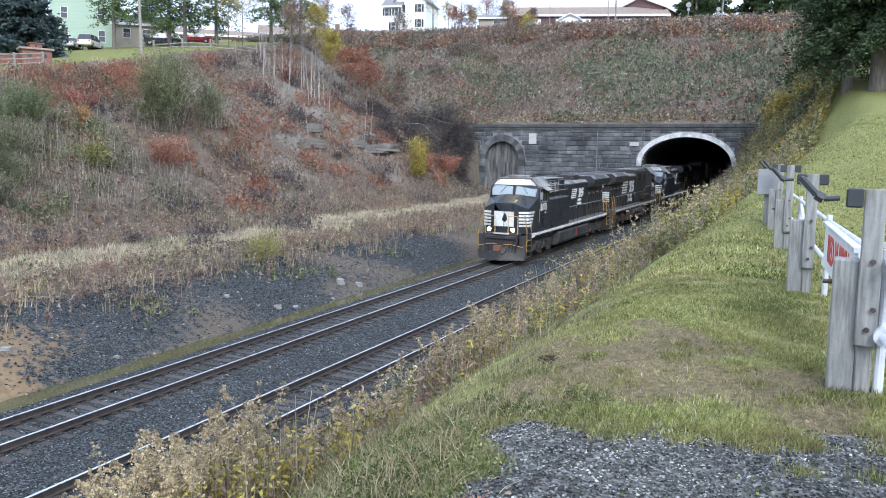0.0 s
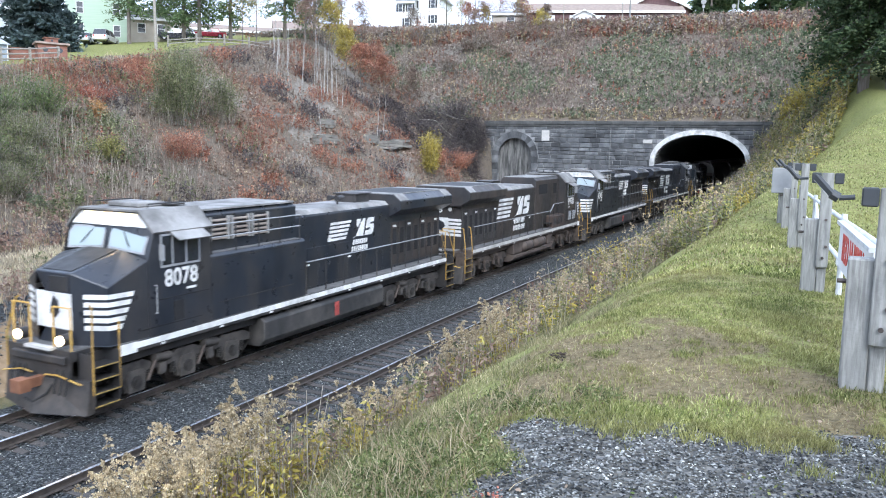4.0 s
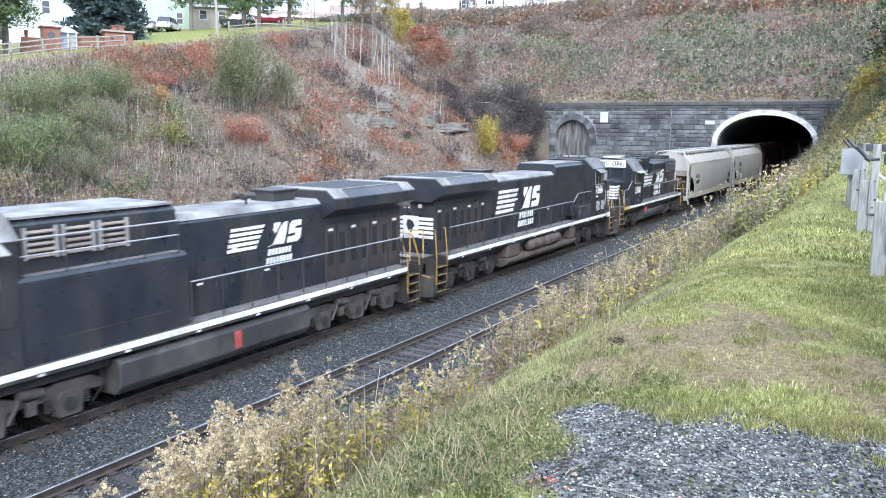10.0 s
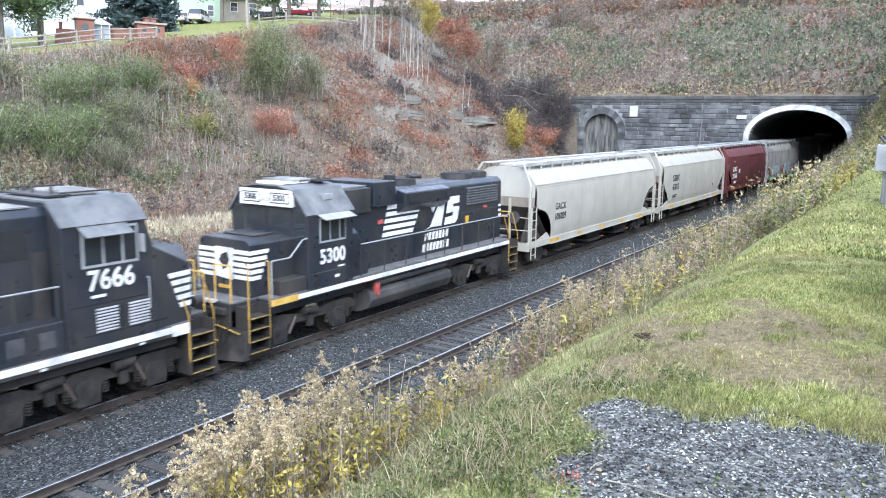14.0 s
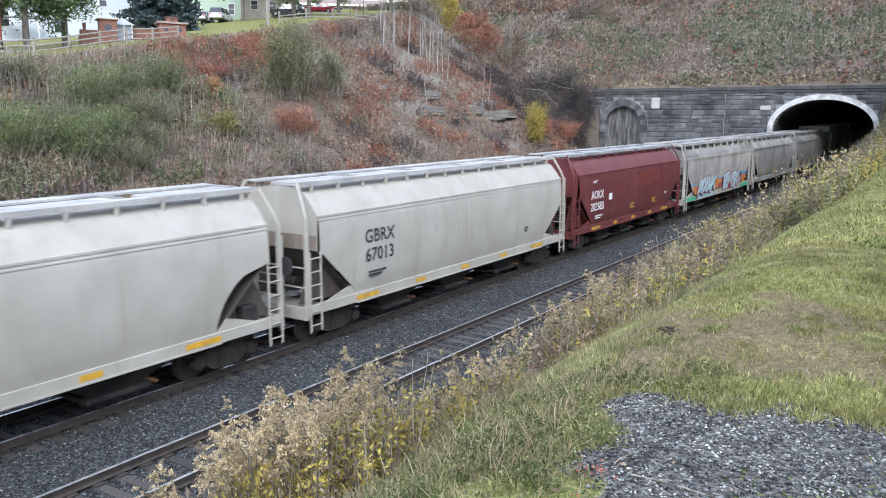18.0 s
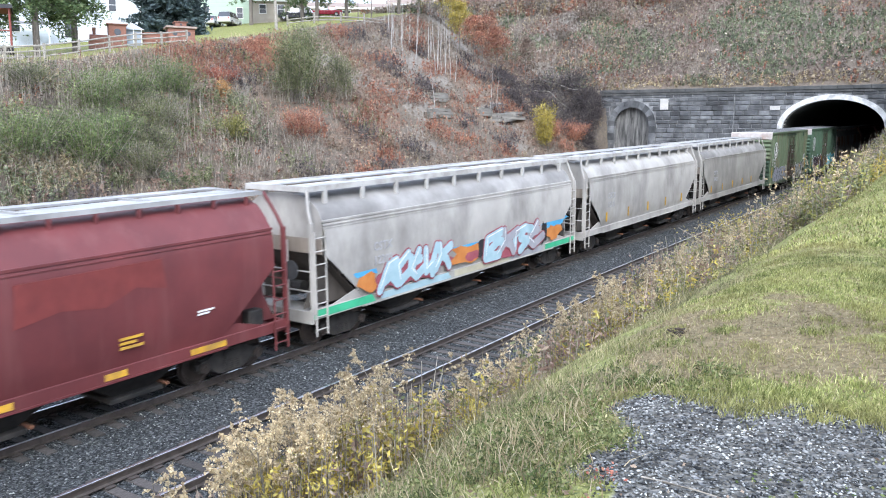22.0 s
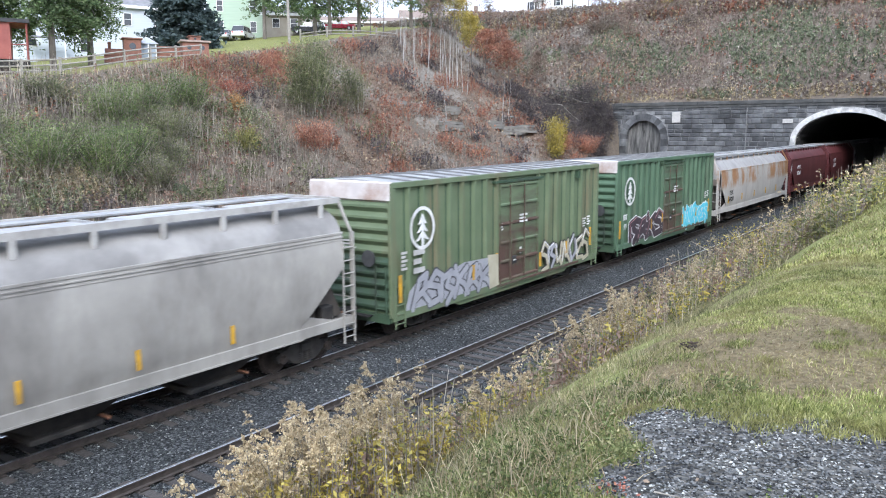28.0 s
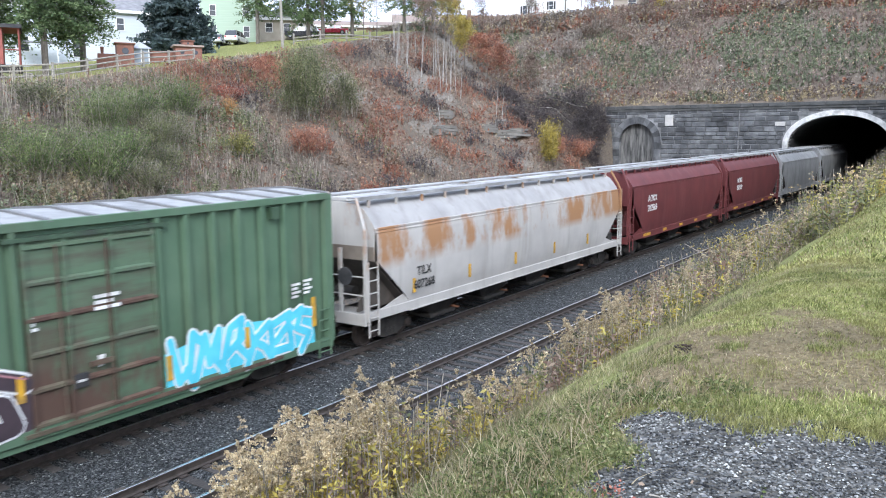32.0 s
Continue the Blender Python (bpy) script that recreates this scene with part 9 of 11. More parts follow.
    keep = RNG.uniform(0, 1, n) < (1 - zones(c[:, 0], c[:, 1])["gravel"]) * smooth(-0.5, 0.3, wob(c[:, 0], c[:, 1], 0.8, 8) + 0.3) * (c[:, 0] < lawn_line(c[:, 0], c[:, 1]) + 0.7)
    c = c[keep]
    h = RNG.uniform(0.02, 0.09, len(c))
    m = np.repeat(c, 70, 0) + RNG.normal(0, 0.06, (len(c) * 70, 3)) * np.array([1, 1, 0])
    m[:, 2] += RNG.uniform(0.05, 1.0, len(m)) * np.repeat(h, 70)
    s.leaves(m, 0.014, 0.35, 2.1)
    b = np.repeat(c, 18, 0) + RNG.normal(0, 0.06, (len(c) * 18, 3)) * np.array([1, 1, 0])
    s.blades(b, RNG.uniform(0.03, 0.1, len(b)), 0.006, 0.9)
    dd = np.repeat(c[::2], 26, 0) + RNG.normal(0, 0.12, (len(c[::2]) * 26, 3)) * np.array([1, 1, 0])
    d.blades(dd, RNG.uniform(0.03, 0.16, len(dd)), 0.006, 1.4)
    p = scatter(3600, -2.0, 1.2, 2.6, 5.2, lambda x, y: smooth(0.25, 0.6, wob(x, y, 0.5, 9)))
    p[:, 2] += RNG.uniform(0.0, 0.03, len(p))
    s.leaves(p, 0.014, 0.5, 1.6)
    s.done("low_weeds", I_LUSH, "low green broadleaf weeds beside the gravel", "weeds")
    d.done("dry_stalks", I_TAN, "dry tan stalks standing among low weeds", "weeds")
    s = Stuff()
    c = on_ground(RNG.uniform(-1.6, 0.9, 14), RNG.uniform(2.7, 3.5, 14))
    p = np.repeat(c, 40, 0) + RNG.normal(0, 0.045, (len(c) * 40, 3)) * np.array([1, 1, 0])
    p[:, 2] += RNG.uniform(0.005, 0.045, len(p))
    s.leaves(p, 0.013, 0.5, 1.6)
    s.done("red_seedlings", I_RED, "small reddened seedlings growing through the gravel", "weeds")
    s = Stuff()
    p = scatter(2600, -2.6, 1.3, 2.5, 9, lambda x, y: 0.12 + 0.6 * smooth(3.7, 2.9, y) + 0.35 * smooth(0.2, 0.9, x) * (y < 6))
    p[:, 2] += 0.012
    s.leaves(p, 0.02, 0.8, 1.5)
    s.done("fallen_leaves", I_LITTER, "small brown leaves lying on gravel and lawn", "leaves")
    # gravel stones
    s = Stuff()
    p = scatter(56000, -2.4, 1.7, 2.3, 6.4, lambda x, y: np.clip(zones(x, y)["gravel"] * 1.2 - 0.1, 0, 1), 1.05)
    p[:, 2] += 0.004
    s.stones(p, RNG.uniform(0.010, 0.026, len(p)) * (1 + 0.5 * (RNG.uniform(0, 1, len(p)) > 0.93)))
    s.done("gravel", I_STONE, "loose grey crushed stone by the lawn", "gravel")
    s = Stuff()
    for _ in range(16):
        a = np.array([RNG.uniform(-1.5, 0.7), RNG.uniform(2.6, 3.5)])
        th = RNG.uniform(-0.5, 0.5) + (math.pi if RNG.uniform() < 0.3 else 0)
        pts = []
        for i in range(8):
            pts.append((*a, gz(*a) + 0.02 + 0.02 * math.sin(i)))
            a = a + np.array([math.cos(th), math.sin(th) * 0.6]) * 0.12
            th += RNG.uniform(-0.45, 0.45)
        s.stems(pts[:-1], pts[1:], 0.006)
    s.done("dead_vines", I_TWIG, "dead creeping stems on the gravel", "twigs")


def hole():
    x, y = -1.97, 6.35
    b = Stuff()
    c = np.array([(x, y, gz(x, y) + 0.0)])
    b.stones(spread(c, 70, 0.13, 0.25), RNG.uniform(0.02, 0.05, 70))
    b.done("soil_clods", surf("dark_soil", (0.03, 0.022, 0.016), (0.07, 0.05, 0.035), 8, 0.95), "dark loose soil at a burrow in the lawn", "soil")


def forb(stuff_stem, stuff_leaf, stuff_head, p, h, leaf=0.06, nleaf=14, nhead=16, head=0.035, lean=0.25):
    """Tall weeds: a stem with leaves along it and a plume on top."""
    n = len(p)
    top = p + np.stack([RNG.normal(0, lean * 0.4, n) * h, RNG.normal(0, lean * 0.4, n) * h, h], -1)
    stuff_stem.stems(p, top, 0.004 + 0.004 * h)
    if stuff_leaf is not None and nleaf:
        f = RNG.uniform(0.1, 0.9, (n, nleaf, 1))
        c = p[:, None] * (1 - f) + top[:, None] * f + RNG.normal(0, 0.05, (n, nleaf, 3))
        stuff_leaf.leaves(c.reshape(-1, 3), leaf, 0.2, 2.6)
    if stuff_head is not None and nhead:
        f = RNG.uniform(0.0, 1.0, (n, nhead, 1))
        arm = RNG.normal(size=(n, nhead, 3)) * np.array([0.06, 0.06, 0.03])
        c = top[:, None] - np.array([0, 0, 0.22]) * f + arm * (0.35 + f)
        stuff_head.leaves(c.reshape(-1, 3), head, 0.2, 1.6)


def goldenrod(stems, leaves, heads, p, h, leaf, fluff, twigs=15, dots=13):
    """Upright stems, narrow drooping leaves, and a nodding pyramid of fluffy sprays on top."""
    n = len(p)
    a = RNG.uniform(0, 2 * np.pi, n)
    nod = np.stack([np.cos(a), np.sin(a), 0 * a], -1)
    mid = p + nod * (0.05 * h)[:, None] + np.array([0, 0, 1.0]) * (0.72 * h)[:, None]
    top = mid + nod * (0.13 * h * RNG.uniform(0.2, 1.2, n))[:, None] + np.array([0, 0, 1.0]) * (0.26 * h)[:, None]
    stems.stems(p, mid, 0.004 + 0.002 * h)
    stems.stems(mid, top, 0.003)
    k = 26
    f = RNG.uniform(0.05, 0.95, (n, k, 1))
    c = p[:, None] * (1 - f) + mid[:, None] * f + RNG.normal(0, 0.035, (n, k, 3))
    leaves.leaves(c.reshape(-1, 3), leaf, 0.1, 3.6)
    f = RNG.uniform(0, 1, (n, twigs, 1))
    o = mid[:, None] * f + top[:, None] * (1 - f)
    d = RNG.normal(size=(n, twigs, 3)) * np.array([1, 1, 0.25]) + np.array([0, 0, 0.25])
    d /= np.linalg.norm(d, axis=2)[..., None]
    d *= (0.03 + 0.10 * f) * h[:, None, None]
    g = RNG.uniform(0, 1, (n, twigs, dots, 1))
    c = o[:, :, None] + d[:, :, None] * g + np.array([0, 0, 0.05]) * (g - 1.3 * g * g) + RNG.normal(0, 0.006, (n, twigs, dots, 3))
    heads.leaves(c.reshape(-1, 3), fluff, 0.1, 1.5)


def bank_weeds():
    stems, brown, heads, gold, green = Stuff(), Stuff(), Stuff(), Stuff(), Stuff()
    # goldenrod thickets by the near track
    groups = [(-5.0, 5.0, 0.55, 60, 1.5), (-5.1, 6.0, 0.5, 46, 1.45), (-4.5, 4.2, 0.5, 40, 1.3), (-5.5, 7.6, 0.5, 16, 1.0), (-6.0, 9.0, 0.6, 18, 0.95), (-5.1, 11.2, 0.4, 26, 1.35), (-5.2, 12.4, 0.5, 26, 1.4), (-5.0, 8.8, 0.5, 10, 0.9), (-6.6, 14.5, 0.8, 24, 0.9), (-6.6, 18.0, 1.0, 30, 0.9), (-7.4, 21.5, 1.0, 34, 0.9)]
    for x, y, r, n, h in groups:
        p = on_ground(RNG.normal(x, r * 0.6, n), RNG.normal(y, r * 0.6, n))
        hh = RNG.uniform(0.55, 1.0, n) * h
        half = n // 3
        goldenrod(stems, brown, heads, p[:half], hh[:half], 0.014, 0.011 + 0.0006 * y, 18, 24)
        goldenrod(stems, gold, heads, p[half:], hh[half:], 0.017 + 0.0005 * y, 0.011 + 0.0006 * y, 18, 24)
        k = n * 2
        q = on_ground(RNG.normal(x + 0.1, r * 0.7, k), RNG.normal(y, r * 0.8, k))
        part_ = k * 3 // 5
        forb(stems, gold, None, q[:part_], RNG.uniform(0.25, 0.75, part_) * h, 0.021 + 0.0008 * y, 30)
        forb(stems, brown, None, q[part_:], RNG.uniform(0.2, 0.6, k - part_) * h, 0.016 + 0.0006 * y, 26)
    # the continuous belt of weeds between the lawn and the near track
    belt = lambda x, y: smooth(-9.9, -8.6, x) * (0.25 + 0.75 * smooth(-0.5, 0.4, wob(x, y, 1.8, 5)))
    p = scatter(5600, -10.2, -4.4, 3.0, 32.0, belt, 1.2)
    n = len(p)
    pick = wob(p[:, 0], p[:, 1], 2.2, 6.5) + RNG.normal(0, 0.5, n)
    h = RNG.uniform(0.25, 0.8, n) * (0.5 + 0.8 * smooth(-9.5, -6.0, p[:, 0]))
    sz = 0.018 + 0.0009 * p[:, 1].mean()
    yg = Stuff()
    for lo, hi, st in ((-9, -0.25, brown), (-0.25, 0.1, green), (0.1, 0.3, yg), (0.3, 0.45, gold)):
        g = (pick >= lo) & (pick < hi)
        forb(stems, st, None, p[g], h[g], sz * 1.15, 24)
    g = pick >= 0.45
    goldenrod(stems, yg, heads, p[g], h[g] * 1.3, 0.022, 0.022, 9, 10)
    # dense weeds on the steep bank further on
    far = lambda x, y: smooth(-3.2 + 0.065 * (y - 25) + 0.05 * np.clip(y - 35, 0, 60), -4.2 + 0.065 * (y - 25) + 0.05 * np.clip(y - 35, 0, 60), x) * np.maximum(smooth(-10.8, -9.3, x), 0.7 * smooth(68, 80, y))
    p = scatter(34000, -11.7, 3.5, 24.0, 98.0, far)
    n = len(p)
    pick = wob(p[:, 0], p[:, 1], 4.5, 2.5) + 0.6 * wob(p[:, 0], p[:, 1], 1.6, 1.1) + RNG.normal(0, 0.35, n)
    h = RNG.uniform(0.6, 1.45, n) * (1 + 0.4 * smooth(45, 80, p[:, 1])) * (1 + 0.55 * smooth(0.2, 0.9, wob(p[:, 0], p[:, 1], 3.0, 7.0)))
    near_ = p[:, 1] < 50
    for sel, st in ((pick < -0.6, brown), ((pick >= -0.6) & (pick < -0.1), green), ((pick >= -0.1) & (pick < 0.65), yg), (pick >= 0.65, gold)):
        for zone, sz in ((near_, 0.06), (~near_, 0.1)):
            forb(stems, st, None, p[sel & zone], h[sel & zone], sz, 18, 0, 0, 0.35)
    t = (RNG.uniform(0, 1, n) < 0.12)
    goldenrod(stems, brown, heads, p[t], h[t] * 1.15, 0.03, 0.045, 6, 6)
    for x, y, r, hh in ((-7.6, 26.2, 1.1, 1.5), (-7.2, 28.0, 1.2, 1.6), (-8.2, 40, 1.4, 1.4), (-7.4, 56, 1.8, 1.8), (-6.6, 66, 2.0, 2.0), (-5.0, 76, 2.0, 2.2), (-7.0, 84, 2.0, 2.2), (-4.2, 86, 2.2, 2.4), (-6.4, 91, 2.0, 2.4), (-3.2, 70, 1.6, 1.8)):
        k = 130
        q = on_ground(RNG.normal(x, r * 0.5, k), RNG.normal(y, r * 0.7, k))
        forb(stems, yg, None, q, RNG.uniform(0.5, 1.0, k) * hh, 0.03 + 0.0005 * y, 26, 0, 0, 0.4)
        forb(stems, gold, None, q[:45], RNG.uniform(0.5, 1.0, 45) * hh, 0.03 + 0.0005 * y, 26, 0, 0, 0.4)
    stems.done("weed_stems", I_TWIG, "dry standing weed stems on the bank", "weeds")
    brown.done("withered_leaves", I_WEED, "withered brown leaves of the bank weeds", "weeds")
    heads.done("goldenrod_plumes", I_FLUFF, "fluffy pale seed plumes of goldenrod", "weeds")
    gold.done("goldenrod_leaves", I_GOLD, "yellow autumn leaves on the bank weeds", "weeds")
    green.done("green_bank_weeds", I_OLIVE, "dull green weeds on the bank", "weeds")
    yg.done("scrub_yellowing", I_YGREEN, "yellowing scrub on the steep bank", "scrub")


def coarse_forb(stems, leaves, heads, p, h, leaf=0.06, nleaf=14, nhead=16, head=0.035, lean=0.25):
    """Weeds seen from far off: fewer and larger leaves."""
    forb(stems, leaves, heads, p, h, leaf * 1.6, int(nleaf * 0.62), nhead, head, lean)


def far_bank():
    stems, brown, heads, red, tan, olive, litter, grey, hgreen, dark = (Stuff() for _ in range(10))

    def slope(x, y):
        return smooth(FOOT + 1.5, FOOT - 1, x) * smooth(-1.2, 0.8, x - crest_x(y))

    bare = lambda x, y: 1 - 0.9 * smooth(-0.1, 0.35, wob(x, y, 8, 2.2) + 0.3 * wob(x, y, 2.6, 4.2)) * smooth(42, 52, y)
    p = scatter(20000, -80, -39, -12, 112, lambda x, y: slope(x, y) * bare(x, y))
    n = len(p)
    coarse_forb(stems, brown, None, p, RNG.uniform(0.3, 1.1, n), 0.065, 16, 0, 0, 0.5)
    p = scatter(8500, -80, -39, -12, 112, lambda x, y: slope(x, y) * smooth(-0.2, 0.5, wob(x, y, 6, 7)))
    coarse_forb(stems, red, None, p, RNG.uniform(0.3, 0.9, len(p)), 0.07, 15, 0, 0, 0.5)
    p = scatter(6000, -70, -39, -12, 62, lambda x, y: slope(x, y) * smooth(0.0, 0.5, wob(x, y, 5, 11) + 0.25 * smooth(44, 34, y)))
    coarse_forb(stems, olive, None, p, RNG.uniform(0.4, 1.2, len(p)), 0.06, 20, 0, 0, 0.4)
    p = scatter(2600, -80, -39, -12, 112, lambda x, y: slope(x, y) * smooth(0.0, 0.5, wob(x, y, 4, 13)))
    coarse_forb(stems, None, heads, p, RNG.uniform(0.5, 1.2, len(p)), 0, 0, 10, 0.07)
    # orange-red growth under the fence, with yellow grass at its top
    strip = lambda x, y: smooth(5.0, 3.5, x - crest_x(y)) * smooth(-0.8, 0.2, x - crest_x(y)) * smooth(38, 44, y) * smooth(64, 56, y)
    p = scatter(17000, -66, -50, 36, 66, strip)
    red.blades(np.repeat(p, 3, 0) + RNG.normal(0, 0.2, (len(p) * 3, 3)) * np.array([1, 1, 0]), RNG.uniform(0.3, 0.9, len(p) * 3), 0.035, 0.9)
    coarse_forb(stems, red, None, p[::6], RNG.uniform(0.4, 1.0, len(p[::6])), 0.07, 14, 0, 0, 0.5)
    p = scatter(9000, -66, -48, 10, 62, lambda x, y: smooth(1.6, 0.4, x - crest_x(y)) * smooth(-3.0, -1.5, x - crest_x(y)))
    tan.blades(p, RNG.uniform(0.25, 0.6, len(p)), 0.04, 0.8)
    # fine upright twigs over the whole slope
    p = scatter(70000, -80, -39, 0, 112, lambda x, y: slope(x, y) * (0.35 + 0.65 * smooth(-0.4, 0.4, wob(x, y, 5, 8.8))) * (1 - 0.7 * smooth(45, 60, y)))
    twigs = Stuff()
    ok_ = RNG.uniform(0, 1, len(p)) < bare(p[:, 0], p[:, 1])
    p = p[ok_]
    twigs.blades(p, RNG.uniform(0.4, 1.5, len(p)), RNG.uniform(0.015, 0.03, len(p)), 0.4)
    p = scatter(3000, -56, -46, 18, 40, lambda x, y: slope(x, y) * smooth(-0.2, 0.5, wob(x, y, 4, 2.8)))
    twigs.blades(p, RNG.uniform(1.2, 2.6, len(p)), RNG.uniform(0.025, 0.04, len(p)), 0.18)
    p = scatter(30000, -84, 0, 99.5, 134, lambda x, y: smooth(99.2, 100.2, y) * (0.3 + 0.7 * smooth(-0.4, 0.4, wob(x, y, 5, 4.4))))
    twigs.blades(p, RNG.uniform(0.4, 1.2, len(p)), RNG.uniform(0.025, 0.045, len(p)), 0.4)
    twigs.done("dry_twigs", I_TWIG, "fine dry upright twigs on the hillsides", "brush")
    # leaf litter
    p = scatter(34000, -76, -40, 30, 110, lambda x, y: slope(x, y) * (0.15 + 0.85 * smooth(0.0, 0.5, wob(x, y, 9, 1.5))))
    p[:, 2] += 0.06
    litter.leaves(p, 0.17, 0.6, 1.3)
    # weed flat beyond the ditch
    flat = lambda x, y: smooth(-24.5, -28.5, x + 1.2 * wob(x, y, 4, 3)) * smooth(FOOT - 1, FOOT + 1, x)
    p = scatter(11000, -43, -24, -10, 97, lambda x, y: flat(x, y) * smooth(1.6, 2.8, np.abs(x + 34 + 1.2 * wob(y, y, 9, 1))) * (0.35 + 0.65 * smooth(-0.3, 0.4, wob(x, y, 4, 5))))
    n = len(p)
    half = n // 2
    coarse_forb(stems, brown, None, p[:half], RNG.uniform(0.4, 1.1, half), 0.05, 18, 0, 0, 0.3)
    m_ = scatter(7000, -43, -24, 0, 97, lambda x, y: flat(x, y) * smooth(2.0, 3.2, np.abs(x + 34 + 1.2 * wob(y, y, 9, 1))))
    coarse_forb(stems, brown, None, m_, RNG.uniform(0.5, 1.2, len(m_)), 0.05, 20, 0, 0, 0.3)
    coarse_forb(stems, None, heads, p[half:half + n // 4], RNG.uniform(0.6, 1.25, n // 4), 0, 0, 22, 0.04)
    g = scatter(4000, -36, -23.5, 10, 70, lambda x, y: smooth(-23.8, -25.0, x) * smooth(0.1, 0.6, wob(x, y, 3.4, 9.0)))
    coarse_forb(stems, olive, None, g, RNG.uniform(0.2, 0.6, len(g)), 0.045, 18, 0, 0, 0.4)
    tan.blades(np.repeat(p[half:], 7, 0) + RNG.normal(0, 0.16, ((n - half) * 7, 3)) * np.array([1, 1, 0]), RNG.uniform(0.35, 0.85, (n - half) * 7), 0.03, 0.5)
    p = scatter(20000, -38, -30, -5, 97, lambda x, y: smooth(0.75, 0.5, np.abs(x + 34 + 1.2 * wob(y, y, 9, 1)) / 3.0))
    pale = Stuff()
    pale.blades(np.repeat(p, 4, 0) + RNG.normal(0, 0.2, (len(p) * 4, 3)) * np.array([1, 1, 0]), RNG.uniform(0.25, 0.6, len(p) * 4), 0.035, 0.8)
    pale.done("pale_grass", island("pale_straw_grass", [(0.0, (0.33, 0.27, 0.19)), (0.5, (0.46, 0.39, 0.29)), (1.0, (0.60, 0.53, 0.42))], grain=0.4), "flattened pale straw-coloured grass on the flat", "grass")
    # pale leafless shoots among the green shrubs
    p = scatter(6000, -56, -42, 8, 46, lambda x, y: slope(x, y) * smooth(-0.3, 0.4, wob(x, y, 4, 6.1)))
    shoots = Stuff()
    shoots.blades(p, RNG.uniform(0.8, 2.6, len(p)), RNG.uniform(0.02, 0.04, len(p)), 0.5)
    p = scatter(2200, -62, -42, 40, 96, lambda x, y: slope(x, y) * smooth(0.0, 0.5, wob(x, y, 5, 3.1)))
    shoots.blades(p, RNG.uniform(0.5, 1.6, len(p)), RNG.uniform(0.02, 0.04, len(p)), 0.9)
    shoots.done("pale_shoots", island("pale_shoot_bark", [(0.0, (0.20, 0.165, 0.14)), (0.5, (0.31, 0.265, 0.225)), (1.0, (0.44, 0.39, 0.335))], grain=0.3), "pale leafless shoots standing on the slope", "brush")
    # deep weeds along the brow above the tunnel
    p = scatter(9000, -84, 2, 120.5, 129.5)
    pick = RNG.uniform(0, 1, len(p)) + 0.4 * wob(p[:, 0], p[:, 1], 4, 5.5)
    for sel, st in ((pick < 0.45, grey), ((pick >= 0.45) & (pick < 0.7), brown), ((pick >= 0.7) & (pick < 0.9), tan), (pick >= 0.9, red)):
        coarse_forb(stems, st, None, p[sel], RNG.uniform(0.7, 1.9, sel.sum()), 0.12, 22, 0, 0, 0.4)
    # hill over the tunnel
    over = lambda x, y: smooth(99.2, 100.2, y)
    green = lambda x, y: smooth(-0.28, 0.38, wob(x, y, 7, 3.3) + 0.3 * wob(x, y, 2.5, 1.3) + 0.55 * smooth(18, 6, np.hypot((x + 18) * 0.8, y - 112)))
    p = scatter(11000, -84, 0, 99.5, 134, lambda x, y: over(x, y) * (1 - 0.8 * green(x, y)))
    coarse_forb(stems, grey, None, p, RNG.uniform(0.4, 1.1, len(p)), 0.10, 14, 0, 0, 0.4)
    p = scatter(9000, -84, 0, 99.5, 134, lambda x, y: over(x, y) * smooth(-0.2, 0.4, wob(x, y, 4, 9.1)) * (1 - 0.5 * green(x, y)))
    coarse_forb(stems, grey, heads, p, RNG.uniform(0.5, 1.2, len(p)), 0.09, 4, 13, 0.085)
    p = scatter(15000, -84, 0, 99.5, 134, lambda x, y: over(x, y) * green(x, y))
    coarse_forb(stems, hgreen, None, p, RNG.uniform(0.4, 0.95, len(p)), 0.10, 16, 0, 0, 0.4)
    p = scatter(3500, -84, 0, 99.5, 134, lambda x, y: over(x, y) * smooth(0.1, 0.6, wob(x, y, 5, 14.0)))
    coarse_forb(stems, red, None, p, RNG.uniform(0.4, 1.0, len(p)), 0.10, 12, 0, 0, 0.4)
    p = scatter(1600, -62, 0, 99.2, 102, over)
    coarse_forb(stems, tan, None, p, RNG.uniform(0.2, 0.5, len(p)), 0.08, 12, 0, 0, 0.4)
    stems.done("brush_stems", I_TWIG, "bare grey-brown stems on the hillsides", "brush")
    brown.done("brush_leaves", I_WEED, "withered brown undergrowth on the hillsides", "brush")
    # uneven thickets that break up the slope and the flat
    for i in range(230):
        y = RNG.uniform(14, 97)
        on_flat = RNG.uniform() < 0.2
        x = RNG.uniform(FOOT, -29) if on_flat else RNG.uniform(float(crest_x(y)) + 1.0, FOOT + 0.5)
        r = RNG.uniform(0.5, 1.5)
        roll = RNG.uniform()
        if on_flat:
            st = dark if roll < 0.5 else brown
        elif y < 46:
            st = olive if roll < 0.45 else hgreen if roll < 0.6 else brown if roll < 0.85 else tan
        elif y < 68:
            st = red if roll < 0.22 else brown if roll < 0.6 else dark if roll < 0.75 else litter if roll < 0.9 else olive
        else:
            st = dark if roll < 0.45 else red if roll < 0.7 else brown
        k = int(40 * r) + 12
        q = on_ground(RNG.normal(x, r * 0.5, k), RNG.normal(y, r * 0.9, k))
        coarse_forb(dark if st is dark else stems, st, None, q, RNG.uniform(0.3, 1.0, k) * (0.7 + 0.7 * r), 0.05, 24, 0, 0, 0.6)
    hgreen.done("green_undergrowth", island("hill_green", [(0.0, (0.11, 0.13, 0.082)), (0.5, (0.175, 0.20, 0.13)), (1.0, (0.27, 0.29, 0.20))], grain=0.4), "green undergrowth on the hill over the tunnel", "brush")
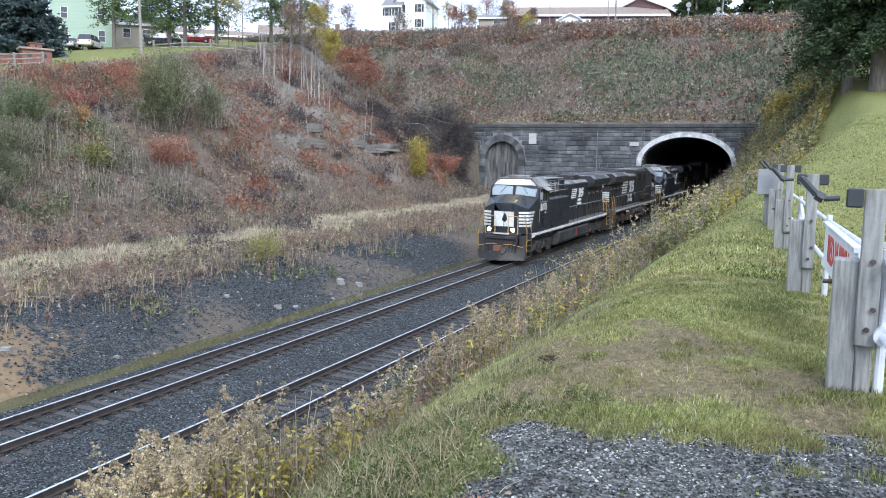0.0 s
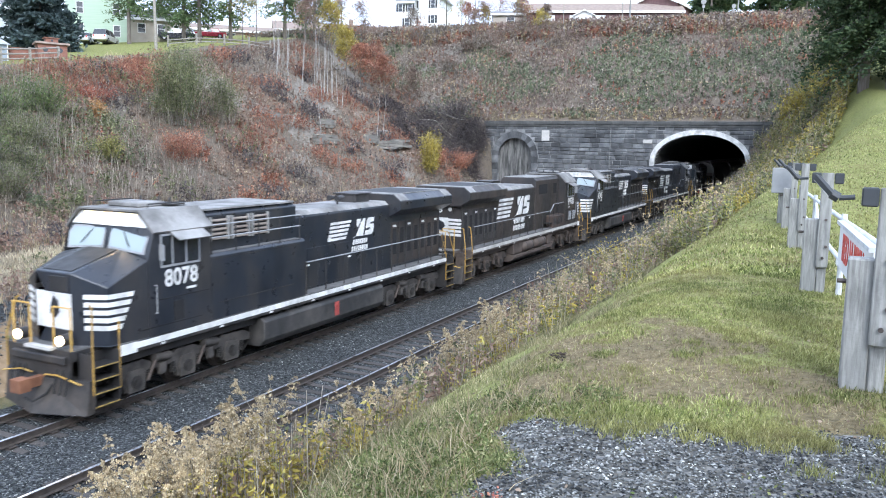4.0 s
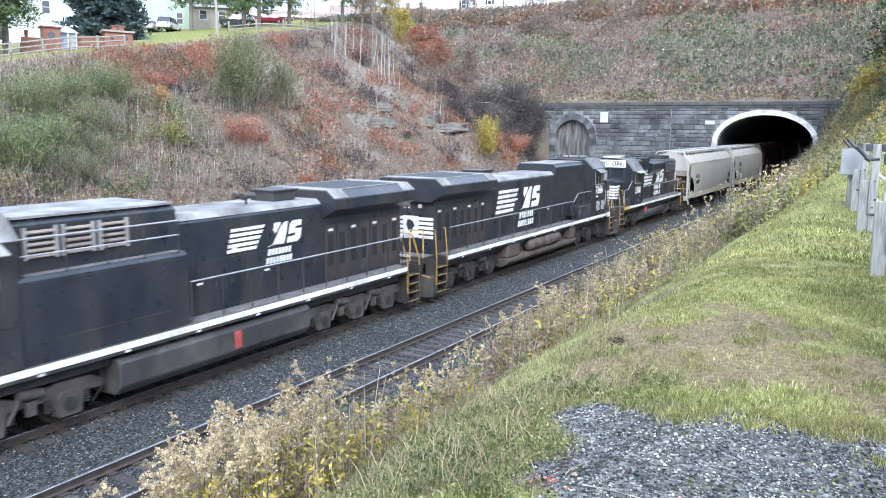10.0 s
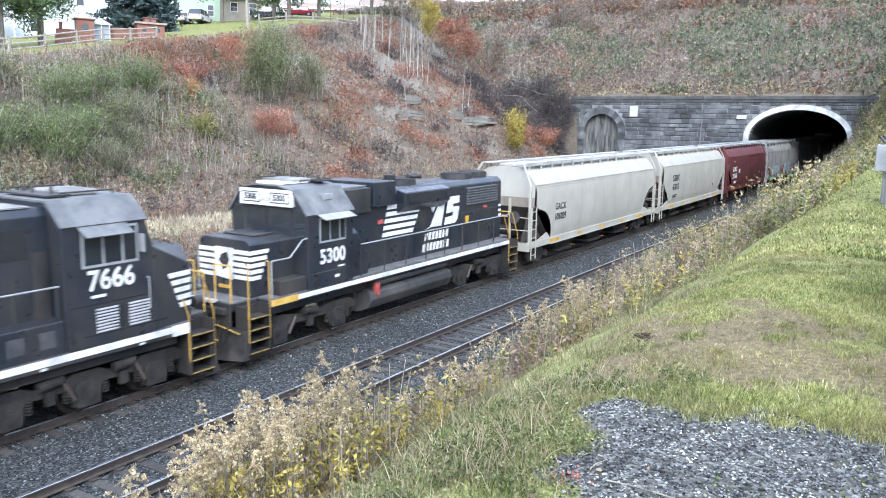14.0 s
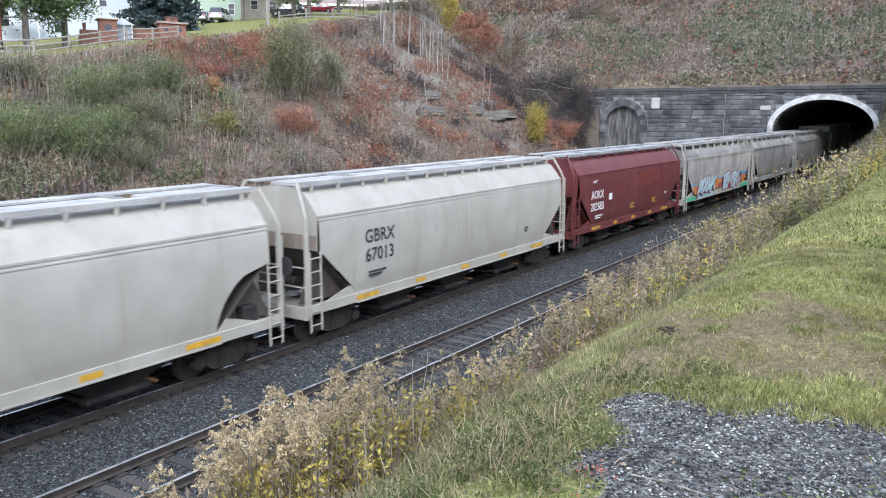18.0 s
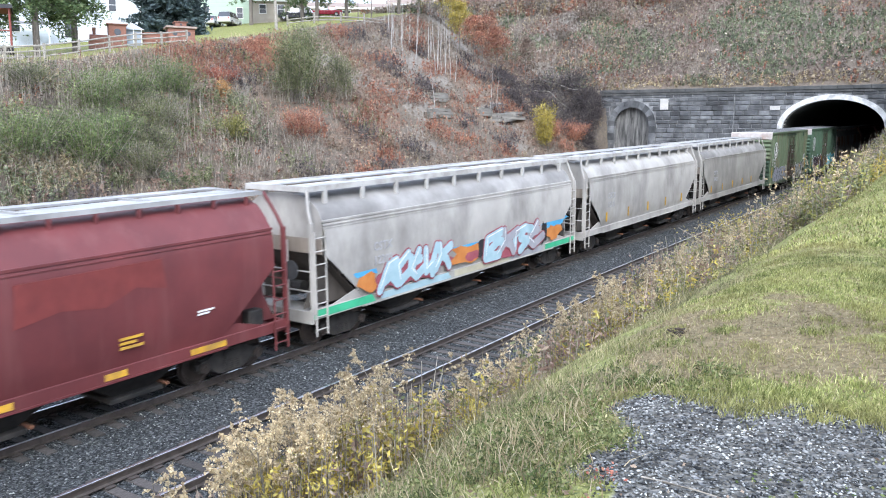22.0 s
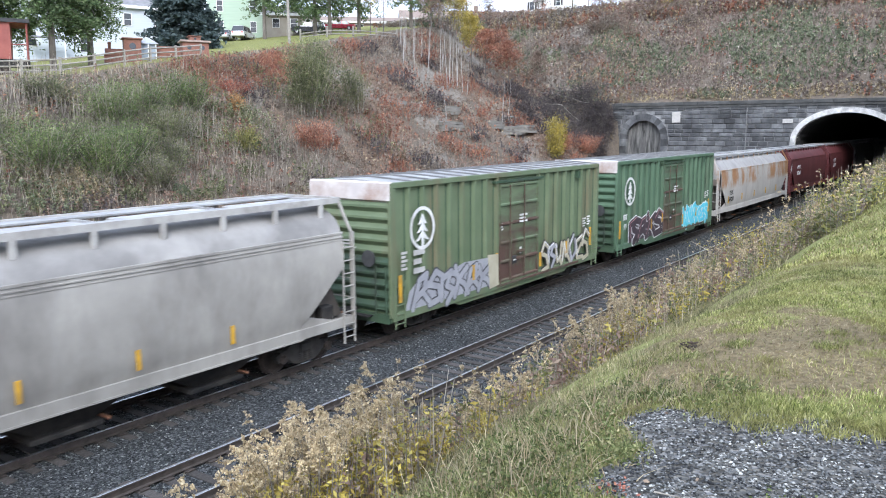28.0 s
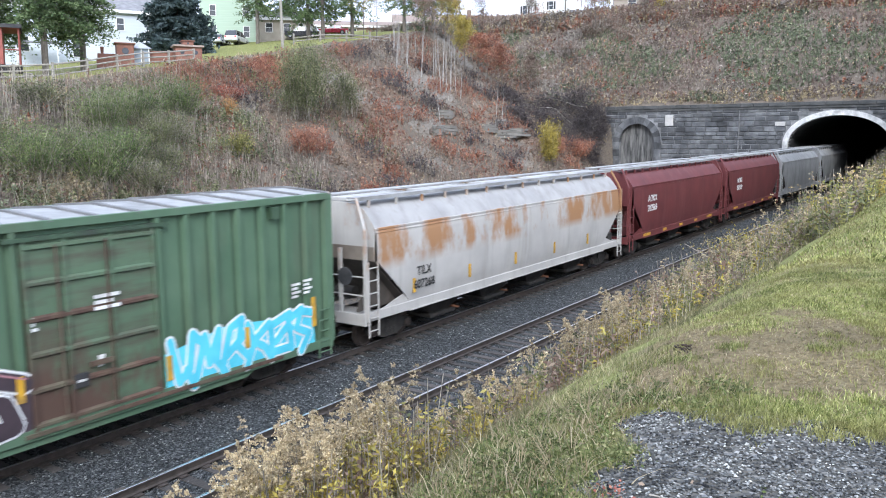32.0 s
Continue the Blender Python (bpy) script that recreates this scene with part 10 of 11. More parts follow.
    dark.done("dark_brush", I_DARKTWIG, "dark leafless brush on the slope", "brush")
    grey.done("hill_weeds", I_HILL, "grey-brown withered weeds on the hill over the tunnel", "weeds")
    heads.done("weed_fluff", I_FLUFF, "pale fluffy seed heads over the weeds", "weeds")
    red.done("red_brush", I_REDDISH, "red-brown undergrowth on the far slope", "brush")
    tan.done("tan_grass", I_TAN, "tall tan dead grass on the flat", "grass")
    olive.done("olive_brush", I_OLIVE, "olive green undergrowth on the slopes", "brush")
    litter.done("leaf_litter", I_LITTER, "fallen brown leaves on the far slope", "leaves")


def bush(name, label, x, y, r, h, mat, n, leaf, group="", stems=30, lean=0.5):
    """A shrub: a spray of thin stems with leaves in uneven clumps along their upper parts."""
    base = np.array([x, y, gz(x, y)])
    st, lv = Stuff(), Stuff()
    p = np.repeat(base[None], stems, 0) + RNG.normal(0, r * 0.25, (stems, 3)) * np.array([1, 1, 0])
    q = p + np.stack([RNG.normal(0, r * lean, stems), RNG.normal(0, r * lean, stems), RNG.uniform(0.6, 1.0, stems) * h], -1)
    st.stems(p, q, 0.02)
    f = RNG.uniform(0.25, 1.0, (stems, n // stems, 1))
    c = p[:, None] * (1 - f) + q[:, None] * f + RNG.normal(0, r * 0.17, (stems, n // stems, 3))
    lv.leaves(c.reshape(-1, 3), leaf * 0.72, 0.15, 2.8)
    root = thing(name, label, "shrub", group=group)
    part("branchwork", st.mesh("branchwork", I_TWIG), I_TWIG, root)
    part("foliage", lv.mesh("foliage", mat), mat, root)


def bare_tree(name, label, x, y, h, r, mat, leafmat=None, nleaf=0, spread_=0.35, forks=18, leaf=0.16, lean=0.0):
    base = np.array([x, y, gz(x, y) - 0.2])
    root = thing(name, label, "tree")
    b = Build()
    pts = [base + np.array([lean * i / 5 + RNG.normal(0, 0.03) * h * 0.1, RNG.normal(0, 0.03) * h * 0.1, h * i / 5]) for i in range(6)]
    for i in range(5):
        b.cyl(pts[i], pts[i + 1], r * (1 - i / 5.6), 7, r * (1 - (i + 1) / 5.6))
    part("trunk", b, mat, root)
    st = Stuff()
    ps, qs = [], []
    for _ in range(forks):
        f = RNG.uniform(0.35, 0.98)
        o = pts[0] * (1 - f) + pts[-1] * f
        a = RNG.uniform(0, 2 * math.pi)
        ln = h * spread_ * (1.15 - f) * RNG.uniform(0.6, 1.2)
        e = o + np.array([math.cos(a) * ln, math.sin(a) * ln, ln * RNG.uniform(0.5, 1.1)])
        ps.append(o), qs.append(e)
        for _ in range(5):
            g = RNG.uniform(0.3, 1)
            o2 = o * (1 - g) + e * g
            ps.append(o2), qs.append(o2 + RNG.normal(0, 0.3, 3) * ln + np.array([0, 0, 0.15 * ln]))
    st.stems(np.array(ps), np.array(qs), r * 0.16)
    part("branchwork", st.mesh("branchwork", I_TWIG), I_TWIG, root)
    if leafmat:
        lv = Stuff()
        lv.leaves(spread(np.array(qs), max(1, nleaf // len(qs)), h * 0.075), leaf, 0.2, 1.4)
        part("foliage", lv.mesh("foliage", leafmat), leafmat, root)


def conifer(name, label, x, y, h, crown0, width, mat, trunk_r, dense=1.0, droop=0.25, tip=0.1, leaf=0.20):
    """Trunk, whorls of limbs, and needle sprays along the limbs."""
    base = np.array([x, y, gz(x, y) - 0.3])
    root = thing(name, label, "tree")
    b = Build()
    b.cyl(base, base + np.array([0, 0, h * 0.5]), trunk_r, 10, trunk_r * 0.65).cyl(base + np.array([0, 0, h * 0.5]), base + np.array([0, 0, h]), trunk_r * 0.65, 8, 0.02)
    part("trunk", b, M_BARK, root)
    ps, qs, lv = [], [], []
    n = int(95 * dense)
    for i in range(n):
        f = (i + RNG.uniform(0, 1)) / n
        z = crown0 + (h - crown0) * f
        ln = width * ((1 - f) ** 0.75 + tip) * RNG.uniform(0.65, 1.1)
        a = RNG.uniform(0, 2 * math.pi)
        o = base + np.array([0, 0, z])
        e = o + np.array([math.cos(a) * ln, math.sin(a) * ln, -ln * droop * RNG.uniform(0.3, 1.2)])
        ps.append(o), qs.append(e)
        k = int(10 + ln * 13 * dense)
        g = RNG.uniform(0.15, 1.05, (k, 1))
        c = o * (1 - g) + e * g + RNG.normal(0, 1, (k, 3)) * np.array([0.16, 0.16, 0.10]) * (0.4 + 0.35 * ln)
        c[:, 2] -= 0.12 * g[:, 0] * ln * droop
        lv.append(c)
    st = Stuff()
    st.stems(np.array(ps), np.array(qs), trunk_r * 0.08)
    part("branchwork", st.mesh("branchwork", I_DARKTWIG), I_DARKTWIG, root)
    s = Stuff()
    s.leaves(np.concatenate(lv), leaf, 0.45, 2.2)
    part("crown", s.mesh("crown", mat), mat, root)


def shrubs_and_trees():
    bush("yellow_shrub", "small bright yellow shrub on the slope", -46.2, 40.3, 0.9, 2.0, I_YGREEN, 2600, 0.085)
    bush("autumn_tree", "golden-leaved young tree at the slope's foot", -43.0, 83.5, 1.5, 5.0, I_GOLD, 7000, 0.12, stems=50, lean=0.42)
    bush("red_shrub", "crimson shrub on the upper slope", -52.6, 45.0, 1.3, 1.5, I_RED, 2600, 0.085)
    bush("red_shrub", "red-brown shrub on the slope", -46.1, 47.5, 1.9, 2.6, I_REDDISH, 5000, 0.085)
    bush("orange_shrub", "small orange shrub on the slope", -50.4, 43.3, 0.7, 1.7, I_ORANGE, 1500, 0.085)
    bush("olive_shrub", "large olive-green shrub reaching the crest", -50.0, 50.6, 2.3, 6.5, I_OLIVE, 15000, 0.095, stems=90, lean=0.36)
    bush("olive_shrub", "tall olive shrub with thinning leaves", -51.5, 53.6, 2.0, 6.2, I_OLIVE, 10000, 0.09, stems=80, lean=0.36)
    bush("olive_shrub", "olive shrub thinning to twigs", -50.2, 56.8, 1.8, 4.6, I_OLIVE, 5000, 0.085, stems=80, lean=0.4)
    for x, y, r, h, n, m in ((-48.9, 31.4, 1.5, 2.6, 1900, I_GREEN), (-50.5, 38.5, 1.5, 2.4, 1900, I_GREEN), (-44.3, 27.9, 1.7, 3.0, 2600, I_GREEN), (-46.3, 27.0, 1.2, 2.4, 1400, I_OLIVE), (-47.3, 34.6, 1.4, 2.4, 1500, I_OLIVE), (-46.0, 30.5, 1.4, 2.4, 1500, I_GREEN), (-49.8, 34.6, 1.5, 2.4, 1600, I_GREEN), (-44.5, 24.0, 1.6, 2.6, 2200, I_GREEN), (-47.5, 22.5, 1.6, 2.2, 1500, I_OLIVE), (-45.2, 33.0, 1.2, 2.0, 1100, I_OLIVE), (-51.5, 28.5, 1.4, 1.3, 1100, I_OLIVE), (-43.3, 30.6, 1.1, 2.0, 900, I_OLIVE)):
        bush("green_shrub", "green willowy shrub on the slope", x, y, r * 1.15, h * 1.15, m, n * 4, 0.075, "green shrubs on the slope", stems=170, lean=0.5)
    bush("yellow_shrub", "yellow-green shrub among the weeds of the flat", -27.6, 35.4, 1.2, 1.7, I_YGREEN, 3600, 0.055)
    bush("yellow_shrub", "yellowing shrub beside the near track", -6.5, 28.6, 1.5, 1.35, I_GOLD, 5600, 0.05, stems=110)
    bush("yellow_shrub", "yellowing shrub beside the near track", -7.0, 25.6, 1.0, 1.2, I_YGREEN, 3200, 0.045, stems=80)
    bush("red_shrub", "dull red bramble at the portal's end", -43.2, 92.0, 1.8, 2.6, I_REDDISH, 3600, 0.10)
    bush("red_shrub", "dull red bramble below the ledge", -44.0, 88.0, 1.5, 2.2, I_REDDISH, 3000, 0.10)
    for x, y, r, h in ((-47.0, 92.5, 2.2, 3.4), (-49.0, 96.0, 2.4, 3.4), (-51.5, 99.0, 2.4, 3.2), (-45.6, 96.5, 2.0, 2.8), (-53.5, 94.0, 2.2, 2.8), (-50.5, 90.0, 2.0, 2.6), (-43.2, 95.2, 1.6, 2.8), (-42.8, 97.0, 1.2, 3.6), (-44.4, 97.8, 1.6, 3.0), (-42.4, 93.6, 1.4, 2.0), (-47.6, 99.6, 2.2, 3.0), (-45.0, 93.8, 1.8, 2.6)):
        st = Stuff()
        k = 900
        base = np.stack([RNG.normal(x, r * 0.5, k), RNG.normal(y, r * 0.5, k)], -1)
        p = np.stack([base[:, 0], base[:, 1], ground_z(base[:, 0], base[:, 1]) + RNG.uniform(0, h * 0.6, k)], -1)
        st.stems(p, p + RNG.normal(0, 0.6, (k, 3)) + np.array([0.25, -0.3, -0.2]), 0.02)
        st.done("bare_brush", I_DARKTWIG, "tangle of bare purple-grey brush", "brush")
    st = Stuff()
    for x0, y0, dz in ((-52.0, 96.0, 2.2), (-50.0, 94.0, 1.8), (-51.0, 97.5, 2.6)):
        a = np.array([x0, y0, gz(x0, y0) + dz])
        d = np.array([0.5, -0.5, 0.12])
        for i in range(12):
            e = a + d * 0.55
            st.stems([a], [e], 0.045)
            a, d = e, d + np.array([RNG.normal(0, 0.25), RNG.normal(0, 0.15), -0.08 + RNG.normal(0, 0.15)])
    st.done("fallen_branches", island("pale_dead_wood", [(0.0, (0.32, 0.29, 0.27)), (1.0, (0.45, 0.42, 0.39))]), "pale dead branches lying on the brush", "branch")
    # birch saplings in two groups
    for i in range(26):
        az = RNG.uniform(33.2, 38.2)
        d = RNG.uniform(97, 106)
        x, y = polar(az, d)
        bare_tree("birch_sapling", "slender pale birch sapling without leaves", x, y, RNG.uniform(4.8, 8.2), 0.046, M_BIRCH, forks=5, spread_=0.12, lean=RNG.normal(0, 0.35))
    for az, d, hh in ((31.0, 96, 7.5), (34.9, 88, 5.0), (30.6, 98, 6.0)):
        x, y = polar(az, d)
        bare_tree("birch_sapling", "slender pale birch sapling without leaves", x, y, hh, 0.04, M_BIRCH, forks=6, spread_=0.15, lean=RNG.normal(0, 0.4))
    for az, d, hh, m, nl, lab in ((39.3, 108, 9.5, I_GOLD, 700, "young birch with sparse yellow leaves"), (33.2, 112, 7.0, I_GOLD, 2600, "yellow-leaved young tree at the crest"), (30.6, 108, 6.5, I_REDDISH, 2200, "bare tree with a few russet leaves"), (32.2, 110, 6.0, I_REDDISH, 1800, "russet young tree at the crest"), (34.4, 118, 8.0, I_GOLD, 2600, "yellowing tree behind the birches"), (36.0, 116, 7.0, I_WEED, 1500, "brown young tree behind the birches"), (28.6, 116, 6.0, I_WEED, 1500, "brown young tree at the crest"), (31.6, 113, 6.5, I_REDDISH, 1300, "russet young tree at the crest"), (29.3, 118, 6.5, I_TWIG, 300, "bare grey young tree"), (40.2, 107, 8.0, I_GOLD, 500, "young birch with sparse yellow leaves")):
        x, y = polar(az, d)
        bare_tree("young_tree", lab, x, y, hh, 0.08, M_BARK, m, nl * 2, 0.42, 34, 0.125)
    for i in range(12):
        az, d = RNG.uniform(18, 27), RNG.uniform(124, 132)
        x, y = polar(az, d)
        bush("bare_shrub", "bare twiggy shrub at the top of the hill", x, y, 1.6, 2.4, I_WEED, 500, 0.16, "shrubs above the tunnel", stems=60)
    for az, d, hh in ((24.3, 150, 9), (22.6, 152, 10), (21.4, 150, 11), (26.3, 152, 10)):
        x, y = polar(az, d)
        bare_tree("bare_tree", "leafless tree by the road above the tunnel", x, y, hh, 0.16, M_BARK, None, 0, 0.45, 30)
    for i in range(26):
        az, d = RNG.uniform(19, 37), RNG.uniform(128, 150)
        x, y = polar(az, d)
        roll = RNG.uniform()
        lm, lab = (I_WEED, "bare twiggy tree with a few brown leaves") if roll < 0.5 else (I_REDDISH, "russet young tree behind the brow") if roll < 0.75 else (I_GOLD, "thin yellow-leaved tree behind the brow")
        bare_tree("young_tree", lab, x, y, RNG.uniform(4.0, 7.5), 0.09, M_BARK, lm, int(RNG.uniform(300, 1600)), 0.42, 30, 0.14)
    # conifers of the upland
    x, y = polar(52.6, 98)
    conifer("blue_spruce", "dense blue spruce beside the house", x, y, 11.5, 0.4, 4.4, I_BLUE, 0.25, 2.6, 0.18, 0.1, 0.26)
    for az, d, h, c0, w in ((60.6, 77, 15, 4.7, 2.7), (58.4, 80, 14, 4.4, 2.2), (63.6, 79, 15, 5.0, 2.4)):
        x, y = polar(az, d)
        conifer("hemlock", "dark green hemlock with a bare lower trunk", x, y, h, c0, w, I_HEMLOCK, 0.30, 2.4, 0.75, 0.4, 0.14)
    for az, d, h, c0, w in ((47.4, 117, 16, 4.4, 2.4), (44.0, 113, 17, 3.8, 2.8), (43.0, 112, 18, 3.4, 2.8), (41.0, 114, 17, 3.4, 2.8), (37.4, 122, 17, 4.0, 3.0), (35.4, 126, 18, 4.0, 3.0), (45.4, 124, 16, 4.4, 2.6)):
        x, y = polar(az, d)
        conifer("pine_tree", "tall pine with a bare lower trunk on the crest", x, y, h, c0, w, I_HEMLOCK, 0.28, 1.3, 0.5, 0.4, 0.18)
    for i in range(20):
        az, d = RNG.uniform(-3, 11.0), RNG.uniform(140, 165)
        x, y = polar(az, d)
        conifer("pine_tree", "tall pine in the wood beyond the road", x, y, RNG.uniform(12, 17), RNG.uniform(2.5, 6), 2.4, I_PINE, 0.24, 0.5, 0.3, 0.4, 0.45)
    for x, y, h, w, r in ((0.9, 60.0, 19, 2.5, 0.36), (2.6, 58.5, 20, 3.0, 0.5), (4.9, 62, 19, 3.4, 0.4), (3.4, 64.0, 18, 3.0, 0.35)):
        conifer("hemlock", "big dark hemlock on the grassy hill", x, y, h, 4.6, w, I_PINE, r, 4.4, 0.8, 0.5, 0.13)
    for az, d in ((1.2, 66), (2.3, 70), (0.4, 64), (3.0, 76)):
        x, y = polar(az, d)
        bush("yellow_shrub", "yellow-leaved shrub under the hemlocks", x, y, 1.5, 2.2, I_GOLD, 900, 0.16, "shrubs under the hemlocks")


lawn_plants()
hole()
bank_weeds()
far_bank()
shrubs_and_trees()

# ---- rocks of the cut ----
M_ROCK = surf("sandstone_ledge", (0.12, 0.115, 0.10), (0.25, 0.235, 0.205), 1.2, 0.95, 0, 0.8, 6, 0.04, (0.5, 0.5, 4))
M_WROCK = surf("pale_rock", (0.20, 0.195, 0.18), (0.36, 0.35, 0.325), 3, 0.9, 0, 0.4)


def slab(x, y, z, sx, sy, sz, turn, name="rock_ledge", mat=None, label="dark layered sandstone ledge in the slope", seed=0):
    rnd = random.Random(seed)
    b = Build()
    for k in range(3):
        f = 1 - 0.12 * k + rnd.uniform(-0.06, 0.06)
        z0 = sz * k / 3
        pts = [(sx * f * math.cos(a) * rnd.uniform(0.8, 1.1), sy * f * math.sin(a) * rnd.uniform(0.8, 1.1)) for a in [2 * math.pi * i / 9 for i in range(9)]]
        b.along_z(pts, z0, z0 + sz / 3 * 0.9)
    return tagged(part(name, b, mat or M_ROCK, None, label, m=pose(x, y, z, rnd.uniform(-6, 6), rnd.uniform(-6, 6), turn)), category="rock")


for i, (x, y, s) in enumerate(((-49.0, 83.5, 1.6), (-49.8, 80.8, 1.3), (-48.4, 86.0, 1.5), (-50.6, 85.5, 1.2), (-49.3, 71.5, 1.3), (-47.6, 91.5, 1.7), (-46.2, 95.0, 1.5), (-48.8, 69.5, 0.9), (-52.4, 66.5, 0.9), (-51.0, 74.0, 1.0))):
    slab(x, y, gz(x, y) - 0.45, s * 0.9, s * 1.6, 0.95, 12 * (i % 4) - 18, seed=i)
for i, (x, y, s) in enumerate(((-25.0, 17.9, 0.34), (-23.8, 37.1, 0.5), (-23.3, 38.2, 0.42), (-23.4, 30.9, 0.36), (-23.1, 32.0, 0.28), (-24.8, 29.0, 0.3), (-22.9, 35.0, 0.25), (-22.6, 24.5, 0.2), (-23.2, 21.0, 0.24), (-24.2, 23.4, 0.18))):
    slab(x, y, gz(x, y) - 0.1, s * 0.6, s * 0.75, s * 0.55, 40 * i, "boulder", M_WROCK, "pale broken rock beside the ditch", 50 + i)

# ---- loose stone on and beside the tracks ----
def ballast():
    s = Stuff()
    p = scatter(60000, -20.2, -10.0, 6.0, 56.0, None, 1.35)
    p[:, 2] += 0.005
    s.stones(p, RNG.uniform(0.035, 0.08, len(p)))
    p = scatter(9000, -29.0, -21.8, 13.0, 56.0, lambda x, y: np.clip(zones(x, y)["ballast"] * 1.4, 0, 1))
    p[:, 2] += 0.02
    s.stones(p, RNG.uniform(0.06, 0.15, len(p)))
    s.done("ballast", I_BALLAST, "dark grey crushed-stone ballast", "ballast")


ballast()

# ---- ties ----
def ties(root, xc, y0, y1, n_max):
    shapes = []
    for k in range(4):
        rnd = random.Random(k)
        b = Build()
        b.loft([[(x, -0.115, -0.1), (x, 0.115, -0.1), (x, 0.115 - rnd.uniform(0, 0.012), 0.0), (x, -0.115 + rnd.uniform(0, 0.012), 0.0)] for x in (-1.3, -0.6, 0.1, 0.7, 1.3)])
        shapes.append(b.mesh("tie"))
    plate = Build()
    for s in (-1, 1):
        plate.box(s * GAUGE / 2 - 0.18, s * GAUGE / 2 + 0.18, -0.1, 0.1, 0.0, 0.02)
    plate_me = plate.mesh("tie_plate")
    n = int((y1 - y0) / 0.55)
    rnd = random.Random(3)
    for i in range(min(n, n_max)):
        y = y0 + i * 0.55 + rnd.uniform(-0.04, 0.04)
        part("tie", shapes[i % 4], M_TIE, root, m=pose(xc + rnd.uniform(-0.05, 0.05), y, rail_z(y) - 0.20 - rnd.uniform(0, 0.015), TILT, rnd.uniform(-0.4, 0.4), rnd.uniform(-1.5, 1.5)))
        if i < 110:
            part("tie_plate", plate_me, M_STEEL, root, m=pose(xc, y, rail_z(y) - 0.195, TILT))
    b = Build()
    for lo, hi in ((-60.0, y0 - 0.5), (y0 + min(n, n_max) * 0.55, 130.0)):
        y = lo
        while y < hi:
            b.box(xc - 1.3, xc + 1.3, y - 0.115, y + 0.115, rail_z(y) - 0.33, rail_z(y) - 0.2)
            y += 0.55
    part("far_ties", b, M_TIE, root, kind="stuff")


ties(TRACK_FAR, X_TRAIN, 6.0, 100.0, 170)
ties(TRACK_NEAR, X_NEAR, 4.0, 100.0, 170)


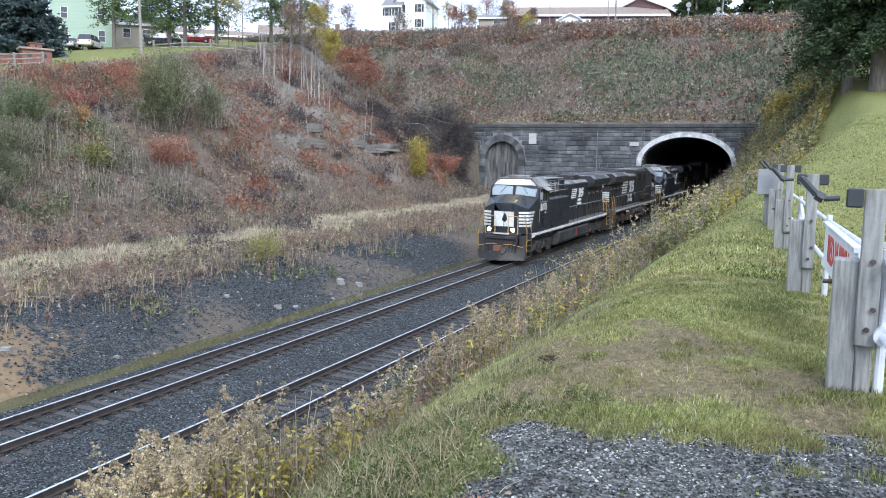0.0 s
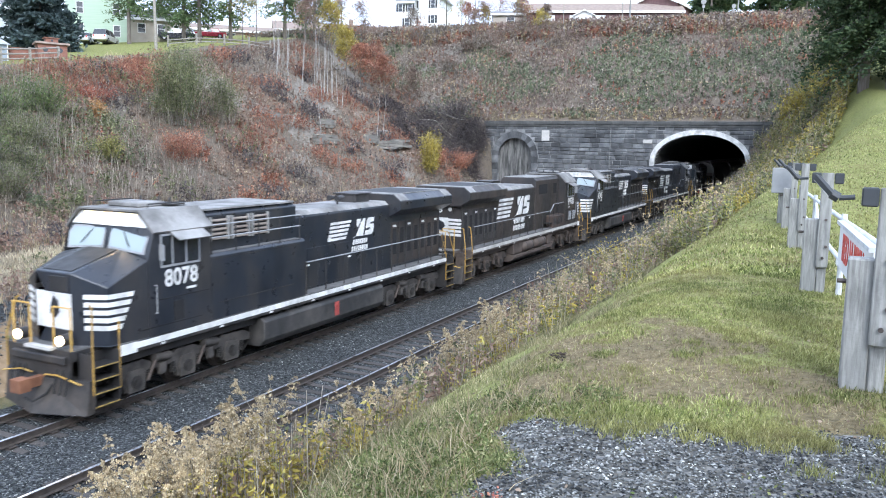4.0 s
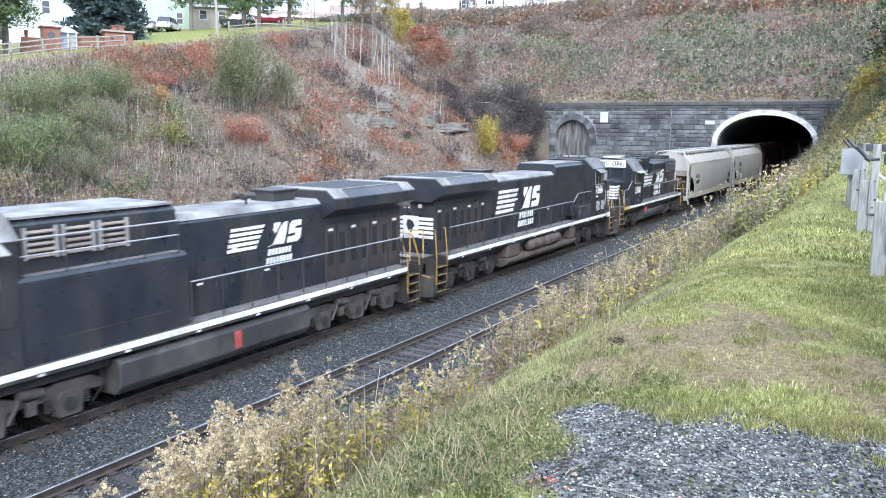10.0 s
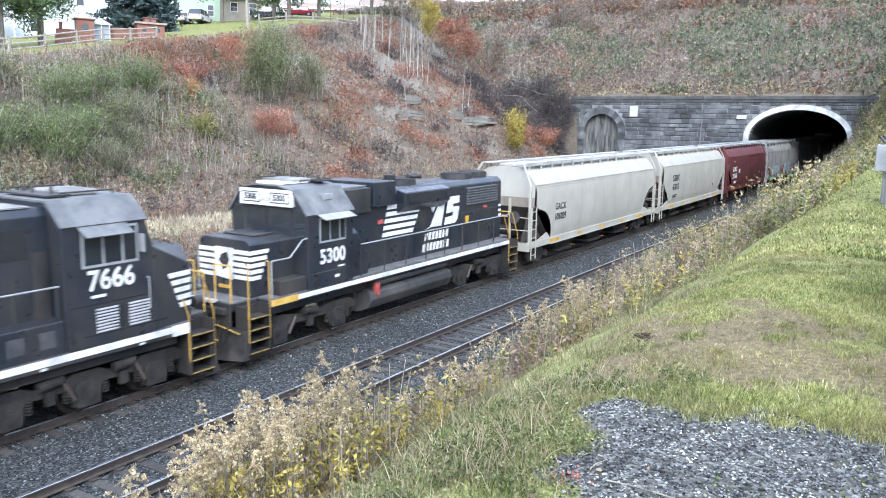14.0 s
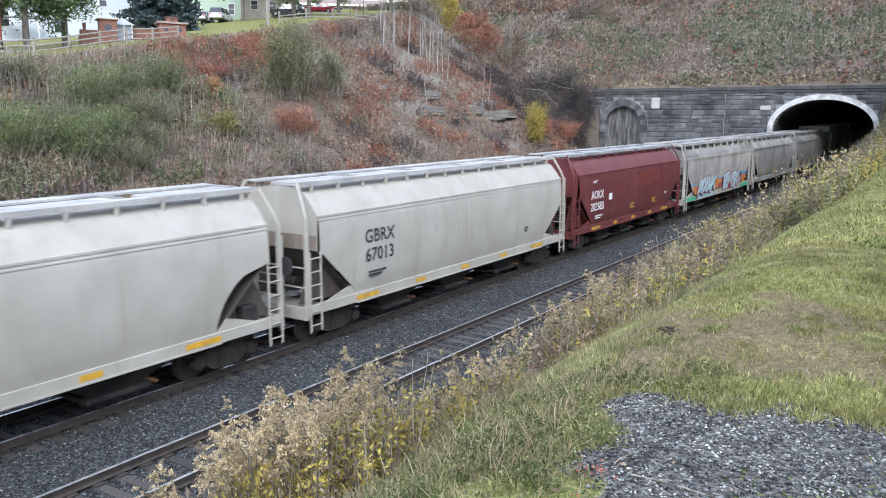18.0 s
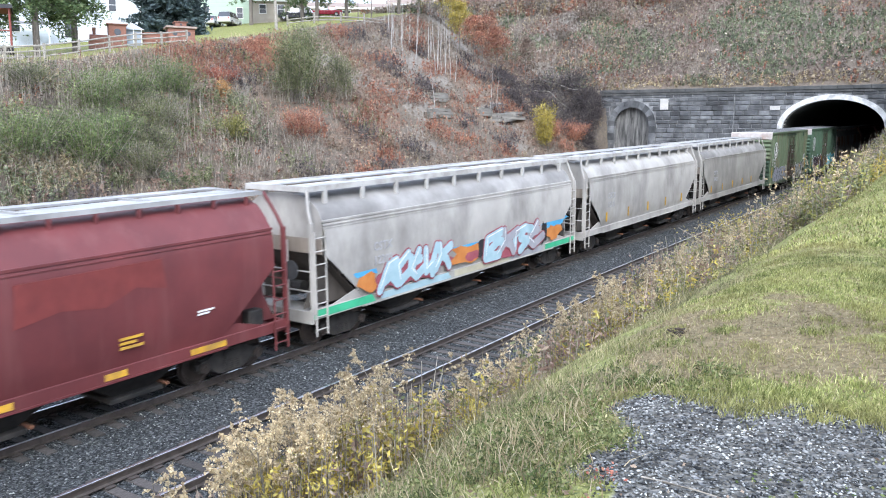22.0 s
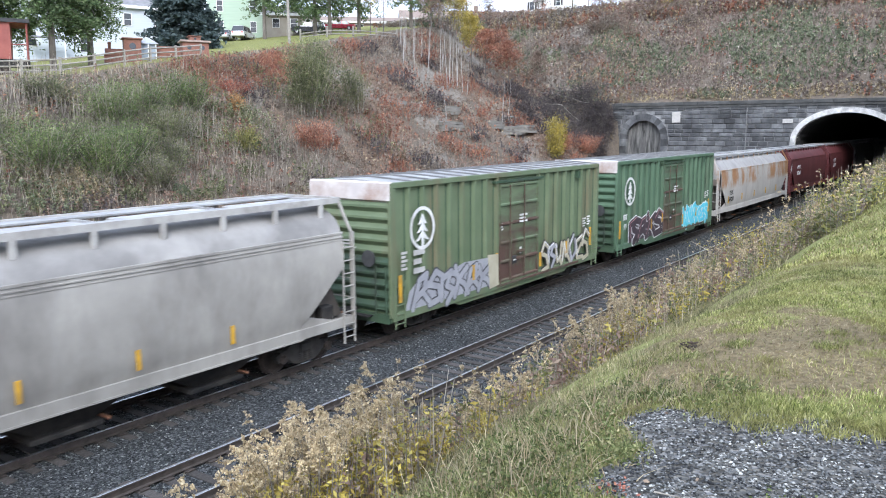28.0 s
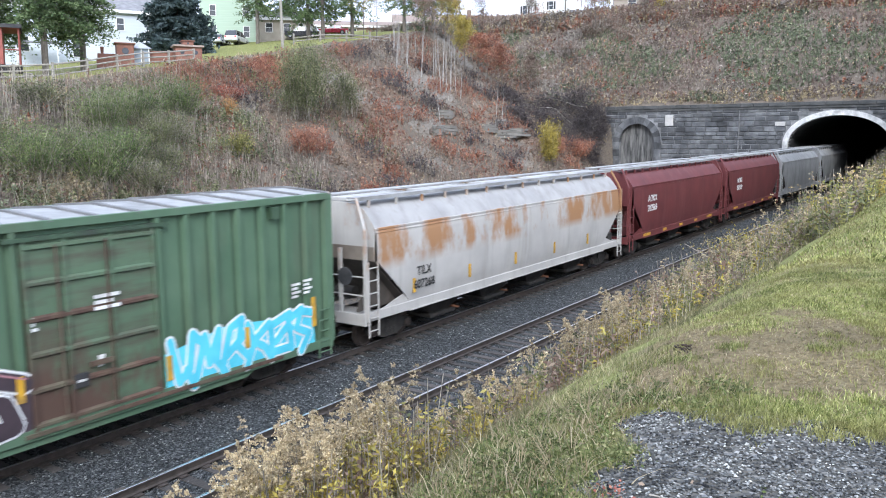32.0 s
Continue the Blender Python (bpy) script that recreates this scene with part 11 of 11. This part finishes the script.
# ---- stones of the portal ----
def portal_stones():
    rnd = random.Random(11)
    rows = []
    z = 1.0
    while z < WALL_TOP - 0.3:
        hgt = rnd.choice((0.46, 0.52, 0.58, 0.62))
        rows.append((z, min(hgt, WALL_TOP - z)))
        z += hgt

    def free(x0, x1, z0, z1):
        for cx, sp, a, h in ((NX, NSP, NR + 0.9, NR + 0.9), (AX, ASP, 5.75, 3.75)):
            for x in (x0, (x0 + x1) / 2, x1):
                for zz in (z0, z1):
                    if zz <= sp and abs(x - cx) < a:
                        return False
                    if zz > sp and ((x - cx) / a) ** 2 + ((zz - sp) / h) ** 2 < 1:
                        return False
        return True

    boxes = []
    for z, hgt in rows:
        x = WALL_L + 0.02
        while x < WALL_R - 0.3:
            w = rnd.uniform(0.8, 1.7)
            x1 = min(x + w, WALL_R)
            ok = free(x, x1, z, z + hgt)
            while not ok and x1 - x > 0.35:
                x1 -= 0.12
                ok = free(x, x1, z, z + hgt)
            if ok:
                boxes.append((x, x1, z, z + hgt))
                x = x1
            else:
                x += 0.15
    seen = [b for b in boxes if b[3] > 5.0 and b[1] < -6]
    seen.sort(key=lambda b: -b[3])
    first, rest = seen[:300], [b for b in boxes if b not in seen[:300]]

    def stone(bd, b, depth):
        x0, x1, z0, z1 = b
        g, c = 0.034, 0.05
        y0, y1 = Y_PORTAL - depth, Y_PORTAL + 0.05
        bd.loft([[(x0 + g, y1, z0 + g), (x1 - g, y1, z0 + g), (x1 - g, y1, z1 - g), (x0 + g, y1, z1 - g)], [(x0 + g, y0 + 0.04, z0 + g), (x1 - g, y0 + 0.04, z0 + g), (x1 - g, y0 + 0.04, z1 - g), (x0 + g, y0 + 0.04, z1 - g)], [(x0 + g + c, y0, z0 + g + c), (x1 - g - c, y0, z0 + g + c), (x1 - g - c, y0, z1 - g - c), (x0 + g + c, y0, z1 - g - c)]])

    for b in first:
        bd = Build()
        stone(bd, b, rnd.uniform(0.05, 0.13))
        part("stone", bd, M_STONE, WALL)
    bd = Build()
    for b in rest:
        stone(bd, b, rnd.uniform(0.05, 0.12))
    part("lower_stones", bd, M_STONE, WALL, kind="stuff")
    x = WALL_L - 0.1
    while x < WALL_R:
        w = rnd.uniform(1.4, 2.2)
        part("coping_stone", Build().box(x + 0.015, min(x + w, WALL_R) - 0.015, Y_PORTAL - 0.28, Y_PORTAL + 1.1, WALL_TOP, WALL_TOP + 0.42), M_COPING, WALL, "dark projecting coping stone", bevel=0.03)
        x += w
    part("string_course", Build().box(WALL_L, WALL_R, Y_PORTAL - 0.18, Y_PORTAL + 0.02, WALL_TOP - 0.28, WALL_TOP), M_COPING, WALL, bevel=0.02)
    for b in ring(NX, NSP, NR, NR, 0.85, Y_PORTAL - 0.16, Y_PORTAL + 0.6, 1.0, 13):
        part("voussoir", b, M_STONE, WALL)
    for s in (-1, 1):
        for i in range(6):
            z0 = NSP - 0.9 * (i + 1)
            x0, x1 = sorted((NX + s * NR, NX + s * (NR + 0.85)))
            part("jamb_stone", Build().box(x0 + 0.01, x1 - 0.01, Y_PORTAL - 0.15, Y_PORTAL + 0.6, z0 + 0.01, z0 + 0.89), M_STONE, WALL)
    part("plaque", Build().box(-34.45, -33.45, Y_PORTAL - 0.16, Y_PORTAL, 8.95, 10.25), M_PLAQUE, WALL, "pale inscribed stone tablet")
    part("plaque", Build().box(-21.6, -20.5, Y_PORTAL - 0.18, Y_PORTAL, 8.8, 9.25), M_PLAQUE, WALL, "pale date stone")
    part("drain_pipe", Build().cyl((-25.6, Y_PORTAL - 0.14, 2), (-25.6, Y_PORTAL - 0.14, 10.6), 0.07, 8), M_MORTAR, WALL)


portal_stones()


motions()
